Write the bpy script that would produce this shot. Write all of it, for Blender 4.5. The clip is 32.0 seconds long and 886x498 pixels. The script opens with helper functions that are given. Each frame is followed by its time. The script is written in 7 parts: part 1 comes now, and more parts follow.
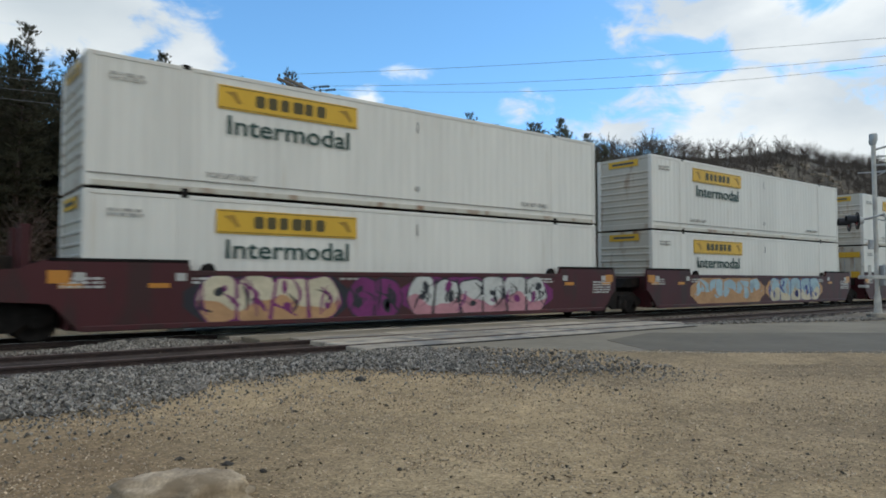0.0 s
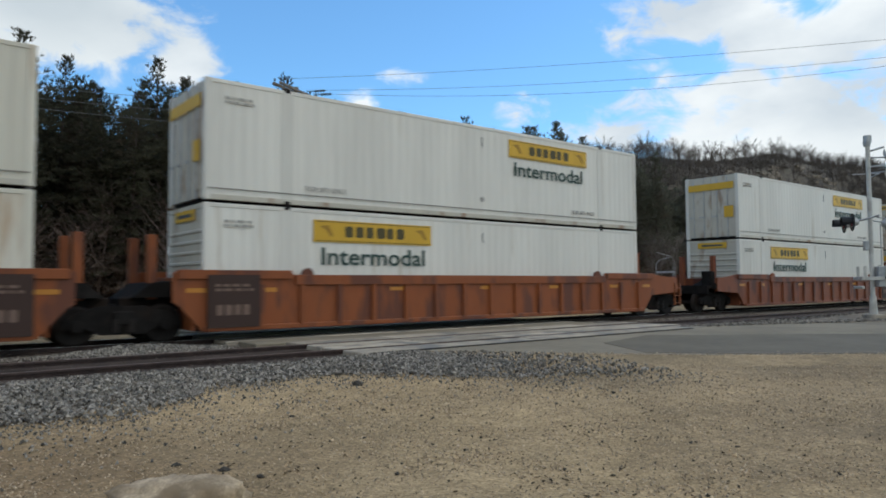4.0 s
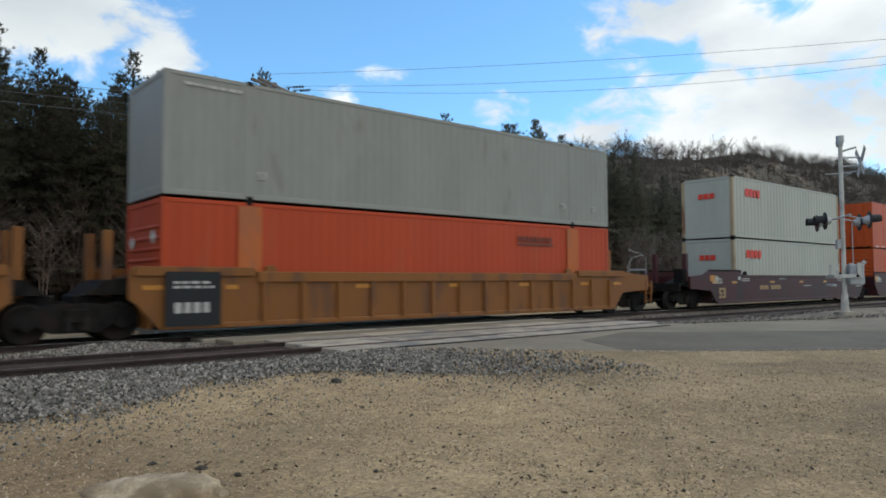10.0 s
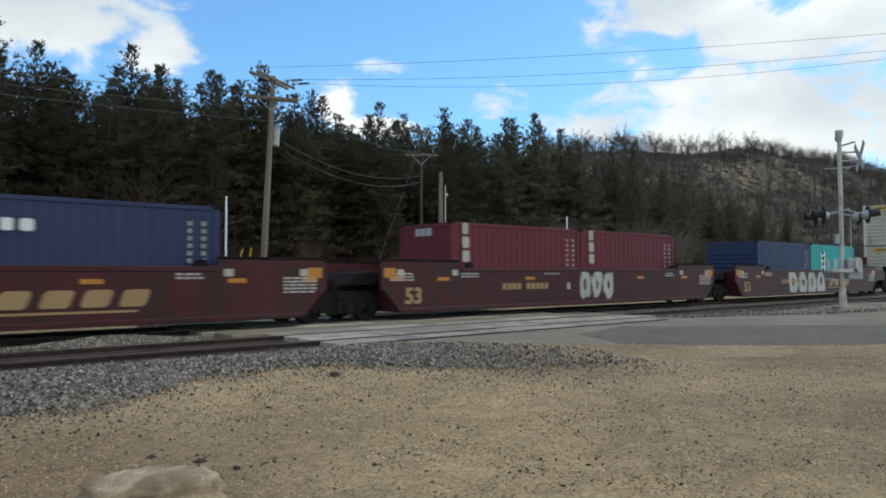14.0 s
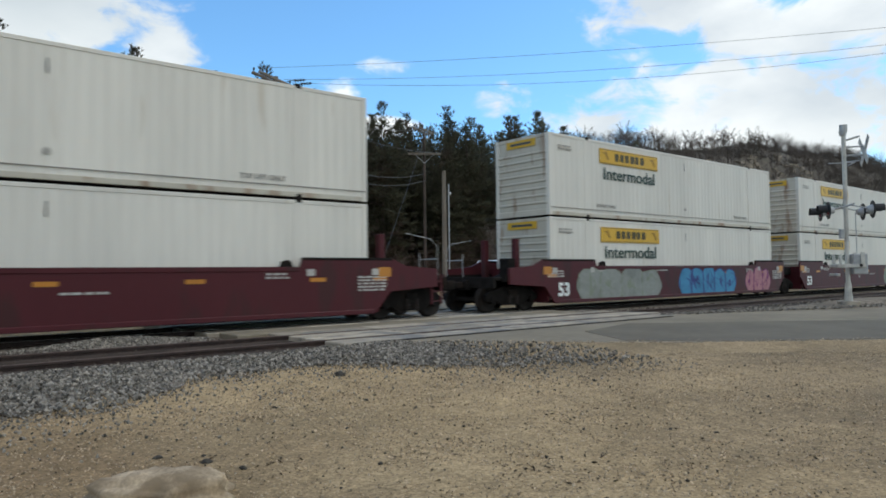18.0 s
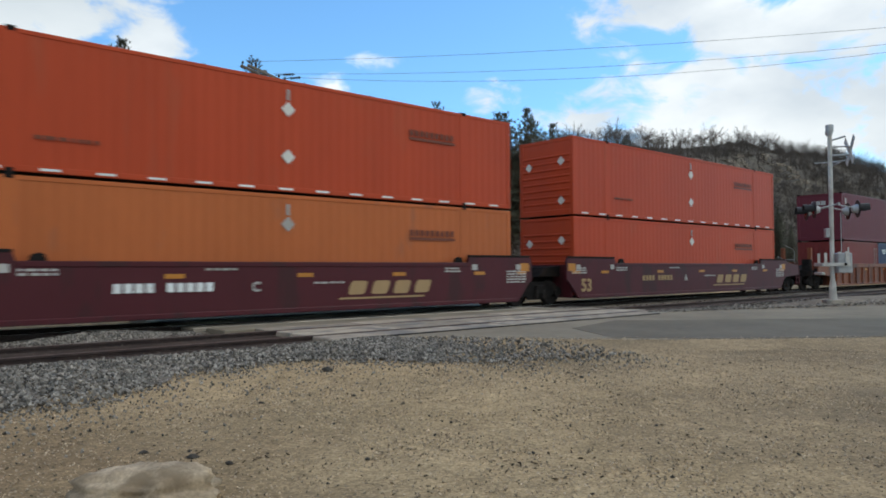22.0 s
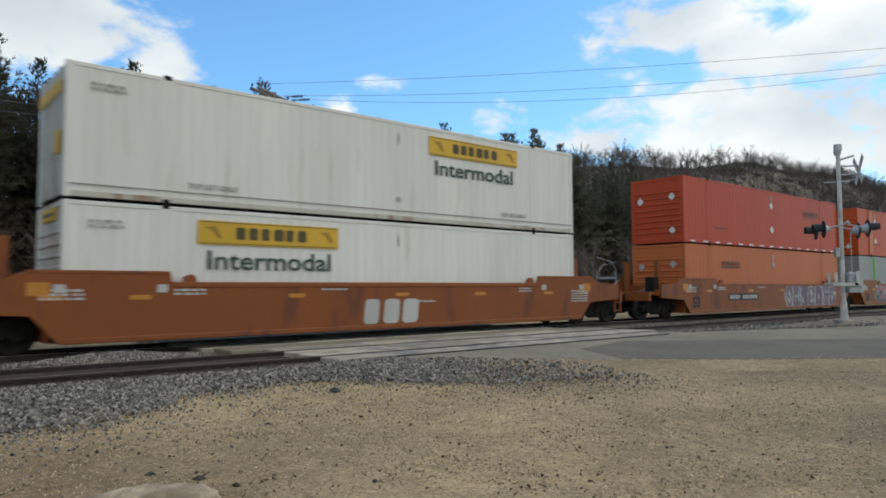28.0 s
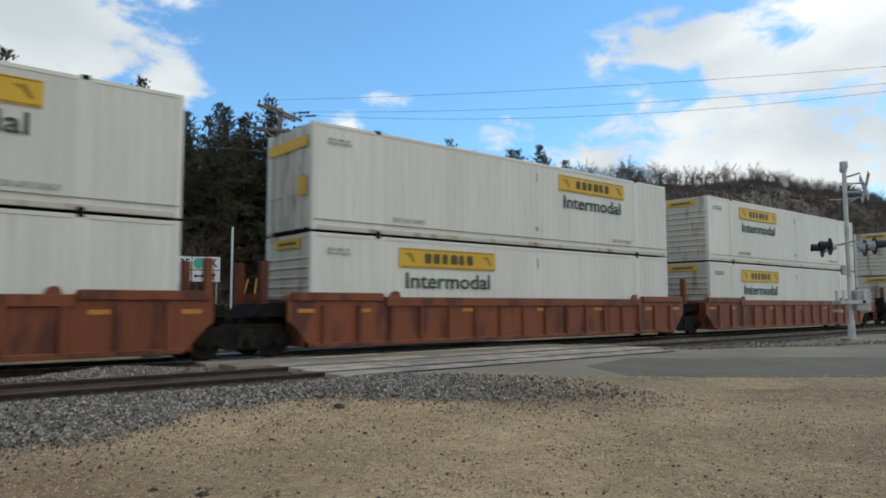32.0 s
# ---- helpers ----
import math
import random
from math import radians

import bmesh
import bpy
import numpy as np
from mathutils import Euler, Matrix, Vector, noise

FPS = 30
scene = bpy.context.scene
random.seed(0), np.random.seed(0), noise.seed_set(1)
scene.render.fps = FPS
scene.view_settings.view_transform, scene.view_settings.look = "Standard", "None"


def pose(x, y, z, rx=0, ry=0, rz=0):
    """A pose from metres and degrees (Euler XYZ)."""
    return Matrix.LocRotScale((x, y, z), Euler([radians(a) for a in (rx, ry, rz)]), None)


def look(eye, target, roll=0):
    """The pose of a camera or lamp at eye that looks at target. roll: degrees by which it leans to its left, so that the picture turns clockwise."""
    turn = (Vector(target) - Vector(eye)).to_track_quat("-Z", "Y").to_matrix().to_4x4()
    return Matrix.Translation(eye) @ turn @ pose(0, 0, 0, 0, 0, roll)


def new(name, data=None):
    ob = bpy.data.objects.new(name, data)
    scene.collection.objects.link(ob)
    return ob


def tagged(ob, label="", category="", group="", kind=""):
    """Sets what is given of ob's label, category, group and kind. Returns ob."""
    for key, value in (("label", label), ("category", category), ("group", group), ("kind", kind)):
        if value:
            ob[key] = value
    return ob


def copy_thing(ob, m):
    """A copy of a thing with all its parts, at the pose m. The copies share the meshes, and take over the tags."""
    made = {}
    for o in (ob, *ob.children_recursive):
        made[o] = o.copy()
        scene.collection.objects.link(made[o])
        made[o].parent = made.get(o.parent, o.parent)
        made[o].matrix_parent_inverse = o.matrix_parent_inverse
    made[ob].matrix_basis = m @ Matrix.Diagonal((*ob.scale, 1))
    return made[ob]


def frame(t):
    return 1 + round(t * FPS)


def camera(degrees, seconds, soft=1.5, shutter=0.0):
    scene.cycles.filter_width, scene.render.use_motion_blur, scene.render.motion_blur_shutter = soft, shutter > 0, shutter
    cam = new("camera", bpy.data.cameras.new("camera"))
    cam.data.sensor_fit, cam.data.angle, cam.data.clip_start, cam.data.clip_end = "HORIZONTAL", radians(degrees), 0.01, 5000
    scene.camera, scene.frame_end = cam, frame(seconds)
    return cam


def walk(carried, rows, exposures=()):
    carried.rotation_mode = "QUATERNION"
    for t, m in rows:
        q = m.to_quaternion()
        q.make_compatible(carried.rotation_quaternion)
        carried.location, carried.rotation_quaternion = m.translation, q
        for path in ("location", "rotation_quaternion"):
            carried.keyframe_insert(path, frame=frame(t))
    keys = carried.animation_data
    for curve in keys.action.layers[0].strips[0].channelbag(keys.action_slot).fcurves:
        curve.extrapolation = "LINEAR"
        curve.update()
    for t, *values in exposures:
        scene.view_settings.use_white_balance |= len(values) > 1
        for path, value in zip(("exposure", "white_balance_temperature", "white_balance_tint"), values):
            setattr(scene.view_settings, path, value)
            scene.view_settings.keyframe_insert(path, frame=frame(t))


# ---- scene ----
# Camera: hand-held on the spot, turning a little
EYE = 1.27          # above the top of the rail, which is z = 0
TRACK_Y = 17.0      # middle of the train's track; it runs along x
cam = camera(65.1, 32.0, soft=1.75, shutter=0.14)
PATH = [
    (0, pose(0, 0, EYE, 92.56, -0.02, -38.12)),
    (0.5, pose(0, 0, EYE, 92.46, 0.33, -38.28)),
    (1, pose(0, 0, EYE, 92.32, 0.44, -38.01)),
    (1.5, pose(0, 0, EYE, 92.37, 0.41, -38.13)),
    (2, pose(0, 0, EYE, 91.93, 0.66, -38.01)),
    (2.5, pose(0, 0, EYE, 92.11, 0.53, -38.45)),
    (3, pose(0, 0, EYE, 92.58, 0.75, -38.76)),
    (3.5, pose(0, 0, EYE, 92.74, 0.49, -38.71)),
    (4, pose(0, 0, EYE, 92.86, 0.32, -38.40)),
    (4.5, pose(0, 0, EYE, 92.41, 0.16, -38.34)),
    (6.5, pose(0, 0, EYE, 91.60, 0.26, -38.46)),
    (7, pose(0, 0, EYE, 92.06, 0.49, -38.41)),
    (7.5, pose(0, 0, EYE, 92.38, 0.61, -38.46)),
    (8, pose(0, 0, EYE, 92.90, 0.68, -38.59)),
    (8.5, pose(0, 0, EYE, 93.25, 0.80, -39.35)),
    (9, pose(0, 0, EYE, 92.63, 0.48, -39.91)),
    (9.5, pose(0, 0, EYE, 92.75, 0.45, -40.00)),
    (10, pose(0, 0, EYE, 92.63, 0.25, -40.11)),
    (10.5, pose(0, 0, EYE, 92.17, 0.03, -40.52)),
    (11, pose(0, 0, EYE, 92.22, 0.22, -40.54)),
    (11.5, pose(0, 0, EYE, 92.52, 0.29, -40.88)),
    (12, pose(0, 0, EYE, 92.59, 0.13, -40.68)),
    (12.5, pose(0, 0, EYE, 92.42, 0.09, -40.83)),
    (13, pose(0, 0, EYE, 92.15, -0.02, -40.46)),
    (13.5, pose(0, 0, EYE, 92.15, 0.12, -40.19)),
    (15.5, pose(0, 0, EYE, 91.93, 0.30, -40.40)),
    (16, pose(0, 0, EYE, 91.66, 0.26, -39.92)),
    (16.5, pose(0, 0, EYE, 91.64, 0.38, -39.86)),
    (17, pose(0, 0, EYE, 91.68, 0.47, -39.92)),
    (17.5, pose(0, 0, EYE, 91.91, 0.54, -39.96)),
    (18, pose(0, 0, EYE, 92.02, 0.68, -39.88)),
    (18.5, pose(0, 0, EYE, 93.05, 0.30, -40.16)),
    (19, pose(0, 0, EYE, 92.56, 0.46, -40.48)),
    (19.5, pose(0, 0, EYE, 92.31, 0.83, -40.92)),
    (20, pose(0, 0, EYE, 91.85, 0.31, -41.37)),
    (20.5, pose(0, 0, EYE, 91.23, 0.33, -40.46)),
    (21, pose(0, 0, EYE, 91.47, 0.20, -40.47)),
    (21.5, pose(0, 0, EYE, 91.58, -0.09, -40.45)),
    (22, pose(0, 0, EYE, 91.69, 0.29, -40.83)),
    (22.5, pose(0, 0, EYE, 91.98, -0.22, -41.59)),
    (23, pose(0, 0, EYE, 92.27, 0.32, -41.32)),
    (23.5, pose(0, 0, EYE, 92.34, 0.65, -41.30)),
    (24, pose(0, 0, EYE, 92.46, 0.61, -41.16)),
    (24.5, pose(0, 0, EYE, 92.41, 0.71, -41.60)),
    (25, pose(0, 0, EYE, 92.78, 0.22, -41.60)),
    (25.5, pose(0, 0, EYE, 93.13, -0.34, -41.66)),
    (27.5, pose(0, 0, EYE, 93.27, 0.30, -40.11)),
    (28, pose(0, 0, EYE, 93.36, 0.34, -40.19)),
    (28.5, pose(0, 0, EYE, 93.74, 0.44, -39.91)),
    (29, pose(0, 0, EYE, 93.69, 0.53, -40.03)),
    (29.5, pose(0, 0, EYE, 93.79, 0.42, -39.89)),
    (30, pose(0, 0, EYE, 94.03, 0.73, -39.92)),
    (30.5, pose(0, 0, EYE, 94.30, 0.16, -40.05)),
    (31, pose(0, 0, EYE, 94.50, -0.22, -39.68)),
    (31.5, pose(0, 0, EYE, 94.66, 0.06, -39.60)),
    (32, pose(0, 0, EYE, 94.67, 0.08, -39.78)),
]
EXPOSURES = [(0.0, -0.1, 6300.0, 5.0), (7.0, -0.1, 6250.0, 5.0), (8.0, 0.0, 6450.0, 5.0), (16.5, 0.0, 6450.0, 5.0), (18.5, 0.0, 6330.0, 5.0), (22.0, 0.0, 6280.0, 5.0), (23.5, 0.0, 6430.0, 5.0), (31.0, 0.0, 6450.0, 5.0), (32.0, -0.1, 6450.0, 5.0)]
walk(cam, PATH, EXPOSURES)

# ---- world and sun: bright sky with broken cloud, sun veiled high on the right ----
SUN_AZ, SUN_EL = 116.0, 54.0     # degrees from +y towards +x, and above the horizon
world = bpy.data.worlds.new("sky")
scene.world = world
world.use_nodes = True


def build_sky():
    nt = world.node_tree
    nt.nodes.clear()
    N, L = nt.nodes.new, nt.links.new
    out, bg = N("ShaderNodeOutputWorld"), N("ShaderNodeBackground")
    bg.inputs[1].default_value = 0.12
    sky = N("ShaderNodeTexSky")
    sky.sky_type, sky.sun_disc = "NISHITA", False
    sky.sun_elevation, sky.sun_rotation = radians(SUN_EL), radians(SUN_AZ)
    sky.air_density, sky.dust_density, sky.ozone_density = 1.0, 0.6, 2.0
    tc = N("ShaderNodeTexCoord")

    def math_node(op, a, b=None, clamp=False):
        n = N("ShaderNodeMath")
        n.operation, n.use_clamp = op, clamp
        for i, v in enumerate((a, b)):
            if v is None:
                continue
            if isinstance(v, (int, float)):
                n.inputs[i].default_value = v
            else:
                L(v, n.inputs[i])
        return n.outputs[0]

    sep = N("ShaderNodeSeparateXYZ")
    L(tc.outputs["Generated"], sep.inputs[0])
    n1 = N("ShaderNodeTexNoise")
    n1.inputs["Scale"].default_value, n1.inputs["Detail"].default_value, n1.inputs["Roughness"].default_value = 13.0, 9.0, 0.55
    n1.inputs["Distortion"].default_value = 0.35
    mp = N("ShaderNodeMapping")
    mp.inputs["Scale"].default_value = (1.0, 1.0, 1.9)
    mp.inputs["Location"].default_value = (0.37, 1.9, 0.4)
    L(tc.outputs["Generated"], mp.inputs[0])
    L(mp.outputs[0], n1.inputs["Vector"])
    wob = math_node("MULTIPLY", math_node("SUBTRACT", n1.outputs["Fac"], 0.5), 1.0)
    # cloud banks: direction (azimuth, elevation), half width, half height, edge
    total, dull = None, None
    for az, el, w, h, k, *grey in CLOUDS:
        a, e = radians(az), radians(el)
        c = Vector((math.sin(a) * math.cos(e), math.cos(a) * math.cos(e), math.sin(e)))
        r = Vector((math.cos(a), -math.sin(a), 0))
        u = r.cross(c)
        def dot(v):
            n = N("ShaderNodeVectorMath")
            n.operation = "DOT_PRODUCT"
            L(tc.outputs["Generated"], n.inputs[0])
            n.inputs[1].default_value = v
            return n.outputs["Value"]
        x = math_node("DIVIDE", dot(r), math.sin(radians(w)))
        y = math_node("DIVIDE", dot(u), math.sin(radians(h)))
        front = math_node("GREATER_THAN", dot(c), 0.0)
        d = math_node("SQRT", math_node("ADD", math_node("MULTIPLY", x, x), math_node("MULTIPLY", y, y)))
        m = math_node("MULTIPLY", math_node("SUBTRACT", 1.0, d), k)
        m = math_node("ADD", m, math_node("MULTIPLY", math_node("SUBTRACT", 1.8, d, True), math_node("MULTIPLY", wob, 4.2)))
        m = math_node("MULTIPLY", math_node("MULTIPLY", m, 1.0, True), front)
        total = m if total is None else math_node("MAXIMUM", total, m)
        if grey:
            m = math_node("MULTIPLY", math_node("SUBTRACT", 1.25, d, True), math_node("MULTIPLY", front, grey[0]))
            dull = m if dull is None else math_node("MAXIMUM", dull, m)
    ramp = N("ShaderNodeMapRange")
    ramp.interpolation_type = "SMOOTHSTEP"
    ramp.inputs["From Min"].default_value, ramp.inputs["From Max"].default_value = 0.02, 1.0
    L(total, ramp.inputs["Value"])
    # cloud colour: white with grey bellies
    n2 = N("ShaderNodeTexNoise")
    n2.inputs["Scale"].default_value, n2.inputs["Detail"].default_value = 3.2, 6.0
    L(mp.outputs[0], n2.inputs["Vector"])
    cr = N("ShaderNodeValToRGB")
    cr.color_ramp.elements[0].position, cr.color_ramp.elements[0].color = 0.36, (5.9, 6.3, 6.9, 1)
    cr.color_ramp.elements[1].position, cr.color_ramp.elements[1].color = 0.60, (9.3, 9.3, 9.35, 1)
    L(n2.outputs["Fac"], cr.inputs[0])
    # thicker, greyer cloud
    belly = N("ShaderNodeMix")
    belly.data_type = "RGBA"
    L(dull, belly.inputs[0])
    L(cr.outputs[0], belly.inputs[6])
    belly.inputs[7].default_value = (4.7, 5.2, 5.7, 1)
    tint = N("ShaderNodeMix")
    tint.data_type, tint.blend_type = "RGBA", "MULTIPLY"
    tint.inputs[0].default_value = 1.0
    L(sky.outputs[0], tint.inputs[6])
    tint.inputs[7].default_value = SKY_TINT
    mix = N("ShaderNodeMix")
    mix.data_type = "RGBA"
    L(ramp.outputs[0], mix.inputs[0])
    L(tint.outputs[2], mix.inputs[6])
    L(belly.outputs[2], mix.inputs[7])
    L(mix.outputs[2], bg.inputs[0])
    L(bg.outputs[0], out.inputs[0])


SKY_TINT = (1.12, 1.58, 1.84, 1)
CLOUDS = [
    (8.0, 19.5, 11.5, 4.8, 2.2), (8.5, 20.5, 8.5, 7.0, 1.6, 0.75), (1.0, 27.0, 20.0, 7.5, 1.5), (17.5, 16.4, 4.0, 2.8, 2.0), (31.5, 14.2, 2.2, 2.3, 1.8), (34.6, 11.9, 3.4, 1.0, 1.4),
    (34.9, 16.7, 2.2, 0.7, 0.55), (45.6, 14.1, 2.9, 1.5, 1.1), (52.5, 12.0, 6.0, 2.4, 1.2), (66.0, 11.5, 19.0, 7.0, 1.7), (57.0, 19.2, 6.5, 1.3, 0.9), (68.0, 17.4, 10.5, 4.2, 1.9), (74.0, 9.5, 13.0, 5.0, 1.3, 0.4), (61.0, 20.0, 9.0, 3.2, 1.3),
    # beyond azimuth 75 and overhead: unseen banks, added to whiten and lift the light
    (72.0, 20.0, 10.0, 5.0, 1.5), (90.0, 25.0, 18.0, 13.0, 1.5), (116.0, 52.0, 42.0, 26.0, 1.8), (175.0, 34.0, 70.0, 40.0, 3.0), (-120.0, 25.0, 40.0, 26.0, 2.0), (-60.0, 34.0, 44.0, 18.0, 1.4),
    (-140.0, 38.0, 46.0, 24.0, 1.5), (30.0, 68.0, 26.0, 16.0, 1.3),
]
build_sky()
sun_data = bpy.data.lights.new("sun", "SUN")
sun_data.energy, sun_data.angle, sun_data.color = 0.75, radians(24), (1.0, 0.95, 0.87)
sun = new("sun", sun_data)
_a, _e = radians(SUN_AZ), radians(SUN_EL)
sun.matrix_basis = look((0, 0, 60), (-60 * math.sin(_a) * math.cos(_e), -60 * math.cos(_a) * math.cos(_e), 60 - 60 * math.sin(_e)))


# ---- materials ----
def material(name, base, rough=0.6, metal=0.0, noise_scale=3.0, amount=0.25, bump=0.0, bump_scale=40.0, second=None, second_at=0.55,
             second_soft=0.12, second_scale=1.2, streak=1.0, object_random=0.0, coords="Object", spec=0.5):
    """Two scales of variation on a base colour, an optional second colour in patches, and relief."""
    m = bpy.data.materials.new(name)
    m.use_nodes = True
    nt = m.node_tree
    N, L = nt.nodes.new, nt.links.new
    bsdf = nt.nodes["Principled BSDF"]
    bsdf.inputs["Roughness"].default_value, bsdf.inputs["Metallic"].default_value = rough, metal
    bsdf.inputs["Specular IOR Level"].default_value = spec
    tc = N("ShaderNodeTexCoord")
    mp = N("ShaderNodeMapping")
    mp.inputs["Scale"].default_value = (1, 1, 1.0 / streak)
    info = N("ShaderNodeObjectInfo")
    jump = N("ShaderNodeVectorMath")
    jump.operation = "MULTIPLY_ADD"
    L(info.outputs["Random"], jump.inputs[0])
    jump.inputs[1].default_value = (37.0, 53.0, 71.0)
    L(tc.outputs[coords], jump.inputs[2])
    L(jump.outputs[0], mp.inputs[0])

    def tex(scale, detail=5.0):
        n = N("ShaderNodeTexNoise")
        n.inputs["Scale"].default_value, n.inputs["Detail"].default_value = scale, detail
        L(mp.outputs[0], n.inputs["Vector"])
        return n.outputs["Fac"]

    def rgba(kind, a, b, fac):
        n = N("ShaderNodeMix")
        n.data_type, n.blend_type = "RGBA", kind
        for i, v in ((0, fac), (6, a), (7, b)):
            if isinstance(v, (tuple, float)):
                n.inputs[i].default_value = v
            else:
                L(v, n.inputs[i])
        return n.outputs[2]

    def ramp(fac, p0, p1, v0, v1):
        n = N("ShaderNodeMapRange")
        for k, v in (("From Min", p0), ("From Max", p1), ("To Min", v0), ("To Max", v1)):
            n.inputs[k].default_value = v
        L(fac, n.inputs["Value"])
        return n.outputs[0]

    col = (*base, 1.0)
    fine = ramp(tex(noise_scale * 9), 0.25, 0.75, 1 - amount * 0.6, 1 + amount * 0.6)
    wide = ramp(tex(noise_scale), 0.3, 0.7, 1 - amount, 1 + amount)
    prod = N("ShaderNodeMath")
    prod.operation = "MULTIPLY"
    L(fine, prod.inputs[0])
    L(wide, prod.inputs[1])
    val = prod.outputs[0]
    if object_random:
        p2 = N("ShaderNodeMath")
        p2.operation = "MULTIPLY"
        L(val, p2.inputs[0])
        L(ramp(info.outputs["Random"], 0, 1, 1 - object_random, 1 + object_random), p2.inputs[1])
        val = p2.outputs[0]
    hsv = N("ShaderNodeHueSaturation")
    hsv.inputs["Color"].default_value = col
    L(val, hsv.inputs["Value"])
    c = hsv.outputs[0]
    if second:
        f = ramp(tex(second_scale, 8.0), second_at, second_at + second_soft, 0.0, 1.0)
        c = rgba("MIX", c, (*second, 1.0), f)
    L(c, bsdf.inputs["Base Color"])
    if bump:
        b = N("ShaderNodeBump")
        b.inputs["Strength"].default_value, b.inputs["Distance"].default_value = min(1.0, bump * 5), bump
        L(tex(bump_scale, 4.0), b.inputs["Height"])
        L(b.outputs[0], bsdf.inputs["Normal"])
    return m


def plain_paint(name, base, rough=0.5, second=None, at=0.62, rand=0.05, streak=3.0, scale=1.6, soft=0.1):
    return material(name, base, rough, noise_scale=0.7, amount=0.07, second=second, second_at=at, second_soft=soft, second_scale=scale, streak=streak, object_random=rand, bump=0.002, bump_scale=6, spec=0.22)


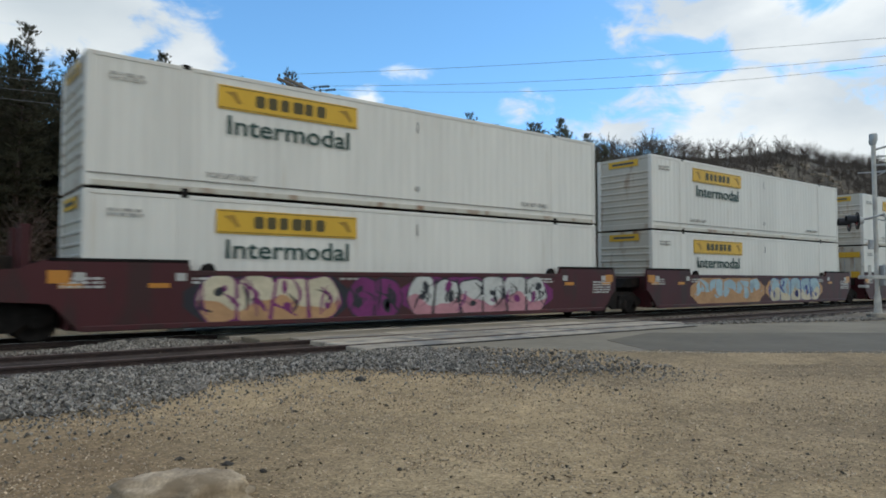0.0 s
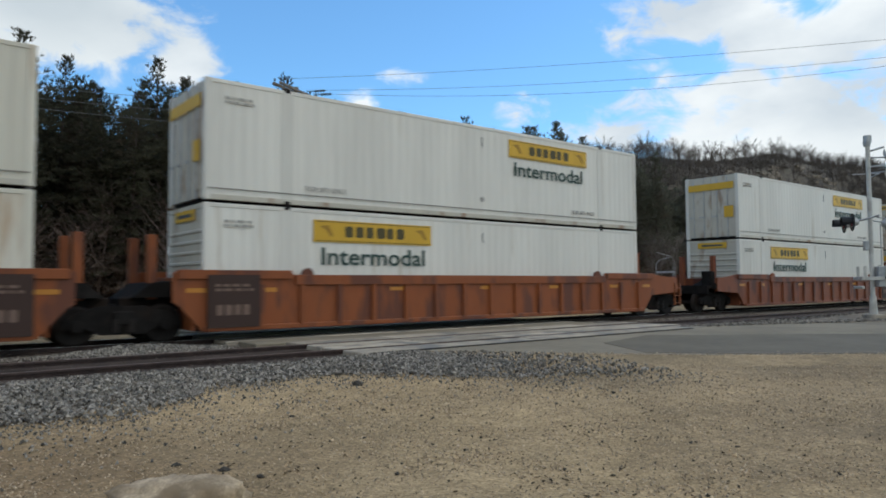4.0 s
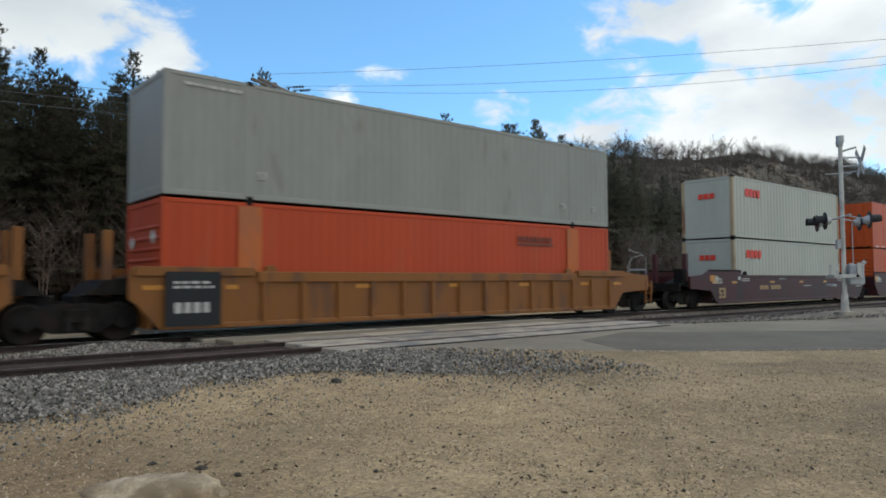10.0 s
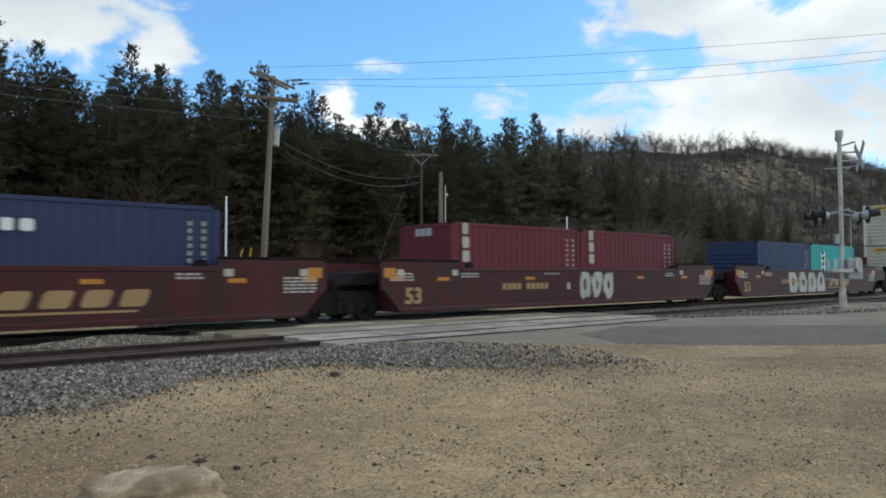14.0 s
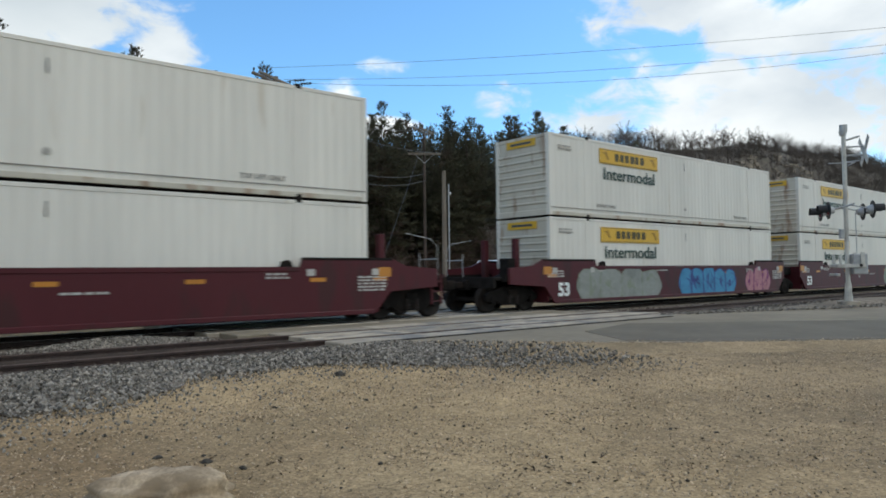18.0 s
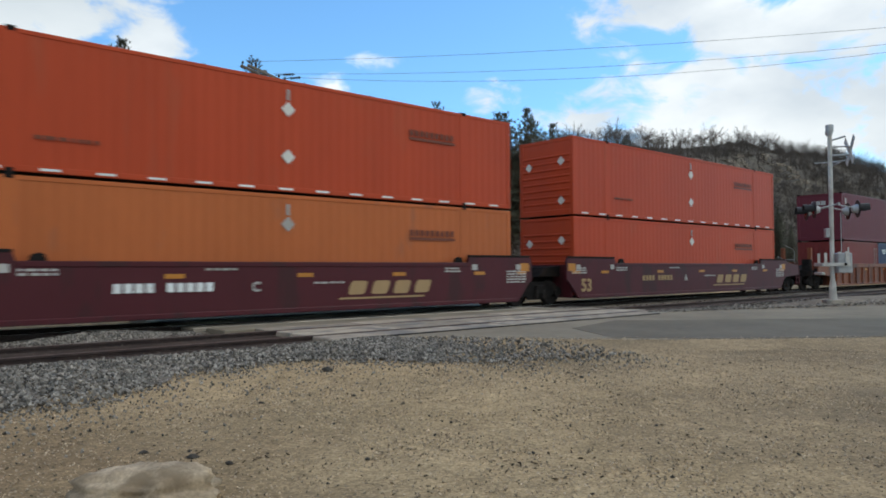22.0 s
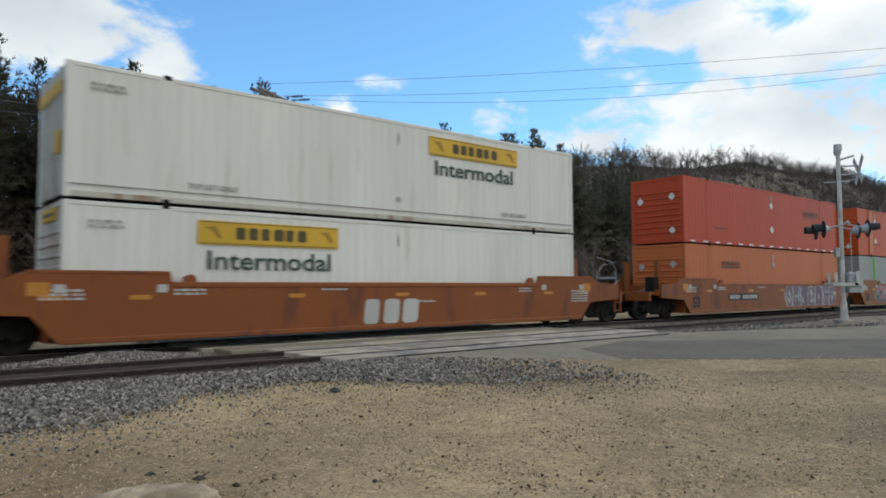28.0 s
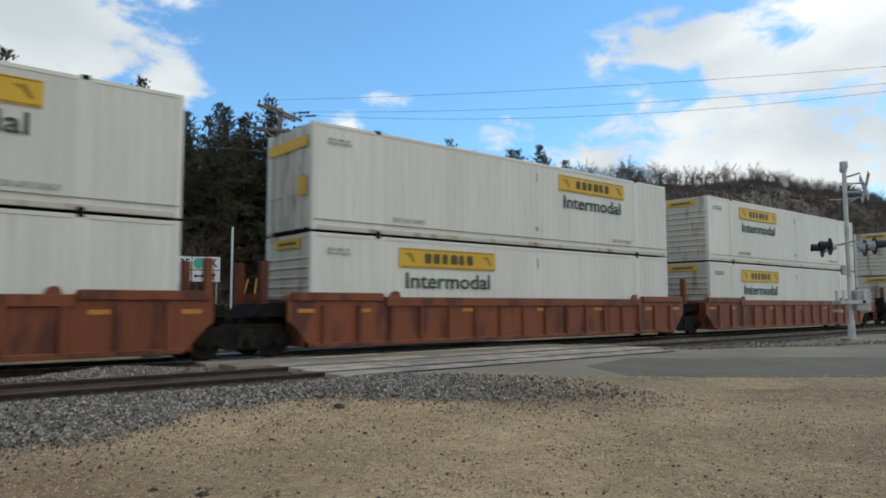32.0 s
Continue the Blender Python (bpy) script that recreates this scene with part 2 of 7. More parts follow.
RUST = (0.16, 0.065, 0.03)
MAT = {
    "white": plain_paint("white paint", (0.655, 0.62, 0.56), second=(0.50, 0.43, 0.34), at=0.63, streak=9.0, scale=3.0, soft=0.2),
    "white_rusty": plain_paint("rust-streaked white paint", (0.63, 0.585, 0.49), second=(0.40, 0.235, 0.12), at=0.55, streak=9.0, scale=2.2, soft=0.16),
    "white_bright": plain_paint("clean white paint", (0.63, 0.605, 0.555), second=(0.50, 0.45, 0.38), at=0.64, streak=9.0, scale=3.0, soft=0.2),
    "white_dirty": plain_paint("dirty rust-streaked white paint", (0.50, 0.46, 0.385), second=(0.24, 0.135, 0.075), at=0.54, streak=3.0, scale=2.0, soft=0.18),
    "orange": plain_paint("orange paint", (0.43, 0.068, 0.012), second=(0.40, 0.095, 0.03), at=0.6, streak=6.0, soft=0.2),
    "orange_red": plain_paint("red-orange paint", (0.41, 0.054, 0.015), second=(0.37, 0.075, 0.03), at=0.6, streak=6.0, soft=0.2),
    "orange_faded": plain_paint("faded orange paint", (0.45, 0.122, 0.034), second=(0.35, 0.115, 0.05), at=0.6),
    "blue": plain_paint("blue paint", (0.038, 0.062, 0.205), second=(0.05, 0.07, 0.2), at=0.62),
    "grey": plain_paint("grey paint", (0.265, 0.26, 0.235), second=(0.215, 0.20, 0.17), at=0.64),
    "pale_grey": plain_paint("pale grey paint", (0.385, 0.375, 0.325), second=(0.34, 0.26, 0.18), at=0.7),
    "rusty_post": plain_paint("rust-stained pale paint", (0.36, 0.27, 0.17), second=(0.22, 0.11, 0.06), at=0.5),
    "magenta": plain_paint("magenta paint", (0.52, 0.018, 0.20), second=(0.45, 0.03, 0.2), at=0.66),
    "dark_red": plain_paint("dark red paint", (0.15, 0.016, 0.02), second=(0.10, 0.018, 0.02), at=0.62),
    "red_oxide": plain_paint("red oxide paint", (0.165, 0.026, 0.022), second=(0.15, 0.03, 0.025), at=0.62),
    "navy": plain_paint("navy paint", (0.03, 0.042, 0.098), second=(0.04, 0.05, 0.11), at=0.64),
    "wine": plain_paint("wine paint", (0.125, 0.02, 0.03), second=(0.10, 0.022, 0.03), at=0.62),
    "teal": plain_paint("teal paint", (0.03, 0.34, 0.34), second=(0.03, 0.24, 0.25), at=0.64),
    "sky_blue": plain_paint("sky blue paint", (0.027, 0.16, 0.315), second=(0.034, 0.15, 0.27), at=0.66),
    "maroon": plain_paint("maroon car paint", (0.073, 0.0135, 0.0178), second=(0.052, 0.016, 0.017), at=0.53),
    "maroon_old": plain_paint("weathered maroon car paint", (0.062, 0.016, 0.018), second=(0.045, 0.020, 0.019), at=0.5),
    "car_orange": plain_paint("weathered orange car paint", (0.235, 0.07, 0.024), second=(0.13, 0.047, 0.028), at=0.5),
    "car_rust": plain_paint("rust-brown car paint", (0.19, 0.057, 0.025), second=(0.10, 0.034, 0.022), at=0.5),
    "car_ochre": plain_paint("ochre car paint", (0.215, 0.084, 0.022), second=(0.14, 0.062, 0.03), at=0.52),
    "car_yellow": plain_paint("orange-yellow car paint", (0.225, 0.066, 0.017), second=(0.14, 0.047, 0.022), at=0.56),
    "steel_dark": material("dark greasy steel", (0.014, 0.012, 0.011), 0.92, 0.0, 4, 0.4, 0.004, 30, second=(0.026, 0.018, 0.014), object_random=0.2, spec=0.12),
    "wheel": material("rolled wheel steel", (0.02, 0.016, 0.014), 0.8, 0.0, 6, 0.3, second=(0.034, 0.022, 0.016), spec=0.2),
    "rail_side": material("rusty rail steel", (0.043, 0.026, 0.021), 0.85, 0.0, 5, 0.35, 0.002, 60),
    "rail_top": material("polished rail head", (0.62, 0.60, 0.57), 0.48, 0.55, 8, 0.12),
    "rail_dull": material("dull rusty rail head", (0.13, 0.085, 0.068), 0.7, 0.1, 8, 0.2),
    "tie": material("old wooden sleeper", (0.05, 0.034, 0.028), 0.9, 0, 4, 0.4, 0.01, 25, object_random=0.25),
    "concrete": material("crossing concrete", (0.33, 0.28, 0.215), 0.85, 0, 2.5, 0.22, 0.006, 35, second=(0.19, 0.175, 0.155), second_at=0.52, object_random=0.28),
    "yellow_logo": plain_paint("golden yellow decal", (0.60, 0.36, 0.04), 0.45, rand=0.04),
    "white_logo": plain_paint("faded white decal", (0.62, 0.60, 0.55), 0.5, rand=0.04),
    "green_logo": plain_paint("dark green lettering", (0.036, 0.066, 0.056), 0.5, rand=0.02),
    "grey_logo": plain_paint("dark grey lettering", (0.07, 0.08, 0.085), 0.5, rand=0.02),
    "logo_brown": plain_paint("dark olive-brown logo paint", (0.085, 0.068, 0.028), 0.5, rand=0.02),
    "logo_ochre": plain_paint("ochre scroll paint", (0.33, 0.19, 0.03), 0.5, rand=0.02),
    "brown_logo": plain_paint("dark brown lettering", (0.16, 0.05, 0.03), 0.5, rand=0.02),
    "black": plain_paint("black paint", (0.02, 0.02, 0.021), 0.5, rand=0.05),
    "pale_mark": plain_paint("pale stencil marking", (0.43, 0.41, 0.38), 0.6, rand=0.08),
    "faint_mark": plain_paint("faint grey stencil marking", (0.36, 0.34, 0.31), 0.6, rand=0.1),
    "seam_grey": plain_paint("dirty grey seam", (0.24, 0.22, 0.19), 0.6, rand=0.1),
    "gold_mark": plain_paint("gold stencil marking", (0.35, 0.23, 0.115), 0.6, rand=0.05),
    "panel_brown": plain_paint("sooty brown stencil panel", (0.05, 0.028, 0.022), 0.6, rand=0.05),
    "panel_mark": plain_paint("worn brown stencil marking", (0.17, 0.11, 0.085), 0.6, rand=0.05),
    "reflector": material("yellow reflector tape", (0.46, 0.18, 0.014), 0.4, 0, 3, 0.08),
    "red_mark": plain_paint("red marking", (0.62, 0.05, 0.03), 0.5),
    "galvanised": material("galvanised steel", (0.40, 0.40, 0.40), 0.55, 0.4, 6, 0.15),
    "aluminium": material("weathered silver mast paint", (0.50, 0.475, 0.43), 0.55, 0.0, 3, 0.18, second=(0.34, 0.31, 0.28)),
    "sign_white": plain_paint("white sign sheet", (0.75, 0.76, 0.74), 0.4),
    "sign_red": plain_paint("red sign sheet", (0.50, 0.02, 0.03), 0.4),
    "sign_green": plain_paint("green sign sheet", (0.10, 0.42, 0.33), 0.4),
    "lens_red": material("dark red signal glass", (0.16, 0.015, 0.03), 0.15, 0, 3, 0.1),
    "pole_wood": material("weathered pole wood", (0.17, 0.14, 0.11), 0.9, 0, 3, 0.3, 0.006, 30, streak=8.0),
    "wire": material("grey power wire", (0.12, 0.12, 0.125), 0.6, 0.3, 3, 0.1),
    "dead_limb": material("dead brown pine twigs", (0.12, 0.092, 0.075), 0.95, 0, 0.35, 0.35, second=(0.065, 0.05, 0.042), second_scale=0.3, object_random=0.25, spec=0.05),
    "guard_yellow": plain_paint("yellow plastic guard", (0.42, 0.26, 0.05), 0.5),
    "bark": material("pine bark", (0.07, 0.05, 0.04), 0.95, 0, 3, 0.4, 0.02, 12, streak=3),
    "needles": material("pine needles", (0.088, 0.084, 0.055), 0.9, 0, 0.35, 0.3, second=(0.098, 0.078, 0.056), second_at=0.56, second_scale=0.3, object_random=0.22, spec=0.04),
    # paler copy of the needles: distant haze put into the base colour
    "needles_hazed": material("grey-green pine needles paled for haze", (0.15, 0.147, 0.105), 0.9, 0, 0.35, 0.25, second=(0.15, 0.13, 0.10), second_at=0.54, second_scale=0.3, object_random=0.22, spec=0.04),
    "ridge_twigs": material("fine pale bare twigs", (0.17, 0.145, 0.13), 0.9, 0, 0.05, 0.3, second=(0.11, 0.088, 0.076), second_scale=0.03, spec=0.1),
    "twigs": material("bare grey-brown twigs", (0.112, 0.094, 0.080), 0.9, 0, 0.05, 0.3, second=(0.082, 0.068, 0.060), second_scale=0.03, coords="Object", spec=0.1),
    "red_twigs": material("bare reddish-brown twigs", (0.13, 0.095, 0.08), 0.9, 0, 0.4, 0.35, spec=0.1),
    "limestone": material("tan limestone", (0.225, 0.185, 0.14), 0.9, 0, 0.4, 0.35, 0.05, 3, second=(0.12, 0.10, 0.085), second_scale=0.3),
    "stone": material("grey ballast stone", (0.185, 0.162, 0.134), 0.9, 0, 6, 0.35, 0.01, 60, object_random=0.0),
    "oily_stone": material("oil-darkened ballast stone", (0.085, 0.062, 0.048), 0.85, 0, 6, 0.35, 0.01, 60),
    "boulder": material("tan boulder stone", (0.37, 0.28, 0.185), 0.95, 0, 5, 0.45, 0.03, 22, second=(0.23, 0.17, 0.11), second_scale=4.0, spec=0.1),
    "black_stone": material("dark clinker stone", (0.06, 0.052, 0.043), 0.9, 0, 6, 0.35, 0.02, 30, spec=0.15),
    "glass_dark": material("dark window glass", (0.02, 0.025, 0.03), 0.08, 0, 2, 0.05),
    "car_white": material("white vehicle paint", (0.72, 0.73, 0.74), 0.25, 0, 2, 0.04),
    "tyre": material("tyre rubber", (0.02, 0.02, 0.02), 0.85, 0, 5, 0.2),
}


def island_random(m, low, high):
    """Makes each loose piece of a joined mesh a little lighter or darker."""
    nt = m.node_tree
    hsv = next(n for n in nt.nodes if n.type == "HUE_SAT")
    old = hsv.inputs["Value"].links[0].from_socket
    g = nt.nodes.new("ShaderNodeNewGeometry")
    r = nt.nodes.new("ShaderNodeMapRange")
    r.inputs["To Min"].default_value, r.inputs["To Max"].default_value = low, high
    nt.links.new(g.outputs["Random Per Island"], r.inputs["Value"])
    p = nt.nodes.new("ShaderNodeMath")
    p.operation = "MULTIPLY"
    nt.links.new(old, p.inputs[0])
    nt.links.new(r.outputs[0], p.inputs[1])
    nt.links.new(p.outputs[0], hsv.inputs["Value"])


island_random(MAT["stone"], 0.3, 1.85)
island_random(MAT["needles"], 0.85, 1.15)
island_random(MAT["needles_hazed"], 0.85, 1.15)


def let_light_through(m, share):
    """Thin needles pass some light on."""
    nt = m.node_tree
    bsdf = nt.nodes["Principled BSDF"]
    out = next(n for n in nt.nodes if n.type == "OUTPUT_MATERIAL")
    thin, mix = nt.nodes.new("ShaderNodeBsdfTranslucent"), nt.nodes.new("ShaderNodeMixShader")
    nt.links.new(bsdf.inputs["Base Color"].links[0].from_socket, thin.inputs["Color"])
    mix.inputs[0].default_value = share
    nt.links.new(bsdf.outputs[0], mix.inputs[1])
    nt.links.new(thin.outputs[0], mix.inputs[2])
    nt.links.new(mix.outputs[0], out.inputs["Surface"])


let_light_through(MAT["needles"], 0.5)
let_light_through(MAT["needles_hazed"], 0.5)
island_random(MAT["twigs"], 0.85, 1.2)


# ---- geometry helpers ----
class Geo:
    """Collects vertices, faces and a material slot for each face."""

    def __init__(self):
        self.v, self.f, self.s, self.slot = [], [], [], 0

    def add(self, verts, faces):
        b = len(self.v)
        self.v += [tuple(p) for p in verts]
        self.f += [tuple(b + i for i in q) for q in faces]
        self.s += [self.slot] * len(faces)
        return self

    def box(self, x0, x1, y0, y1, z0, z1, c=0.0):
        if c <= 0:
            v = [(x, y, z) for x in (x0, x1) for y in (y0, y1) for z in (z0, z1)]
            return self.add(v, [(0, 1, 3, 2), (4, 6, 7, 5), (0, 4, 5, 1), (2, 3, 7, 6), (0, 2, 6, 4), (1, 5, 7, 3)])
        bm = bmesh.new()
        bmesh.ops.create_cube(bm, size=1.0, matrix=Matrix.Translation(((x0 + x1) / 2, (y0 + y1) / 2, (z0 + z1) / 2)) @ Matrix.Diagonal((x1 - x0, y1 - y0, z1 - z0, 1)))
        bmesh.ops.bevel(bm, geom=bm.edges[:], offset=c, segments=1, affect="EDGES", clamp_overlap=True)
        bm.verts.index_update()
        self.add([v.co.copy() for v in bm.verts], [[v.index for v in f.verts] for f in bm.faces])
        bm.free()
        return self

    def tube(self, p0, p1, r0, r1=None, seg=10, caps=True):
        p0, p1 = Vector(p0), Vector(p1)
        r1 = r0 if r1 is None else r1
        d = (p1 - p0).normalized()
        a = d.orthogonal().normalized()
        b = d.cross(a)
        v = []
        for p, r in ((p0, r0), (p1, r1)):
            v += [p + (a * math.cos(2 * math.pi * i / seg) + b * math.sin(2 * math.pi * i / seg)) * r for i in range(seg)]
        f = [(i, (i + 1) % seg, seg + (i + 1) % seg, seg + i) for i in range(seg)]
        if caps:
            f += [tuple(reversed(range(seg))), tuple(range(seg, 2 * seg))]
        return self.add(v, f)

    def prism(self, profile, axis, lo, hi):
        """Extrudes a closed 2D profile along an axis. For 'x' it is (y, z), for 'y' (x, z), for 'z' (x, y)."""
        put = {"x": lambda p, t: (t, p[0], p[1]), "y": lambda p, t: (p[0], t, p[1]), "z": lambda p, t: (p[0], p[1], t)}[axis]
        n = len(profile)
        v = [put(p, lo) for p in profile] + [put(p, hi) for p in profile]
        return self.add(v, [(i, (i + 1) % n, n + (i + 1) % n, n + i) for i in range(n)] + [tuple(reversed(range(n))), tuple(range(n, 2 * n))])

    def lathe(self, axis_pts, origin=(0, 0, 0), seg=20):
        """Turns (offset along y, radius) pairs about the y axis."""
        o, n = Vector(origin), len(axis_pts)
        v = [o + Vector((r * math.cos(2 * math.pi * i / seg), y, r * math.sin(2 * math.pi * i / seg))) for y, r in axis_pts for i in range(seg)]
        f = [(k * seg + i, k * seg + (i + 1) % seg, (k + 1) * seg + (i + 1) % seg, (k + 1) * seg + i) for k in range(n - 1) for i in range(seg)]
        return self.add(v, f)

    def mesh(self, name, *mats, smooth=False):
        me = bpy.data.meshes.new(name)
        me.from_pydata([tuple(p) for p in self.v], [], self.f)
        for m in mats:
            me.materials.append(m)
        if len(mats) > 1:
            me.polygons.foreach_set("material_index", self.s)
        bm = bmesh.new()
        bm.from_mesh(me)
        bmesh.ops.recalc_face_normals(bm, faces=bm.faces[:]) if len(self.f) < 20000 else None
        bm.to_mesh(me)
        bm.free()
        if smooth:
            me.polygons.foreach_set("use_smooth", [True] * len(me.polygons))
        me.update()
        return me


MESHES = {}


def cached(key, build):
    if key not in MESHES:
        MESHES[key] = build()
    return MESHES[key]


def put(name, me, parent=None, at=None, label=""):
    """One mesh object, as a part under its thing or on its own."""
    ob = new(name, me)
    ob.parent = parent
    if at is not None:
        ob.matrix_basis = at if isinstance(at, Matrix) else Matrix.Translation(at)
    if label:
        ob["label"] = label
    return ob


def empty(name, at=(0, 0, 0), **tags):
    ob = new(name)
    ob.empty_display_size = 0.3
    ob.matrix_basis = at if isinstance(at, Matrix) else Matrix.Translation(at)
    return tagged(ob, **tags)


def text_mesh(words, size, mat, bold=0.0, depth=0.004):
    """Lettering that stands in the xz plane and faces -y, its middle at the origin."""
    def build():
        cu = bpy.data.curves.new("lettering", "FONT")
        cu.body, cu.size, cu.align_x, cu.align_y = words, size, "CENTER", "CENTER"
        cu.offset, cu.extrude, cu.resolution_u = bold, depth, 3
        ob = bpy.data.objects.new("lettering", cu)
        scene.collection.objects.link(ob)
        me = bpy.data.meshes.new_from_object(ob.evaluated_get(bpy.context.evaluated_depsgraph_get()))
        bpy.data.objects.remove(ob)
        bpy.data.curves.remove(cu)
        me.transform(pose(0, 0, 0, 90))
        me.materials.clear()
        me.materials.append(mat)
        return me
    return cached(("text", words, size, mat.name, bold), build)


# ---- the ground, roads and tracks ----
def ground_height(x, y):
    n = noise.noise(Vector((x * 0.35, y * 0.35, 0))) * 0.03 + noise.noise(Vector((x * 1.7, y * 1.7, 3))) * 0.012
    near = max(0.0, min(1.0, (9.0 - y) / 6.0))
    bank = 0.15 * math.exp(-(((x - 30) / 6) ** 2 + ((y - 10.7) / 1.1) ** 2))
    dip = max(0.0, min(1.0, (y - 10.5) / 0.5)) * max(0.0, min(1.0, (20.0 - y) / 0.6))
    return -0.05 - 0.3 * dip - 0.06 * near + n * max(0.0, 1 - max(abs(x - 5), abs(y)) / 60) + bank


def ridge(x):
    pts = [(-400, 8), (0, 10), (60, 14), (81, 20), (117, 28), (145, 35), (200, 43), (275, 51), (346, 56), (431, 56), (520, 46), (700, 34), (1500, 20)]
    for (a, u), (b, v) in zip(pts, pts[1:]):
        if x <= b:
            k = (x - a) / (b - a)
            return u + (v - u) * k
    return 20


def hill_height(x, y):
    k = max(0.0, min(1.0, (y - 62) / 78))
    k = k * k * (3 - 2 * k)
    return ridge(x) * k + noise.noise(Vector((x * 0.02, y * 0.03, 0))) * 3 * k - 0.3


def sheet(name, xs, ys, h, mat):
    g = Geo()
    n = len(ys)
    g.add([(x, y, h(x, y)) for x in xs for y in ys], [(i * n + j, (i + 1) * n + j, (i + 1) * n + j + 1, i * n + j + 1) for i in range(len(xs) - 1) for j in range(n - 1)])
    return tagged(put(name, g.mesh(name, mat, smooth=True)), kind="structure")


def soil_material():
    """Tan dirt: grains in two sizes, each a little lighter or darker, over broad damp and dry patches."""
    m = material("tan gravelly dirt", (0.378, 0.268, 0.145), 0.95, 0, 0.35, 0.26, 0.03, 45, second=(0.305, 0.228, 0.135), second_at=0.5, second_scale=0.16, second_soft=0.25, spec=0.12)
    nt = m.node_tree
    N, L = nt.nodes.new, nt.links.new
    bsdf = nt.nodes["Principled BSDF"]
    col = bsdf.inputs["Base Color"].links[0].from_socket
    tc = N("ShaderNodeTexCoord")
    for scale, low, high in ((75.0, 0.72, 1.24), (33.0, 0.78, 1.18), (9.0, 0.9, 1.08)):
        vo = N("ShaderNodeTexVoronoi")
        vo.inputs["Scale"].default_value = scale
        L(tc.outputs["Object"], vo.inputs["Vector"])
        sp = N("ShaderNodeSeparateColor")
        L(vo.outputs["Color"], sp.inputs[0])
        b = N("ShaderNodeMapRange")
        b.inputs["To Min"].default_value, b.inputs["To Max"].default_value = low, high
        L(sp.outputs[0], b.inputs["Value"])
        mul = N("ShaderNodeMix")
        mul.data_type, mul.blend_type = "RGBA", "MULTIPLY"
        mul.inputs[0].default_value = 1.0
        L(col, mul.inputs[6])
        L(b.outputs[0], mul.inputs[7])
        col = mul.outputs[2]
    # damp brown dirt near the loose ballast, greyer and darker tones towards the road and close by on the right
    warp = N("ShaderNodeTexNoise")
    warp.inputs["Scale"].default_value, warp.inputs["Detail"].default_value = 1.1, 6.0
    L(tc.outputs["Object"], warp.inputs["Vector"])
    for place, size, tone in (((0.3, 5.5, 0.0), 2.9, (0.60, 0.57, 0.57, 1)), ((13.5, 2.5, 0.0), 8.5, (0.76, 0.77, 0.82, 1)), ((6.9, 0.8, 0.0), 3.8, (0.74, 0.74, 0.77, 1))):
        dist = N("ShaderNodeVectorMath")
        dist.operation = "DISTANCE"
        L(tc.outputs["Object"], dist.inputs[0])
        dist.inputs[1].default_value = place
        add = N("ShaderNodeMath")
        add.operation = "MULTIPLY_ADD"
        L(warp.outputs["Fac"], add.inputs[0])
        add.inputs[1].default_value = size * 0.9
        L(dist.outputs["Value"], add.inputs[2])
        edge = N("ShaderNodeMapRange")
        edge.inputs["From Min"].default_value, edge.inputs["From Max"].default_value = size * 0.7, size * 1.55
        edge.inputs["To Min"].default_value, edge.inputs["To Max"].default_value = 1.0, 0.0
        L(add.outputs[0], edge.inputs["Value"])
        mul = N("ShaderNodeMix")
        mul.data_type, mul.blend_type = "RGBA", "MULTIPLY"
        L(edge.outputs[0], mul.inputs[0])
        L(col, mul.inputs[6])
        mul.inputs[7].default_value = tone
        col = mul.outputs[2]
    L(col, bsdf.inputs["Base Color"])
    return m


MAT["soil"] = soil_material()
MAT["asphalt"] = material("worn grey asphalt", (0.225, 0.19, 0.138), 0.92, 0, 0.5, 0.18, 0.006, 80, second=(0.28, 0.235, 0.168), second_at=0.55, second_scale=0.35, second_soft=0.25, spec=0.2)
MAT["ballast_bed"] = material("grey ballast bed", (0.15, 0.125, 0.098), 0.95, 0, 3.0, 0.35, 0.03, 22, spec=0.2)
MAT["forest_floor"] = material("brown forest floor", (0.105, 0.085, 0.062), 0.95, 0, 0.05, 0.35, 0.1, 1.0, second=(0.10, 0.085, 0.058), second_scale=0.05)

MAT["pebble"] = material("brown pebbles", (0.33, 0.25, 0.165), 0.9, 0, 6, 0.3, spec=0.2)
island_random(MAT["pebble"], 0.5, 1.75)
MAT["shoulder"] = material("grey-brown road gravel", (0.22, 0.18, 0.135), 0.95, 0, 2.0, 0.35, 0.02, 30, second=(0.16, 0.14, 0.11), spec=0.15)

near = [-12 + 0.5 * i for i in range(110)]
far_l = [-2500, -1200, -600, -300, -150, -80, -50, -30, -20]
xs = far_l + near + [45, 52, 60, 80, 110, 160, 250, 400, 700, 1300, 2500]
ys = [-2500, -1200, -500, -200, -100, -50, -30, -20, -12] + [-8 + 0.5 * i for i in range(76)] + [31, 34, 38, 44, 52, 60, 70]
sheet("ground", xs, ys, ground_height, MAT["soil"])
sheet("ground_hill", [-2500, -1200, -500] + [-400 + 12 * i for i in range(110)] + [1000, 1500, 2500], [66 + 6 * i for i in range(18)] + [190, 240, 320, 500, 1000, 2500], hill_height, MAT["forest_floor"])


def slab(name, outline, z, mat, thick=0.12):
    g = Geo()
    g.prism(outline, "z", z - thick, z)
    return tagged(put(name, g.mesh(name, mat)), kind="structure")


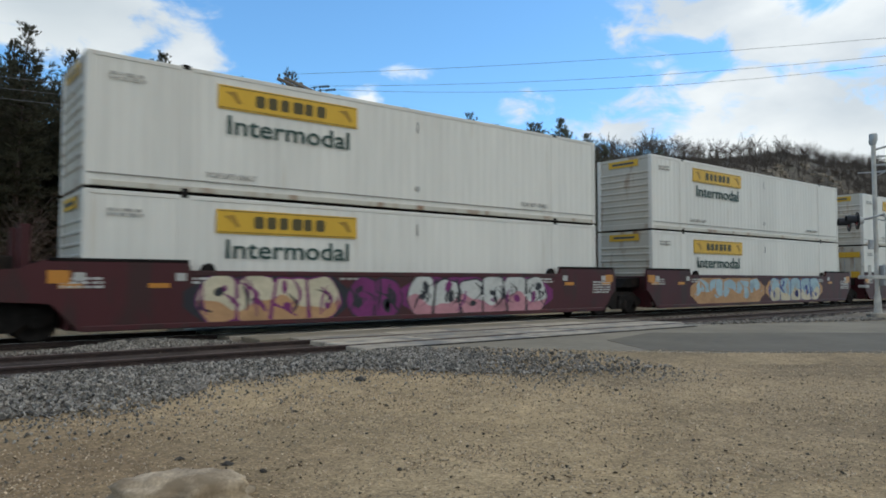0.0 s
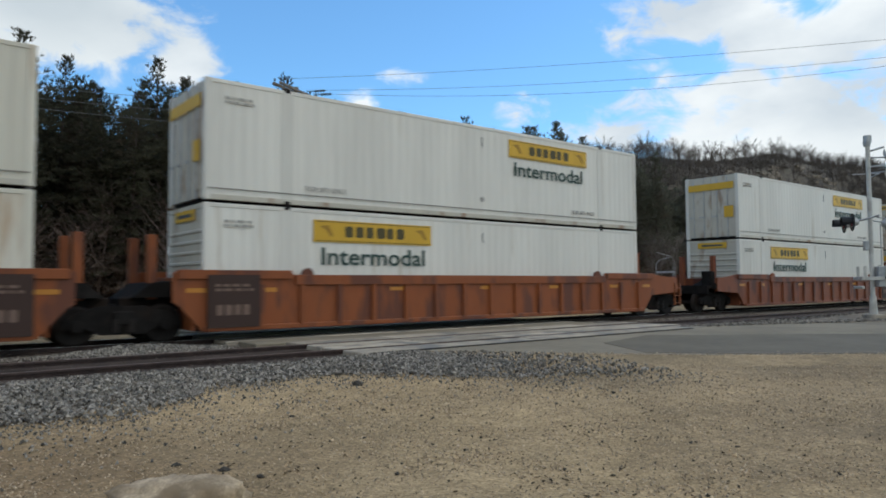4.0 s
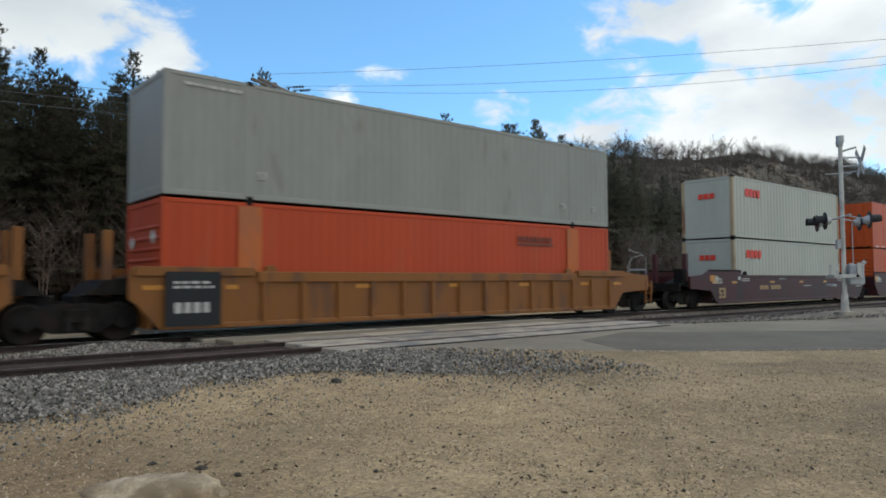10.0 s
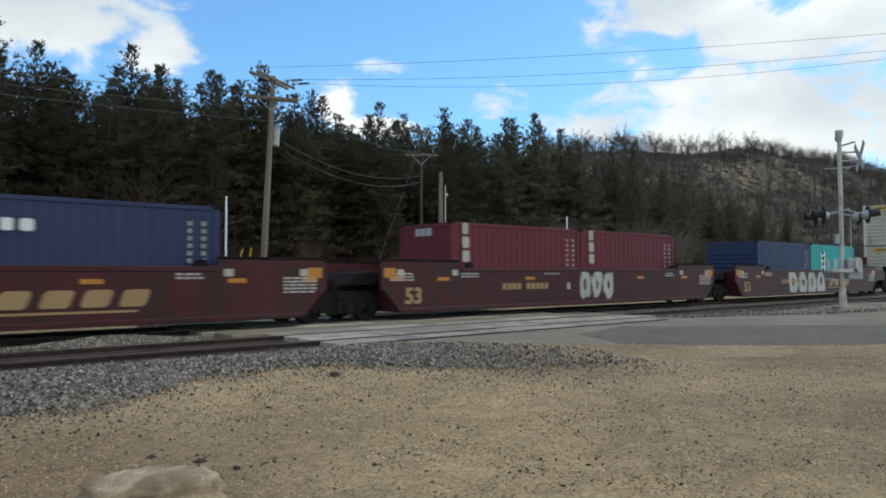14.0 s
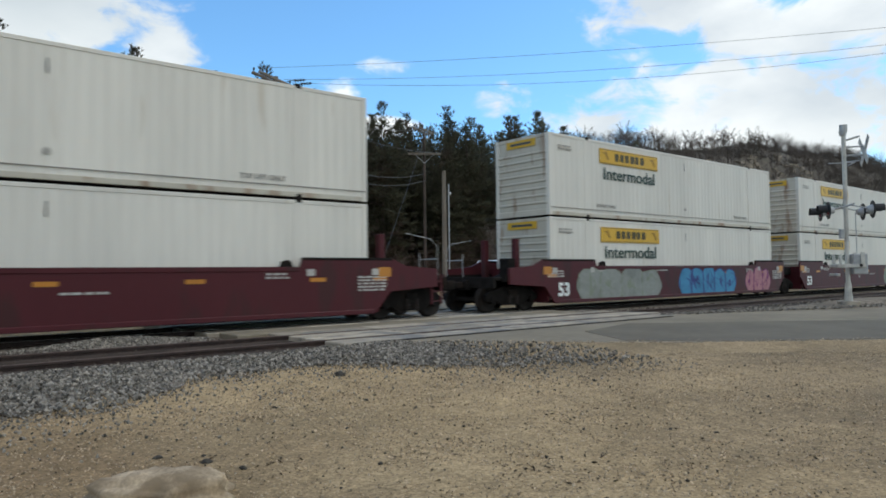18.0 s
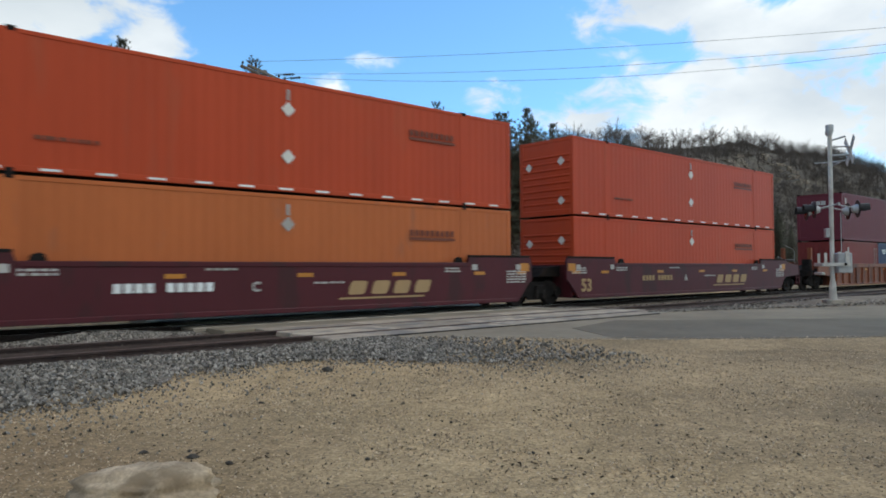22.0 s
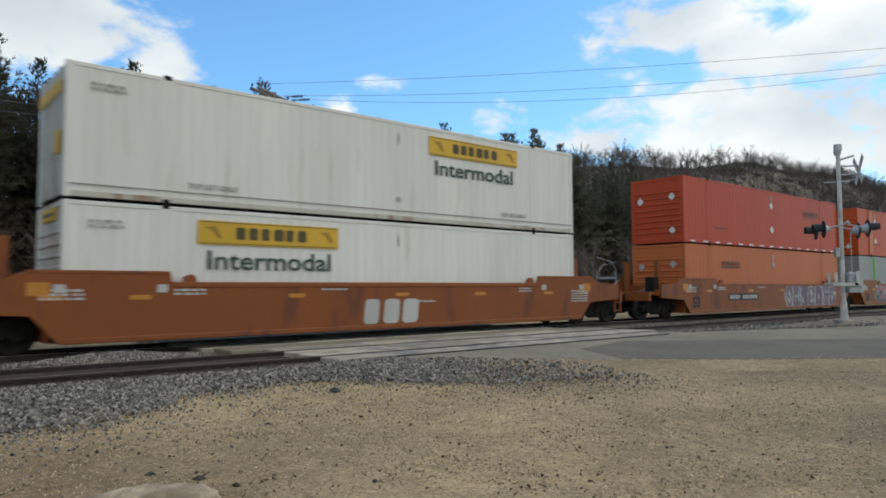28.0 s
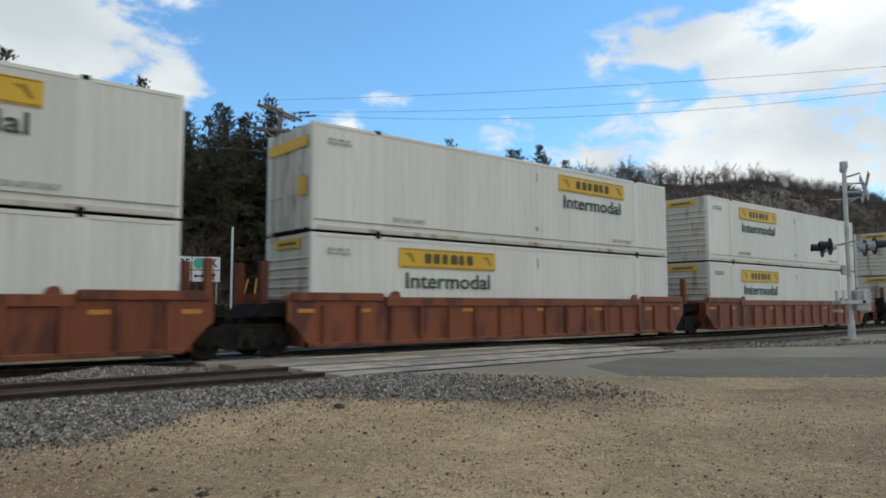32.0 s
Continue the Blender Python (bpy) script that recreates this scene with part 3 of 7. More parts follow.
def road_outline():
    """Asphalt on the near side, from the crossing out to the right and back past the camera."""
    near_edge = [(7.3, 10.95), (8.0, 10.2), (8.7, 9.55), (9.8, 8.15), (11.2, 6.75), (14.2, 4.45), (22, -0.5), (40, -10)]
    far_edge = [(56, 2), (36, 4.9), (27.0, 7.7), (22.4, 10.0), (19.4, 11.2), (17.6, 11.3)]
    return near_edge + far_edge


slab("road_near", road_outline(), -0.022, MAT["asphalt"], 0.2)
MAT["asphalt_dark"] = material("newer dark grey asphalt", (0.148, 0.126, 0.094), 0.92, 0, 0.5, 0.16, 0.006, 80, second=(0.17, 0.145, 0.11), second_at=0.55, second_scale=0.5, second_soft=0.25, spec=0.2)
slab("road_patch", [(10.9, 7.75), (12.4, 6.1), (14.9, 4.25), (22.2, -0.3), (40, -9.5), (43, -6.5), (27, 0.4), (19.8, 6.2), (14.5, 10.3), (12.0, 9.6)], -0.016, MAT["asphalt_dark"], 0.1)
slab("road_far", [(6.3, 18.9), (17.8, 18.9), (19.5, 23.0), (60, 24.2), (60, 30.5), (-40, 30.0), (-40, 24.0), (4.6, 23.3)], 0.02, MAT["asphalt"], 0.2)


for i, y in enumerate((12.7, TRACK_Y)):
    g = Geo()
    top = -0.10
    g.prism([(y - 2.3, -0.22), (y - 1.7, top), (y + 1.7, top), (y + 2.3, -0.22), (y + 2.3, -0.5), (y - 2.3, -0.5)], "x", -300, 900)
    tagged(put("ballast_bed_%d" % (i + 1), g.mesh("ballast_bed", MAT["ballast_bed"])), kind="structure")

RAIL = [(-0.075, -0.17), (0.075, -0.17), (0.075, -0.155), (0.012, -0.13), (0.012, -0.045), (0.037, -0.035), (0.037, -0.006), (0.03, -0.001),
        (-0.03, -0.001), (-0.037, -0.006), (-0.037, -0.035), (-0.012, -0.045), (-0.012, -0.13), (-0.075, -0.155)]


def track_dirt():
    """Dark oily dirt packed between the rails on either side of the crossing."""
    MAT["track_dirt"] = material("dark oily track dirt", (0.055, 0.040, 0.032), 0.95, 0, 1.5, 0.4, 0.02, 30, second=(0.045, 0.034, 0.028), spec=0.15)
    n = 0
    for y in (12.7, TRACK_Y):
        shift = 0.95 if y < 14 else 0.0
        for x0, x1 in ((-60, 5.85 + shift), (17.95 + shift, 120)):
            n += 1
            g = Geo().box(x0, x1, y - 0.70, y + 0.70, -0.16, -0.088).box(x0, x1, y - 1.25, y - 0.83, -0.16, -0.092).box(x0, x1, y + 0.83, y + 1.25, -0.16, -0.092)
            tagged(put("track_dirt_%d" % n, g.mesh("track_dirt", MAT["track_dirt"])), kind="structure")


track_dirt()


def railway_track(y, name, head):
    th = empty(name, (0, y, 0), label="railway track with rusty rails on wooden sleepers in ballast", category="railway track")
    for side in (-0.755, 0.755):
        g = Geo()
        g.prism([(a + side, b) for a, b in RAIL], "x", -300, 900)
        rail = put("rail", g.mesh("rail", MAT["rail_side"]), th)
        t = Geo().box(-300, 900, side - 0.030, side + 0.030, -0.002, 0.001)
        put("rail_head", t.mesh("rail_head", MAT[head]), rail, label="polished steel running surface" if head == "rail_top" else "dull brown running surface")
    tie = Geo().box(-0.115, 0.115, -1.3, 1.3, -0.32, -0.165, 0.012).mesh("sleeper", MAT["tie"])
    rest = Geo()
    for k in range(-40, 500):
        x = k * 0.5
        if 5.9 < x - (0.95 if y < 14 else 0.0) < 17.9:
            continue
        if -6 <= x <= 48:
            put("sleeper", tie, th, pose(x + random.uniform(-0.02, 0.02), random.uniform(-0.04, 0.04), random.uniform(-0.005, 0.005), 0, 0, random.uniform(-1, 1)))
        else:
            rest.box(x - 0.115, x + 0.115, -1.3, 1.3, -0.32, -0.165)
    tagged(put("sleeper_run", rest.mesh("sleeper_run", MAT["tie"]), th), kind="stuff")
    return th


railway_track(12.7, "railway_track", "rail_dull")
railway_track(TRACK_Y, "railway_track", "rail_top")


def level_crossing():
    th = empty("level_crossing", (0, 0, 0), label="worn pale concrete slabs of the road crossing between the rails", category="level crossing")
    for y in (12.7, TRACK_Y):
        for lo, hi in ((-1.62, -0.87), (-0.62, -0.04), (0.04, 0.62), (0.87, 1.62)):
            me = Geo().box(-1.175, 1.175, lo, hi, -0.16, -0.004, 0.018).mesh("concrete_slab", MAT["concrete"])
            for k in range(5):
                put("concrete_slab", me, th, pose(7.1 + (0.95 if y < 14 else 0.0) + k * 2.37, y, random.uniform(-0.006, 0.004), random.uniform(-0.2, 0.2), random.uniform(-0.15, 0.15)))
    mid = Geo().box(6.2, 17.8, 14.36, 15.34, -0.2, -0.012, 0.02)
    put("asphalt_strip", mid.mesh("asphalt_strip", MAT["asphalt"]), th, label="grey asphalt between the two tracks")
    front = Geo().box(7.0, 17.6, 10.9, 11.04, -0.2, -0.006, 0.02)
    put("edge_strip", front.mesh("edge_strip", MAT["steel_dark"]), th, label="dark rubber edge strip")


level_crossing()


def stone_shape(rng, size):
    pts = []
    for d in ((1, 0, 0), (-1, 0, 0), (0, 1, 0), (0, -1, 0), (0, 0, 1), (0, 0, -1)):
        k = size * rng.uniform(0.6, 1.2)
        pts.append(Vector(d) * k + Vector((rng.uniform(-1, 1), rng.uniform(-1, 1), rng.uniform(-1, 1))) * size * 0.35)
    return pts, [(0, 2, 4), (2, 1, 4), (1, 3, 4), (3, 0, 4), (2, 0, 5), (1, 2, 5), (3, 1, 5), (0, 3, 5)]


def scatter(name, label, count, spot, size, mat, seed):
    """Many loose stones as one heap of stuff. spot(rng) gives x, y, z."""
    rng = random.Random(seed)
    g = Geo()
    for _ in range(count):
        p = spot(rng)
        if p is None:
            continue
        s = rng.uniform(*size) * (p[3] if len(p) > 3 else 1.0)
        turn = Euler((rng.uniform(0, 6), rng.uniform(0, 6), rng.uniform(0, 6))).to_matrix()
        pts, faces = stone_shape(rng, s)
        g.add([turn @ v + Vector(p[:3]) + Vector((0, 0, s * 0.3)) for v in pts], faces)
    me = g.mesh(name, mat)
    return tagged(put(name, me), label=label, category="gravel", kind="stuff")


def apron_edge(x):
    """The near edge of the spilled ballast."""
    pts = [(-12, 7.2), (0.9, 7.4), (1.6, 7.6), (2.8, 8.1), (4.2, 8.75), (5.4, 8.7), (6.3, 7.3), (7.9, 6.4)]
    for (a, u), (b, v) in zip(pts, pts[1:]):
        if a <= x <= b:
            return u + (v - u) * (x - a) / (b - a)
    return None


def apron_far(x):
    return 11.0 if x < 7.2 else 11.0 - (x - 7.2) * 1.15


def apron_spot(rng):
    x, y = rng.uniform(-9, 9.4), rng.uniform(5.2, 11.2)
    e = apron_edge(x)
    if e is None:
        e = 6.3 - (x - 7.9) * 0.3 if x > 7.9 else 6.0
    e += noise.noise(Vector((x * 0.8, y * 0.8, 5))) * 0.7
    far = apron_far(x)
    if y > far or (y < e and rng.random() > 0.6 * math.exp((y - e) * 1.7)):
        return None
    if x > 6.2 and rng.random() < (x - 6.8) / 2.9:
        return None
    return x, y, ground_height(x, y) + 0.012 + 0.06 * max(0.0, min(1.0, (y - e) / 1.6)), (1.0 if y > e + 0.2 else 0.58)


def apron_bed():
    """Fine grey gravel under the loose stones, with a ragged near edge."""
    g = Geo()
    xs_ = [-9 + 0.2 * i for i in range(86)]
    rows = []
    for x in xs_:
        e = (apron_edge(x) or 6.0) + 0.45 + noise.noise(Vector((x * 1.3, 2, 5))) * 0.5 + noise.noise(Vector((x * 4.5, 2, 5))) * 0.25
        f = apron_far(x) - 0.05
        if x > 6.3:
            e += (x - 6.3) * 0.9
        rows.append([(x, min(e, f - 0.02) + (f - min(e, f - 0.02)) * j / 14) for j in range(15)])
    g.add([(x, y, ground_height(x, y) + 0.008 + 0.05 * max(0.0, min(1.0, (y - (apron_edge(x) or 6.0)) / 1.6))) for r in rows for x, y in r], [(i * 15 + j, i * 15 + 15 + j, i * 15 + 16 + j, i * 15 + j + 1) for i in range(len(rows) - 1) for j in range(14)])
    tagged(put("ballast_apron_bed", g.mesh("ballast_apron_bed", MAT["ballast_bed"], smooth=True)), kind="structure")


apron_bed()


def shoulder():
    """Grey gravel between the far edge of the road and the ballast."""
    g = Geo()
    edge = [(17.6, 11.3), (19.4, 11.2), (22.4, 10.0), (27.0, 7.7), (36, 4.9), (56, 2)]
    def far_edge(x):
        for (x0, y0), (x1, y1) in zip(edge, edge[1:]):
            if x <= x1:
                return y0 + (y1 - y0) * (x - x0) / (x1 - x0)
        return 2.0
    rows = []
    for i in range(77):
        x = 17.6 + 0.5 * i
        rows.append([(x, far_edge(x) - 0.03 + (11.6 - far_edge(x)) * q / 18) for q in range(19)])
    g.add([(x, y, ground_height(x, y) + 0.03) for r in rows for x, y in r], [(i * 19 + q, i * 19 + 19 + q, i * 19 + 20 + q, i * 19 + q + 1) for i in range(len(rows) - 1) for q in range(18)])
    tagged(put("gravel_shoulder", g.mesh("gravel_shoulder", MAT["shoulder"], smooth=True)), kind="structure")


def shoulder_spot(rng):
    x = rng.uniform(17.8, 34)
    return x, rng.uniform(max(5.0, 11.4 - 0.36 * (x - 17.6)), 11.5), 0.0


shoulder()
scatter("shoulder_stones", "loose grey stones on the gravel beside the road", 3500, shoulder_spot, (0.012, 0.04), MAT["stone"], 14)
scatter("ballast_apron", "loose grey crushed ballast stones spilled beside the track", 56000, apron_spot, (0.011, 0.035), MAT["stone"], 3)


def between_spot(rng):
    x = rng.gauss(4.1, 0.9) if rng.random() < 0.8 else rng.gauss(18.6, 0.6)
    if 5.9 < x < 17.8:
        return None
    y = rng.gauss(15.12, 0.3)
    heap = 0.16 * math.exp(-((x - 4.0) / 1.3) ** 2 - ((y - 15.15) / 0.35) ** 2) + 0.1 * math.exp(-((x - 18.4) / 1.0) ** 2 - ((y - 15.0) / 0.4) ** 2)
    return x, y, -0.12 + heap * rng.random() ** 0.5


scatter("ballast_between_tracks", "grey ballast stones heaped between the two tracks", 9000, between_spot, (0.014, 0.036), MAT["stone"], 4)


def track_spot(rng):
    x = rng.uniform(-8, 6.0) if rng.random() < 0.6 else rng.uniform(17.9, 45)
    y = rng.uniform(10.9, 19.2)
    return x, y, -0.115


scatter("ballast_in_track", "dark oily ballast stones between the sleepers", 15000, track_spot, (0.016, 0.038), MAT["oily_stone"], 5)
def verge_spot(rng):
    """Loose grit along the near edge of the road and on the verge behind it."""
    k = rng.random()
    edge = ((7.3, 10.95), (8.7, 9.55), (9.8, 8.15), (11.2, 6.75), (14.2, 4.45), (17.0, 2.7))
    i = min(int(k * 5), 4)
    f = k * 5 - i
    x = edge[i][0] + (edge[i + 1][0] - edge[i][0]) * f
    y = edge[i][1] + (edge[i + 1][1] - edge[i][1]) * f
    d = rng.gauss(0.0, 0.22)
    return x + d * 0.7, y + d * 0.7, max(-0.02 if d > 0 else -9, ground_height(x + d * 0.7, y + d * 0.7))


scatter("verge_grit", "loose tan and grey grit along the road edge", 4500, verge_spot, (0.006, 0.016), MAT["pebble"], 8)


def dirt_spot(rng):
    x, y = rng.uniform(-2, 16), rng.uniform(1.4, 11)
    if y > x * 0.2 + 10 or (x > 7.3 and y > 10.6 - (x - 7.3) * 0.9):
        return None
    return x, y, ground_height(x, y), (1.0 if rng.random() < 0.99 else 2.0)


scatter("pebbles", "small brown pebbles strewn over the dirt", 60000, dirt_spot, (0.004, 0.011), MAT["pebble"], 6)


def coarse_spot(rng):
    """Coarser pebbles on the trodden dirt close by, thicker in patches."""
    x, y = rng.uniform(0.5, 9), rng.uniform(1.4, 7.5)
    if noise.noise(Vector((x * 0.7, y * 0.7, 21))) + rng.uniform(-0.5, 0.5) < 0.0:
        return None
    return x, y, ground_height(x, y) - 0.002


scatter("coarse_pebbles", "coarser tan and grey pebbles lying in patches on the dirt", 20000, coarse_spot, (0.006, 0.014), MAT["pebble"], 26)


def litter():
    """Dry dark leaf scraps blown together on the dirt."""
    MAT["leaf_scrap"] = material("dry dark leaf scraps", (0.13, 0.098, 0.068), 0.9, 0, 6, 0.4, spec=0.1)
    island_random(MAT["leaf_scrap"], 0.4, 1.7)
    rng = random.Random(41)
    heaps = [(4.0, 3.25, 14, 0.16), (3.7, 3.4, 6, 0.1), (4.6, 3.1, 6, 0.2), (2.2, 4.7, 6, 0.12), (2.05, 5.1, 5, 0.12), (5.9, 6.3, 5, 0.25)]
    heaps += [(rng.uniform(0.6, 8.5), rng.uniform(2.0, 8.0), rng.randint(1, 4), rng.uniform(0.04, 0.25)) for _ in range(60)]
    g = Geo()
    for hx, hy, n, spread in heaps:
        for _ in range(n):
            x, y = hx + rng.gauss(0, spread * 1.4), hy + rng.gauss(0, spread * 0.6)
            p = Vector((x, y, ground_height(x, y) + 0.008))
            turn = Euler((rng.uniform(-0.5, 0.5), rng.uniform(-0.5, 0.5), rng.uniform(0, 6.3))).to_matrix()
            a, b, c = rng.uniform(0.010, 0.030), rng.uniform(0.005, 0.012), rng.uniform(0.003, 0.008)
            pts = [(-a, 0, 0), (-a * 0.3, -b, c), (a * 0.5, -b * 0.8, c), (a, 0, c * 0.4), (a * 0.4, b, c), (-a * 0.4, b * 0.8, c), (0, 0, -0.004)]
            g.add([p + turn @ Vector(q) for q in pts], [(0, 1, 6), (1, 2, 6), (2, 3, 6), (3, 4, 6), (4, 5, 6), (5, 0, 6)])
    tagged(put("leaf_litter", g.mesh("leaf_litter", MAT["leaf_scrap"])), label="dry dark leaf scraps strewn in clumps on the dirt", category="leaf litter", kind="stuff")


litter()
scatter("dark_grit", "small dark grit strewn over the dirt", 900, dirt_spot, (0.006, 0.017), MAT["black_stone"], 16)


def road_verge():
    """Dirt swept up against the near edge of the asphalt, thinning out over it."""
    edge = [(7.3, 10.95), (8.0, 10.2), (8.7, 9.55), (9.8, 8.15), (11.2, 6.75), (14.2, 4.45), (22, -0.5), (40, -10)]
    g, rows = Geo(), []
    for (x0, y0), (x1, y1) in zip(edge, edge[1:]):
        d = Vector((x1 - x0, y1 - y0))
        n = max(2, int(d.length / 0.12)) if x0 < 20 else 8
        side = Vector((-d.y, d.x)).normalized()
        for k in range(n):
            p = Vector((x0, y0)) + d * (k / n)
            w = 0.16 + 0.20 * noise.noise(Vector((p.x * 0.9, p.y * 0.9, 1))) + 0.14 * noise.noise(Vector((p.x * 5, p.y * 5, 1)))
            a, b, c = p + side * max(0.03, w), p - side * 0.05, p - side * 1.3
            rows.append([(a.x, a.y, -0.0185), (b.x, b.y, -0.013), (c.x, c.y, ground_height(c.x, c.y) - 0.02)])
    g.add([v for r in rows for v in r], [(i * 3 + q, i * 3 + 3 + q, i * 3 + 4 + q, i * 3 + q + 1) for i in range(len(rows) - 1) for q in range(2)])
    tagged(put("road_verge", g.mesh("road_verge", MAT["soil"], smooth=True)), kind="structure")


road_verge()


def clod(x, y, size, mat, name, label, category):
    rng = random.Random(int(x * 100 + y * 10))
    bm = bmesh.new()
    bmesh.ops.create_icosphere(bm, subdivisions=4 if size > 0.3 else 2, radius=1.0)
    off = Vector((rng.uniform(0, 50), rng.uniform(0, 50), 0))
    for v in bm.verts:
        n = noise.noise(v.co * 1.2 + off) * 0.35 + noise.noise(v.co * 3.5 + off) * (0.16 if size > 0.3 else 0.42) + noise.noise(v.co * 9 + off) * 0.10 + abs(noise.noise(v.co * 2.2 + off)) * (-0.3 if size > 0.3 else 0)
        v.co = v.co * (1 + n)
        v.co.x, v.co.y, v.co.z = v.co.x * size, v.co.y * size * 0.72, v.co.z * size * (0.36 if size > 0.3 else 0.55)
    me = bpy.data.meshes.new(name)
    bm.to_mesh(me)
    bm.free()
    me.materials.append(mat)
    me.polygons.foreach_set("use_smooth", [size > 0.3] * len(me.polygons))
    return tagged(put(name, me, None, pose(x, y, ground_height(x, y) + size * 0.1, 0, 0, rng.uniform(0, 360))), label=label, category=category)


boulder = clod(1.42, 4.40, 0.45, MAT["boulder"], "boulder", "low tan boulder half sunk in the dirt", "boulder")
boulder.matrix_basis = pose(1.43, 4.42, ground_height(1.4, 4.4) + 0.02, 0, 0, -38)
for x, y, s in ((4.85, 7.95, 0.10), (1.95, 5.05, 0.055), (1.72, 5.42, 0.05), (2.08, 4.72, 0.04), (2.0, 5.25, 0.035), (7.05, 5.5, 0.05), (1.52, 4.95, 0.04),
                (3.2, 6.5, 0.04), (4.1, 6.2, 0.04), (4.3, 5.6, 0.03), (5.9, 5.4, 0.035), (2.9, 4.2, 0.03), (5.6, 3.1, 0.03), (3.3, 5.3, 0.025)):
    clod(x, y, s * 0.8, MAT["black_stone"], "dark_stone", "dark clinker stone lying on the dirt" if s < 0.08 else "large black stone at the edge of the ballast", "stone")


# ---- woods and hill ----
def pine_meshes(seed, h, needles):
    rng = random.Random(seed)
    tr = Geo()
    lean = Vector((rng.uniform(-0.3, 0.3), rng.uniform(-0.3, 0.3), 0))
    axis = lambda z: lean * (z / h) ** 2
    segs = 6
    for i in range(segs):
        z0, z1 = h * i / segs, h * (i + 1) / segs * 0.999
        tr.tube(axis(z0) + Vector((0, 0, z0)), axis(z1) + Vector((0, 0, z1)), 0.22 * (1 - z0 / h) + 0.012, 0.22 * (1 - z1 / h) + 0.010, 7, False)
    cr, dead = Geo(), Geo()
    z = h * rng.uniform(0.04, 0.09)
    while z < h * 0.985:
        k = z / h
        if k < 0.70:
            reach = 0.25 * h * (1 - k) ** 0.46 * rng.uniform(0.62, 1.12)
        else:
            reach = h * (0.006 + 0.145 * (1 - k) / 0.30) * rng.uniform(0.4, 1.2)
        n = rng.randint(5, 7)
        a0 = rng.uniform(0, 6.28)
        for j in range(n):
            a = a0 + j * 6.283 / n + rng.uniform(-0.5, 0.5)
            r = reach * rng.uniform(0.4, 1.25)
            up = rng.uniform(-0.14, 0.10) + (0.85 if k > 0.9 else 0.5 * k * k)
            d = Vector((math.cos(a), math.sin(a), up))
            p0 = axis(z) + Vector((0, 0, z))
            tr.tube(p0, p0 + d * r * 0.9, 0.03 * (1 - k) + 0.010, 0.006, 3, False)
            clumps = max(2, int(r / 0.30))
            for c in range(clumps):
                f = (c + 1.0) / clumps
                q = p0 + d * r * f + Vector((rng.uniform(-1, 1), rng.uniform(-1, 1), rng.uniform(-0.25, 0.3))) * (0.42 if k < 0.70 else 0.42 * (1 - k) / 0.30 + 0.04)
                s = rng.uniform(0.45, 0.95) * (1.1 - 0.3 * f) * (1.1 - 0.62 * k)
                bare = k < 0.36 and rng.random() < (0.42 - k) * 3.2
                for b in range(12 if bare else 18):
                    w = Vector((rng.gauss(0, 1), rng.gauss(0, 1), rng.gauss(0.15, 0.32))).normalized()
                    w = (w + d * 1.1 + Vector((0, 0, 0.15 + 0.9 * max(0.0, (k - 0.75) / 0.25)))).normalized()
                    side = w.cross(Vector((rng.uniform(-1, 1), rng.uniform(-1, 1), rng.uniform(-1, 1)))).normalized() * s * (0.045 if bare else 0.060)
                    (dead if bare else cr).add([q - side, q + side, q + w * s], [(0, 1, 2)])
        z += rng.uniform(0.34, 0.56) * (1.05 - 0.45 * k)
    return tr.mesh("trunk", MAT["bark"]), cr.mesh("crown", MAT[needles]), dead.mesh("dead_limbs", MAT["dead_limb"])


def plant_pines():
    kinds = []
    for i, (h, needles, words) in enumerate(((18.5, "needles", "tall dark green"), (17.5, "needles", "tall dark green"), (19.5, "needles", "tall dark green"), (16.5, "needles", "tall dark green"), (18.0, "needles", "tall dark green"),
                                              (17.0, "needles_hazed", "haze-paled grey-green"), (18.0, "needles_hazed", "haze-paled grey-green"), (16.5, "needles_hazed", "haze-paled grey-green"))):
        a, b, c = pine_meshes(20 + i, h, needles)
        th = empty("pine_tree", (0, 0, -60), label=words + " pine with dead lower limbs behind the railway", category="tree", group="pines behind the railway")
        put("trunk", a, th)
        put("crown", b, th)
        put("dead_limb", c, th, None, "bare brown dead lower limbs")
        kinds.append((th, h))
    rng = random.Random(9)
    first = [True] * len(kinds)
    for row, (y, x0, x1, step) in enumerate(((48.5, -10, 112, 3.0), (50.5, -12, 100, 3.4), (52.5, -13, 124, 3.1), (57, -16, 120, 2.9), (62.5, -18, 120, 3.5))):
        x = x0
        while x < x1:
            k = rng.randrange(5)
            # pines on the right get the needles with haze in their colour
            if x + 4 * noise.noise(Vector((x * 0.3, y, 2))) > 46:
                k = 5 + k % 3
            th, h = kinds[k]
            px, py = x + rng.uniform(-1.2, 1.2), y + rng.uniform(-1.8, 1.8)
            want = 15.8 + (0.7 * min(row - (row > 1), 3) if row != 1 else -2.0) + 1.3 * noise.noise(Vector((px * 0.09, 0.5, row))) + (rng.uniform(-1.5, 1.3) if row not in (3, 4) else rng.uniform(-0.5, 0.8))
            want -= 0.6 * math.exp(-((px - 36) / 7) ** 2)
            if px > 50:
                want += 1.0 - max(0.0, (px - 57) * 0.115)
            s = want / h
            m = pose(px, py, ground_height(px, py) - 0.15, rng.uniform(-1.5, 1.5), rng.uniform(-1.5, 1.5), rng.uniform(0, 360))
            if first[k]:
                first[k], t = False, th
                t.matrix_basis = m @ Matrix.Scale(s, 4)
            else:
                t = copy_thing(th, m)
                t.scale = (s, s, s)
            x += step * rng.uniform(0.8, 1.2)


plant_pines()


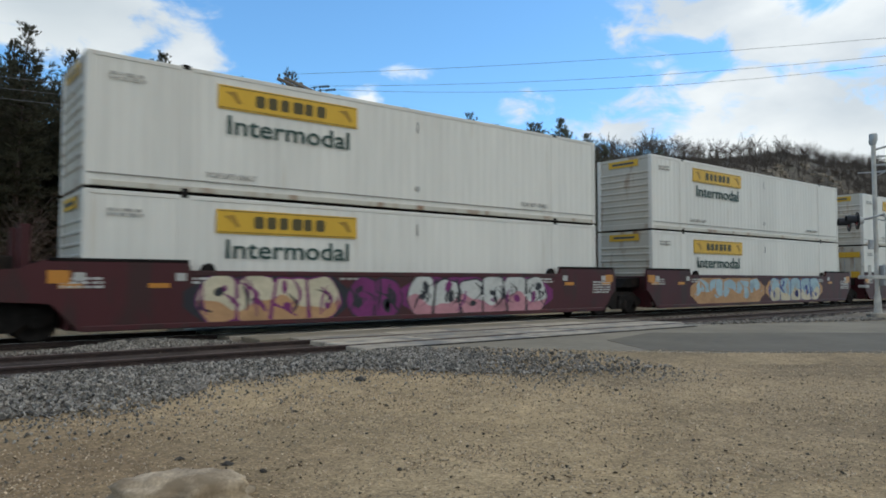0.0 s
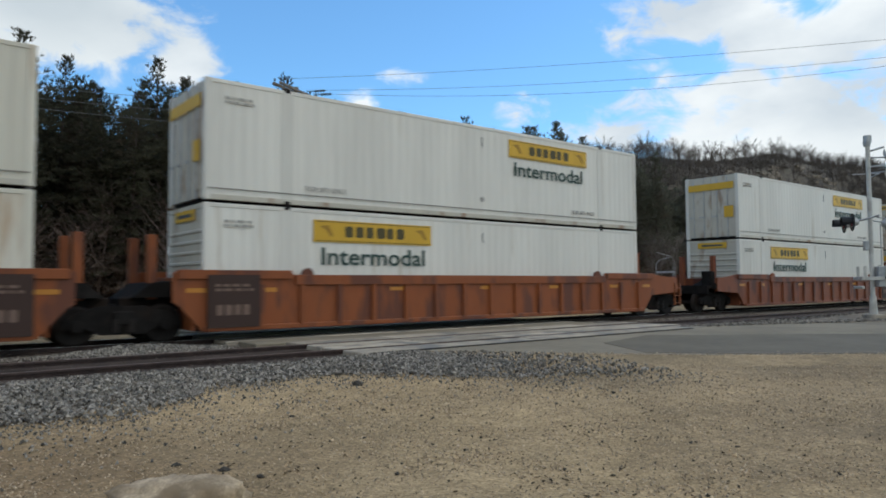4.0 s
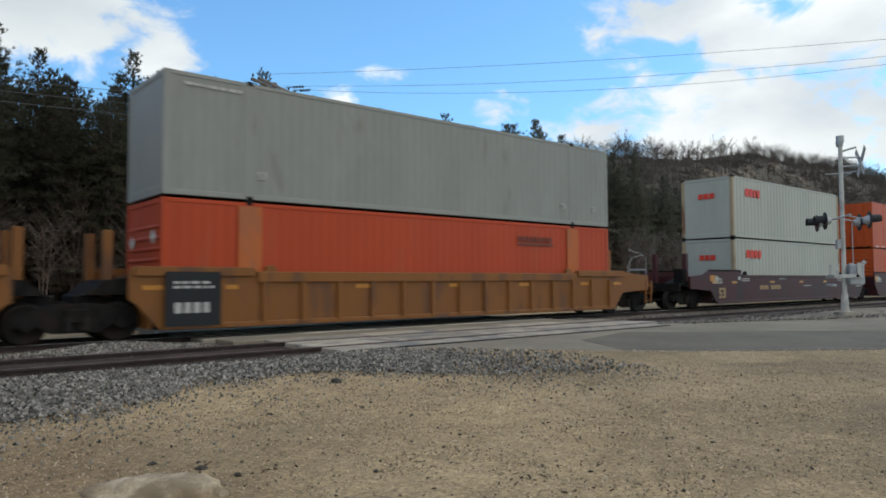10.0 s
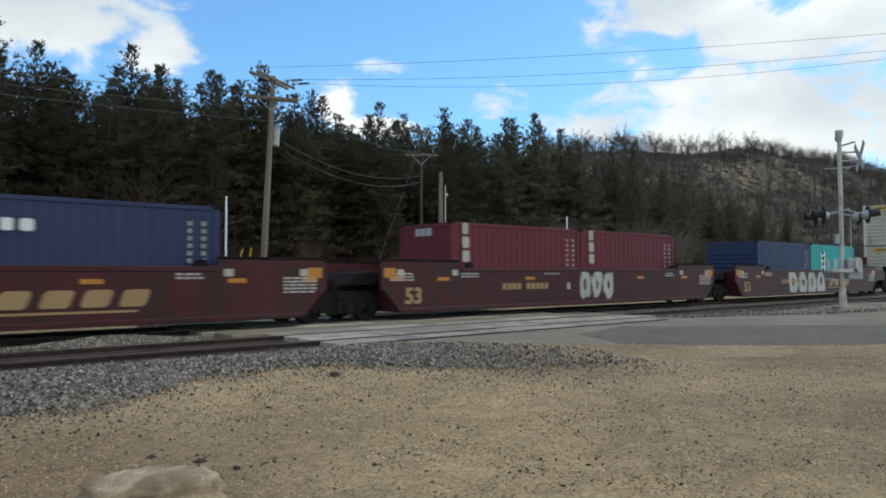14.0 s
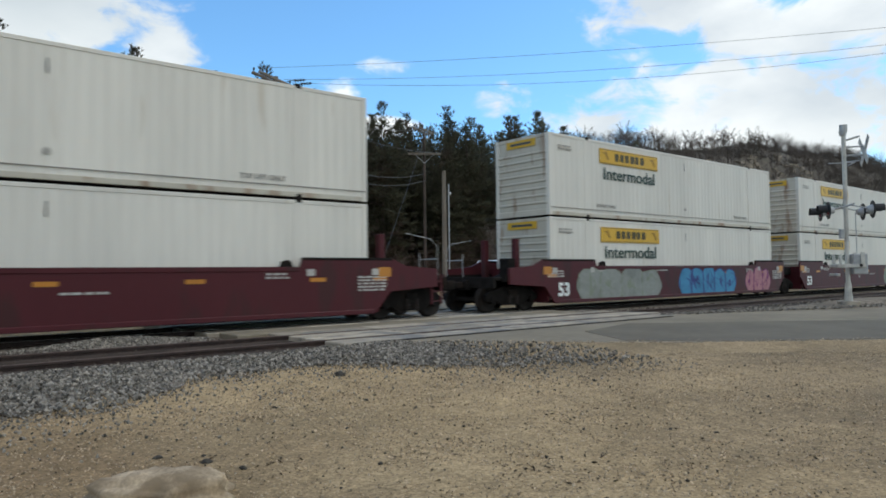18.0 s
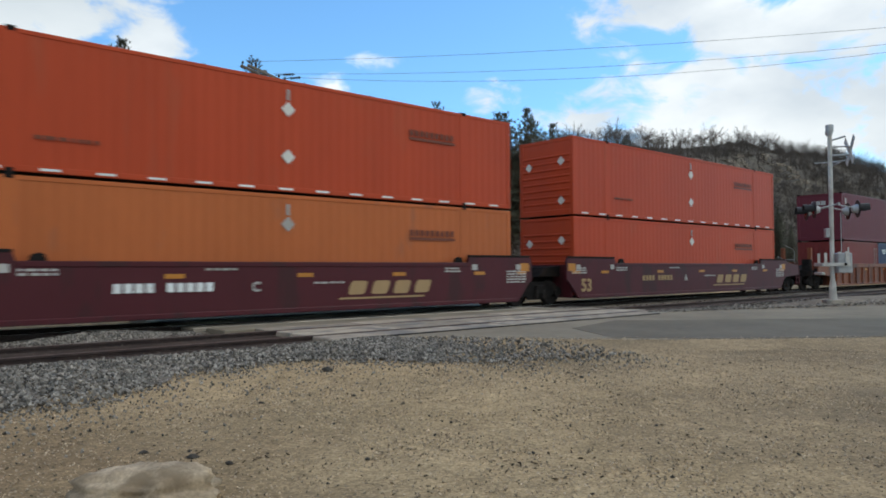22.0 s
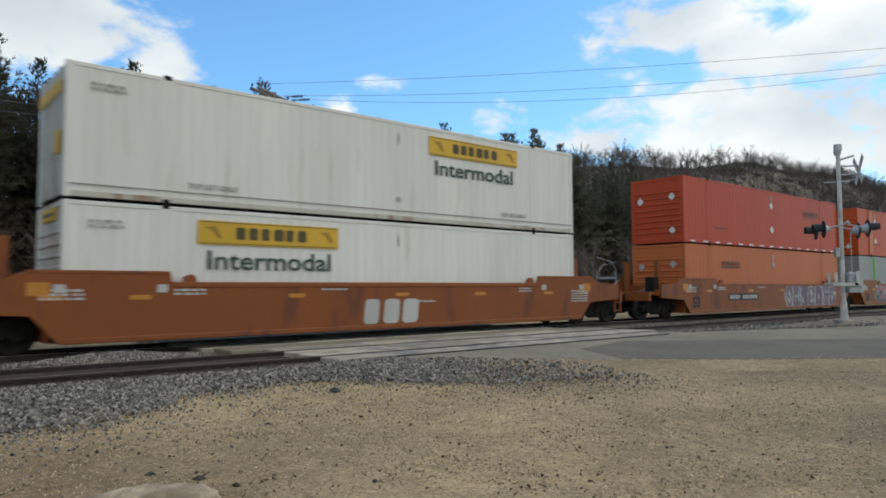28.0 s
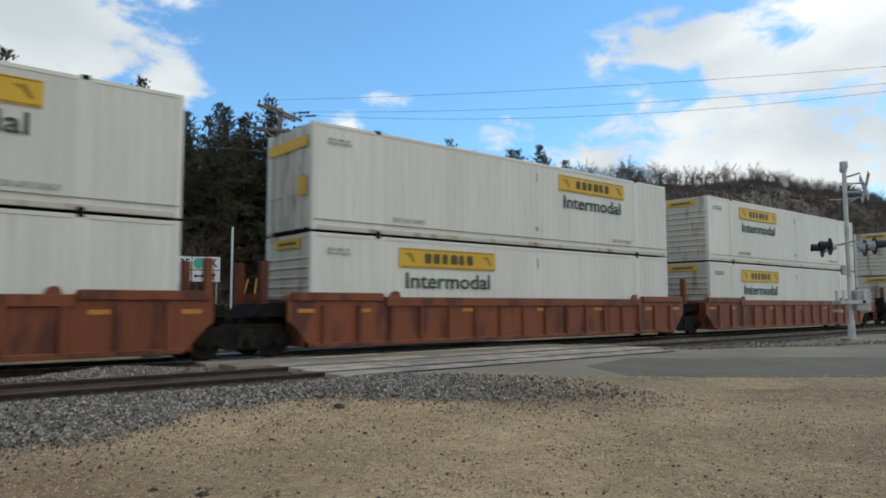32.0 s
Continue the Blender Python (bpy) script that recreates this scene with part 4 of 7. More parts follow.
def far_pines():
    """The depth of the pine wood behind the nearer trees, as one mass."""
    rng = random.Random(63)
    g = Geo()
    for y in (70, 76, 83, 91):
        x = -34.0
        while x < 118:
            px, py = x + rng.uniform(-1.4, 1.4), y + rng.uniform(-2, 2)
            h = 16.6 + (y - 62) * 0.20 + 1.2 * noise.noise(Vector((px * 0.09, 0.5, y))) + rng.uniform(-1, 0.8)
            if px < 26:
                h += 1.6
            if px > 62:
                h -= (px - 62) * 0.13
            for b in range(1000):
                k = rng.random() ** 0.8
                reach = h * (0.20 * (1 - k) ** 0.6 + 0.004)
                a, f = rng.uniform(0, 6.283), math.sqrt(rng.random())
                q = Vector((px + reach * f * math.cos(a), py + reach * f * math.sin(a), 0.12 * h + 0.86 * h * k))
                d = Vector((math.cos(a), math.sin(a), rng.uniform(-0.3, 0.5) + (1.2 if k > 0.85 else 0))).normalized()
                d = (d + Vector((rng.gauss(0, 0.4), rng.gauss(0, 0.4), rng.gauss(0, 0.3)))).normalized()
                side = d.cross(Vector((rng.uniform(-1, 1), rng.uniform(-1, 1), rng.uniform(-1, 1)))).normalized() * 0.10
                g.add([q - side, q + side, q + d * rng.uniform(0.6, 1.3) * (1.15 - 0.5 * k)], [(0, 1, 2)])
            x += 4.2 * rng.uniform(0.8, 1.2)
    tagged(put("far_pine_wood", g.mesh("far_pine_wood", MAT["needles"])), label="dark green depth of the pine wood", category="trees", kind="stuff")


far_pines()


def bare_tree(g, rng, base, h, spread=0.5, twigs=26, thick=0.02):
    """A leafless tree of tapering limbs, added to g."""
    base = Vector(base)
    top = base + Vector((rng.uniform(-0.1, 0.1) * h, rng.uniform(-0.1, 0.1) * h, h * 0.72))
    g.tube(base, top, h * thick, h * thick * 0.3, 4, False)
    for i in range(twigs):
        f = rng.uniform(0.3, 1.0)
        p = base.lerp(top, f)
        a = rng.uniform(0, 6.28)
        d = Vector((math.cos(a) * spread, math.sin(a) * spread, rng.uniform(0.5, 1.1)))
        q = p + d * h * rng.uniform(0.18, 0.42) * (1.3 - 0.5 * f)
        w = h * thick * 0.28
        sd = d.cross(Vector((rng.uniform(-1, 1), rng.uniform(-1, 1), 0.2))).normalized() * w
        g.add([p - sd, p + sd, q + sd * 0.25, q - sd * 0.25], [(0, 1, 2, 3)])
        for _ in range(3):
            p2 = p.lerp(q, rng.uniform(0.35, 0.95))
            d2 = Vector((rng.uniform(-1, 1), rng.uniform(-1, 1), rng.uniform(-0.1, 1)))
            q2 = p2 + d2 * h * rng.uniform(0.06, 0.17)
            s2 = d2.cross(d).normalized() * w * 0.55
            g.add([p2 - s2, p2 + s2, q2], [(0, 1, 2)])


def crowned_tree(g, rng, base, h):
    """A leafless tree with a rounded crown of limbs and fine twigs."""
    base = Vector(base)
    fork = base + Vector((rng.uniform(-0.04, 0.04) * h, rng.uniform(-0.04, 0.04) * h, h * rng.uniform(0.28, 0.4)))
    g.tube(base, fork, h * 0.02, h * 0.014, 4, False)
    mid, wide, high = base + Vector((0, 0, h * 0.66)), h * rng.uniform(0.34, 0.5), h * 0.36
    for _ in range(16):
        d = Vector((rng.gauss(0, 1), rng.gauss(0, 1), rng.gauss(0.35, 0.8))).normalized()
        tip = mid + Vector((d.x * wide, d.y * wide, d.z * high)) * rng.uniform(0.75, 1.0)
        side = (tip - fork).cross(Vector((rng.uniform(-1, 1), rng.uniform(-1, 1), 0.2))).normalized()
        g.add([fork - side * h * 0.006, fork + side * h * 0.006, tip + side * 0.02, tip - side * 0.02], [(0, 1, 2, 3)])
        for _ in range(17):
            p = fork.lerp(tip, rng.uniform(0.4, 1.0))
            e = (p - mid + Vector((rng.gauss(0, 1), rng.gauss(0, 1), rng.gauss(0.3, 0.8))) * h * 0.2).normalized()
            q = p + e * h * rng.uniform(0.08, 0.17)
            sd = e.cross(Vector((rng.uniform(-1, 1), rng.uniform(-1, 1), 0.2))).normalized() * 0.036
            g.add([p - sd, p + sd, q], [(0, 1, 2)])


def hill_woods():
    rng = random.Random(31)
    for name, count, where, label in (
            ("ridge_wood", 150, "ridge", "bare leafless trees along the top of the wooded ridge"),
            ("slope_wood", 4200, "slope", "grey-brown leafless trees covering the hillside")):
        g = Geo()
        n = 0
        while n < count:
            x = rng.uniform(60, 620)
            y = rng.gauss(141, 5) if where == "ridge" else rng.uniform(70, 134)
            if where == "slope" and cliff_gap(x, y) and rng.random() < 0.6:
                continue
            h = rng.uniform(6.5, 10.0) if where == "ridge" else rng.uniform(5, 8.5)
            n += 1
            if where == "ridge":
                crowned_tree(g, rng, (x, y, hill_height(x, y) - 0.5), h)
                continue
            bare_tree(g, rng, (x, y, hill_height(x, y) - 0.5), h, 0.85, 18, 0.020)
        tagged(put(name, g.mesh(name, MAT["ridge_twigs" if where == "ridge" else "twigs"])), label=label, category="trees", kind="stuff")
    g = Geo()
    for _ in range(3200):
        x, y = rng.uniform(80, 560), rng.uniform(66, 138)
        if cliff_gap(x, y):
            continue
        p = Vector((x, y, hill_height(x, y)))
        for b in range(40):
            d = Vector((rng.gauss(0, 1), rng.gauss(0, 1), abs(rng.gauss(0.8, 0.5)))).normalized()
            q = p + Vector((rng.uniform(-2, 2), rng.uniform(-2, 2), 0))
            sd = d.cross(Vector((rng.uniform(-1, 1), rng.uniform(-1, 1), 0.3))).normalized() * 0.075
            g.add([q - sd, q + sd, q + d * rng.uniform(1.2, 3.0)], [(0, 1, 2)])
    tagged(put("hillside_brush", g.mesh("hillside_brush", MAT["twigs"])), label="grey-brown brush on the hillside", category="brush", kind="stuff")


def cliff_gap(x, y):
    return 208 < x < 286 and 105 < y < 125 and noise.noise(Vector((x * 0.06, y * 0.1, 8))) > -0.12


def cliff():
    """Pale broken rock outcrop on the hillside."""
    g = Geo()
    rng = random.Random(77)
    for _ in range(120):
        x, y = rng.uniform(210, 284), rng.uniform(106, 123)
        if noise.noise(Vector((x * 0.06, y * 0.1, 8))) < -0.12:
            continue
        z = hill_height(x, y)
        w, d, h = rng.uniform(2.5, 8.0), rng.uniform(0.8, 2), rng.uniform(0.4, 1.0)
        c = [Vector((sx * w / 2 * rng.uniform(0.6, 1.1), sy * d / 2 * rng.uniform(0.6, 1.1), sz * h * rng.uniform(0.7, 1.1))) for sx in (-1, 1) for sy in (-1, 1) for sz in (-0.4, 1)]
        g.add([v + Vector((x, y, z)) for v in c], [(0, 1, 3, 2), (4, 6, 7, 5), (0, 4, 5, 1), (2, 3, 7, 6), (0, 2, 6, 4), (1, 5, 7, 3)])
    tagged(put("rock_outcrop", g.mesh("rock_outcrop", MAT["limestone"])), label="pale tan broken limestone outcrop on the hillside", category="rock face", kind="stuff")


cliff()
hill_woods()


def undergrowth():
    rng = random.Random(12)
    for i in range(38):
        x = -8 + i * 2.6 + rng.uniform(-0.9, 0.9)
        y = rng.uniform(41, 47)
        g = Geo()
        h = rng.uniform(6.5, 10.5) if x < 15 else rng.uniform(2.5, 5.0) if x < 44 else rng.uniform(6.0, 9.5)
        for _ in range(3):
            bare_tree(g, rng, (rng.uniform(-0.5, 0.5), rng.uniform(-0.5, 0.5), 0), h * rng.uniform(0.75, 1), 0.75, 34, 0.0065)
        tagged(put("bare_tree", g.mesh("bare_tree", MAT["red_twigs" if x < 44 else "ridge_twigs"]), None, (x, y, ground_height(x, y) - 0.05)),
               label="leafless reddish-brown sapling at the edge of the pine wood" if x < 15 else "low leafless brown shrub in front of the pines" if x < 44 else "slender grey leafless tree in front of the pines", category="tree", group="bare trees at the wood's edge")


undergrowth()


# ---- poles, wires, signs ----
def utility_pole(x, y, h, arms, box, yaw=0, slim=1.0, wood="pole_wood"):
    """arms: height, length, turn and 1 or 2 beams for each crossarm."""
    th = empty("utility_pole", pose(x, y, -0.1, 0, 0, yaw), label="weathered wooden utility pole with crossarms" if arms else "plain pale wooden pole", category="utility pole")
    g = Geo().tube((0, 0, 0), (0, 0, h), 0.17 * slim, 0.12 * slim, 12)
    put("pole_shaft", g.mesh("pole_shaft", MAT[wood]), th)
    for z, w, turn, beams in arms:
        a = Geo().box(-w / 2, w / 2, -0.24, -0.14, z - 0.06, z + 0.06, 0.01)
        if beams == 2:
            a.box(-w / 2, w / 2, 0.14, 0.24, z - 0.06, z + 0.06, 0.01)
        arm = put("crossarm", a.mesh("crossarm", MAT["pole_wood"]), th, pose(0, 0, 0, 0, 0, turn))
        for sx in (-0.47, -0.3, 0.3, 0.47):
            for sy in (-0.19, 0.19)[:beams]:
                i = Geo().tube((sx * w, sy, z + 0.06), (sx * w, sy, z + 0.14), 0.015, seg=6).tube((sx * w, sy, z + 0.13), (sx * w, sy, z + 0.25), 0.055, 0.035, 8)
                put("insulator", i.mesh("insulator", MAT["glass_dark"]), arm, label="dark glass insulator")
        for sx in (-1, 1):
            b = Geo().tube((sx * w * 0.28, -0.2, z - 0.05), (0, -0.18, z - 0.6), 0.018, seg=5)
            put("brace", b.mesh("brace", MAT["galvanised"]), arm)
    if box:
        t = Geo().tube((0.40, 0, box - 0.42), (0.40, 0, box + 0.36), 0.22, seg=14).tube((0.40, 0, box + 0.36), (0.40, 0, box + 0.42), 0.24, 0.2, seg=14)
        can = put("transformer", t.mesh("transformer", MAT["galvanised"]), th, label="grey metal transformer can")
        for dx, dy in ((0.30, -0.08), (0.50, -0.08)):
            t = Geo().tube((dx, dy, box + 0.4), (dx, dy, box + 0.66), 0.05, 0.03, 8).tube((dx, dy, box + 0.47), (dx, dy, box + 0.5), 0.075, seg=8).tube((dx, dy, box + 0.56), (dx, dy, box + 0.59), 0.065, seg=8)
            put("bushing", t.mesh("bushing", MAT["galvanised"]), can)
        t = Geo().box(0.1, 0.3, -0.05, 0.05, box - 0.2, box + 0.2)
        put("bracket", t.mesh("bracket", MAT["steel_dark"]), th)
        t = Geo().tube((0.16, -0.2, box + 0.75), (0.42, -0.28, box + 1.15), 0.045, seg=8)
        put("fuse_cutout", t.mesh("fuse_cutout", MAT["galvanised"]), th, label="grey fuse cutout under the crossarm")
    return th


POLE_A, POLE_B, POLE_C, POLE_D = (15.22, 30.7), (27.3, 34.4), (37.2, 4.8), (-16.0, 33.5)
pole_a = utility_pole(*POLE_A, 11.0, ((10.80, 3.05, 0, 2), (9.9, 2.45, -56, 2)), 8.1, 28)
# it leans a little, with its foot out of line
pole_a.matrix_basis = Matrix.Translation((POLE_A[0], POLE_A[1], 10.7)) @ Matrix.Rotation(radians(2.6), 4, Vector((0.65, 0.76, 0))) @ Matrix.Translation((0, 0, -10.8)) @ Matrix.Rotation(radians(28), 4, "Z")
utility_pole(*POLE_B, 10.6, ((10.45, 2.3, 58, 2), (8.95, 2.1, -5, 1)), 0, -30, 0.6, "bark")
utility_pole(*POLE_C, 11.4, ((11.15, 2.5, 0, 1),), 0, -50)
utility_pole(*POLE_D, 11.0, ((9.55, 2.5, 0, 1),), 0, 0)
lone = utility_pole(27.4, 32.6, 7.7, (), 0)
rod = Geo().tube((0.28, -0.1, 0.0), (0.28, -0.1, 6.9), 0.045, seg=8).tube((0.28, -0.1, 6.3), (0.42, -0.14, 6.3), 0.1, seg=8)
put("conduit", rod.mesh("conduit", MAT["galvanised"]), lone, label="thin metal conduit with a small meter")


def wire(p0, p1, sag, r=0.012):
    p0, p1 = Vector(p0), Vector(p1)
    n = 24
    g = Geo()
    pts = [p0.lerp(p1, i / n) - Vector((0, 0, sag * 4 * (i / n) * (1 - i / n))) for i in range(n + 1)]
    side = (p1 - p0).cross(Vector((0, 0, 1))).normalized() * r
    ring = [side, Vector((0, 0, r)), -side, Vector((0, 0, -r))]
    g.add([p + o for p in pts for o in ring], [(4 * i + j, 4 * i + (j + 1) % 4, 4 * i + 4 + (j + 1) % 4, 4 * i + 4 + j) for i in range(n) for j in range(4)])
    return tagged(put("power_wire", g.mesh("power_wire", MAT["wire"])), label="thin grey overhead wire hung between the poles", category="wire", group="overhead wires")


def wires():
    ax, ay = POLE_A
    cx, cy = POLE_C
    for d, sag, z in ((-1.35, 0.35, 10.95), (0.75, 0.6, 10.95), (1.35, 0.95, 10.95)):
        wire((ax + d * 0.88, ay + d * 0.47, z), (cx + d * 0.6, cy + d * 0.7, 11.25), sag, 0.008)
    # strain insulators where two of the wires leave the crossarm
    for d, z in ((0.75, 10.86), (1.35, 10.84)):
        p = Vector((ax + d * 0.88, ay + d * 0.47, z))
        way = (Vector((cx, cy, z)) - p).normalized()
        g = Geo()
        for i in range(4):
            g.tube(p + way * (0.55 + 0.14 * i), p + way * (0.61 + 0.14 * i), 0.075, 0.05, 10)
        g.tube(p + way * 0.1, p + way * 1.1, 0.02, seg=6)
        tagged(put("strain_insulator", g.mesh("strain_insulator", MAT["glass_dark"])), label="dark string of strain insulators on the overhead wire", category="insulator")
    dx, dy = POLE_D
    for d, z, sag in ((-1.1, 10.05, 0.85), (-0.2, 9.35, 0.6), (0.0, 8.7, 0.35)):
        wire((ax + d * 0.87, ay - d * 0.45, z), (dx + d, dy, z), sag, 0.012)
    bx, by = POLE_B
    for d, z, w, s in ((-0.8, 9.65, 10.4, 0.5), (0.8, 9.65, 8.95, 0.5), (0.0, 8.0, 7.6, 0.9), (0.1, 7.6, 7.2, 1.0)):
        wire((ax + d * 0.87, ay + d * 0.5, z), (bx + d * 0.8, by - d * 0.5, w), s, 0.014)
    wire((bx, by, 9.8), (bx - 4.5, by - 0.5, 0), 0.0, 0.02)
    # guy wires with yellow guards beside the pole's foot
    for off, top in ((1.75, 7.6), (1.0, 10.2)):
        foot, high = Vector((ax - 0.3 - off * 0.9, ay + off * 0.42, -0.1)), Vector((ax - 0.1, ay, top))
        th = wire(foot, high, 0.0, 0.008)
        th["label"] = "thin steel guy wire with a yellow plastic guard at its foot"
        way = (high - foot).normalized()
        put("guy_guard", Geo().tube(foot + way * 0.3, foot + way * 2.7, 0.045, seg=8).mesh("guy_guard", MAT["guard_yellow"]), th, label="yellow plastic guard")


wires()


def road_signs():
    st = empty("stop_sign", pose(8.75, 27.7, 0, 0, 0, -16), label="red octagonal stop sign on a metal post", category="road sign")
    put("post", Geo().box(-0.04, 0.04, 0.0, 0.05, 0, 3.0).mesh("post", MAT["galvanised"]), st)
    oct_ = [(0.40 * math.cos(math.pi / 8 + i * math.pi / 4), 2.62 + 0.40 * math.sin(math.pi / 8 + i * math.pi / 4)) for i in range(8)]
    inn = [(a * 0.93, 2.62 + (b - 2.62) * 0.93) for a, b in oct_]
    put("border", Geo().prism(oct_, "y", -0.02, -0.005).mesh("border", MAT["sign_white"]), st, label="white border")
    face = put("sign_face", Geo().prism(inn, "y", -0.026, -0.018).mesh("sign_face", MAT["sign_red"]), st)
    put("lettering", text_mesh("STOP", 0.34, MAT["sign_white"], 0.012), face, (0, -0.03, 2.62))
    gp = empty("junction_sign", pose(10.15, 27.5, 0, 0, 0, -18), label="white route number signs with arrows on metal posts", category="road sign")
    for x in (-0.33, 0.75):
        put("post", Geo().box(x - 0.03, x + 0.03, 0.0, 0.05, 0, 3.25).mesh("post", MAT["galvanised"]), gp)
    for x, what in ((-0.47, "35"), (0.07, ""), (0.62, "K")):
        p = put("sign_panel", Geo().box(x - 0.255, x + 0.255, -0.02, -0.005, 2.72, 3.23, 0.006).mesh("sign_panel", MAT["sign_white"]), gp)
        q = put("arrow_panel", Geo().box(x - 0.255, x + 0.255, -0.02, -0.005, 2.24, 2.68, 0.006).mesh("arrow_panel", MAT["sign_white"]), gp)
        if what:
            put("lettering", text_mesh(what, 0.42, MAT["black"], 0.01), p, (x, -0.025, 2.975))
        else:
            disc = [(x + 0.22 * math.cos(i * math.pi / 10), 2.975 + 0.22 * math.sin(i * math.pi / 10)) for i in range(20)]
            put("round_shield", Geo().prism(disc, "y", -0.028, -0.018).mesh("round_shield", MAT["sign_green"]), p, label="green round route shield")
        a = Geo()
        if what == "K":
            a.box(x - 0.03, x + 0.03, -0.03, -0.018, 2.32, 2.5).prism([(x - 0.1, 2.48), (x + 0.1, 2.48), (x, 2.62)], "y", -0.03, -0.018)
        else:
            a.box(x - 0.12, x + 0.12, -0.03, -0.018, 2.43, 2.49).prism([(x - 0.2, 2.46), (x - 0.1, 2.37), (x - 0.1, 2.55)], "y", -0.03, -0.018)
            a.prism([(x + 0.2, 2.46), (x + 0.1, 2.37), (x + 0.1, 2.55)], "y", -0.03, -0.018)
        put("arrow", a.mesh("arrow", MAT["black"]), q)


road_signs()
for x, y, h in ((8.84, 20.99, 3.85), (25.6, 21.2, 4.1)):
    t = empty("marker_post", (x, y, -0.1), label="thin white marker post beside the far track", category="post")
    put("post_shaft", Geo().tube((0, 0, 0), (0, 0, h), 0.04, 0.035, 8).mesh("post_shaft", MAT["sign_white"]), t)
    put("post_foot", Geo().box(-0.12, 0.12, -0.12, 0.12, 0, 0.16, 0.02).mesh("post_foot", MAT["concrete"]), t)


def crossing_signal():
    """Mast with flashing lights, crossbuck and gate mechanism on the near side."""
    x, y = 26.35, 9.53
    z = 0.03
    th = empty("crossing_signal", pose(x, y, z, 0, 0, -145), label="silver railway crossing signal mast with red flashing lights and crossbuck", category="crossing signal")
    P = lambda name, g, mat, lab="", par=None: put(name, g.mesh(name, MAT[mat]), par or th, label=lab)
    P("foundation", Geo().box(-0.3, 0.3, -0.3, 0.3, -0.3, 0.12, 0.03), "concrete", "concrete foundation block")
    P("base_casting", Geo().tube((0, 0, 0.1), (0, 0, 0.75), 0.135, 0.10, 14), "aluminium")
    P("mast", Geo().tube((0, 0, 0.1), (0, 0, 6.05), 0.075, 0.07, 14), "aluminium")
    bell = P("bell", Geo().tube((0, 0, 6.05), (0, 0, 6.28), 0.13, 0.13, 14).tube((0, -0.02, 5.9), (0, -0.02, 6.05), 0.1, 0.13, 12), "galvanised", "grey bell housing on the mast top")
    for sx in (1, -1):
        g = Geo()
        a = math.radians(45) * sx
        ux, uz = math.sin(a), math.cos(a)
        px, pz = uz, -ux
        c = (0.0, 5.35)
        prof = [(c[0] + ux * s * 0.62 + px * w * 0.115, c[1] + uz * s * 0.62 + pz * w * 0.115) for s, w in ((-1, -1), (-1, 1), (1, 1), (1, -1))]
        g.prism(prof, "y", 0.62 + 0.02 * sx, 0.635 + 0.02 * sx)
        P("crossbuck_blade", g, "aluminium", "pale weathered crossbuck blade")
    P("bell_bracket", Geo().tube((-0.28, 0.0, 5.0), (0.1, 0.55, 5.0), 0.02, seg=6).tube((0.0, -0.5, 4.95), (0.0, 0.3, 4.95), 0.018, seg=6).tube((0, 0, 5.72), (0, 0.5, 5.86), 0.035, seg=8), "galvanised")
    P("crossbuck_arm", Geo().tube((0, 0.05, 5.5), (0, 0.62, 5.5), 0.03, seg=8).tube((0, 0.05, 5.2), (0, 0.62, 5.2), 0.03, seg=8), "galvanised")
    P("cross_pipe", Geo().tube((-0.95, 0, 3.42), (0.95, 0, 3.42), 0.035, seg=8), "galvanised")
    P("sign_pipe", Geo().tube((-0.3, 0.12, 4.85), (0.75, 0.12, 4.85), 0.022, seg=6), "galvanised")
    for sy in (-1, 1):
        for sx in (-0.52, 0.52):
            oy = 0.50 * sy
            light = P("light_head", Geo().lathe([(oy, 0.0), (oy, 0.10), (oy + 0.16 * sy, 0.17), (oy + 0.20 * sy, 0.17)], (sx, 0, 3.25), 18), "galvanised", "grey flashing light head")
            P("target_disc", Geo().lathe([(oy + 0.17 * sy, 0.0), (oy + 0.17 * sy, 0.30), (oy + 0.19 * sy, 0.30), (oy + 0.19 * sy, 0.0)], (sx, 0, 3.25), 22), "black", "", light)
            P("lens", Geo().lathe([(oy + 0.195 * sy, 0.16), (oy + 0.22 * sy, 0.12), (oy + 0.235 * sy, 0.0)], (sx, 0, 3.25), 18), "lens_red", "dark red lens", light)
            hood = Geo()
            q = [(sx + r * math.cos(math.radians(-20 + 22 * i)), oy + d * sy, 3.25 + r * math.sin(math.radians(-20 + 22 * i))) for i in range(11) for r, d in ((0.19, 0.19), (0.19, 0.52), (0.18, 0.52), (0.18, 0.19))]
            hood.add(q, [(4 * i + k, 4 * i + 4 + k, 4 * i + 4 + (k + 1) % 4, 4 * i + (k + 1) % 4) for i in range(10) for k in range(4)])
            P("hood", hood, "black", "black light hood", light)
            P("drop_arm", Geo().tube((sx, 0, 3.42), (sx, oy, 3.3), 0.025, seg=6), "galvanised")
    gate = P("gate_mechanism", Geo().box(-0.32, 0.32, 0.10, 0.55, 1.05, 1.75, 0.03), "galvanised", "grey gate mechanism box")
    P("gate_shaft", Geo().tube((-0.46, 0.3, 1.35), (0.46, 0.3, 1.35), 0.05, seg=8), "steel_dark", "", gate)
    for sx in (-0.42, 0.42):
        P("gate_arm_bracket", Geo().box(sx - 0.03, sx + 0.03, -0.36, 0.45, 1.28, 1.40, 0.01).box(sx - 0.03, sx + 0.03, 0.30, 0.42, 1.3, 1.8).box(sx - 0.03, sx + 0.03, -0.36, -0.28, 1.3, 1.75), "aluminium", "white gate arm bracket")
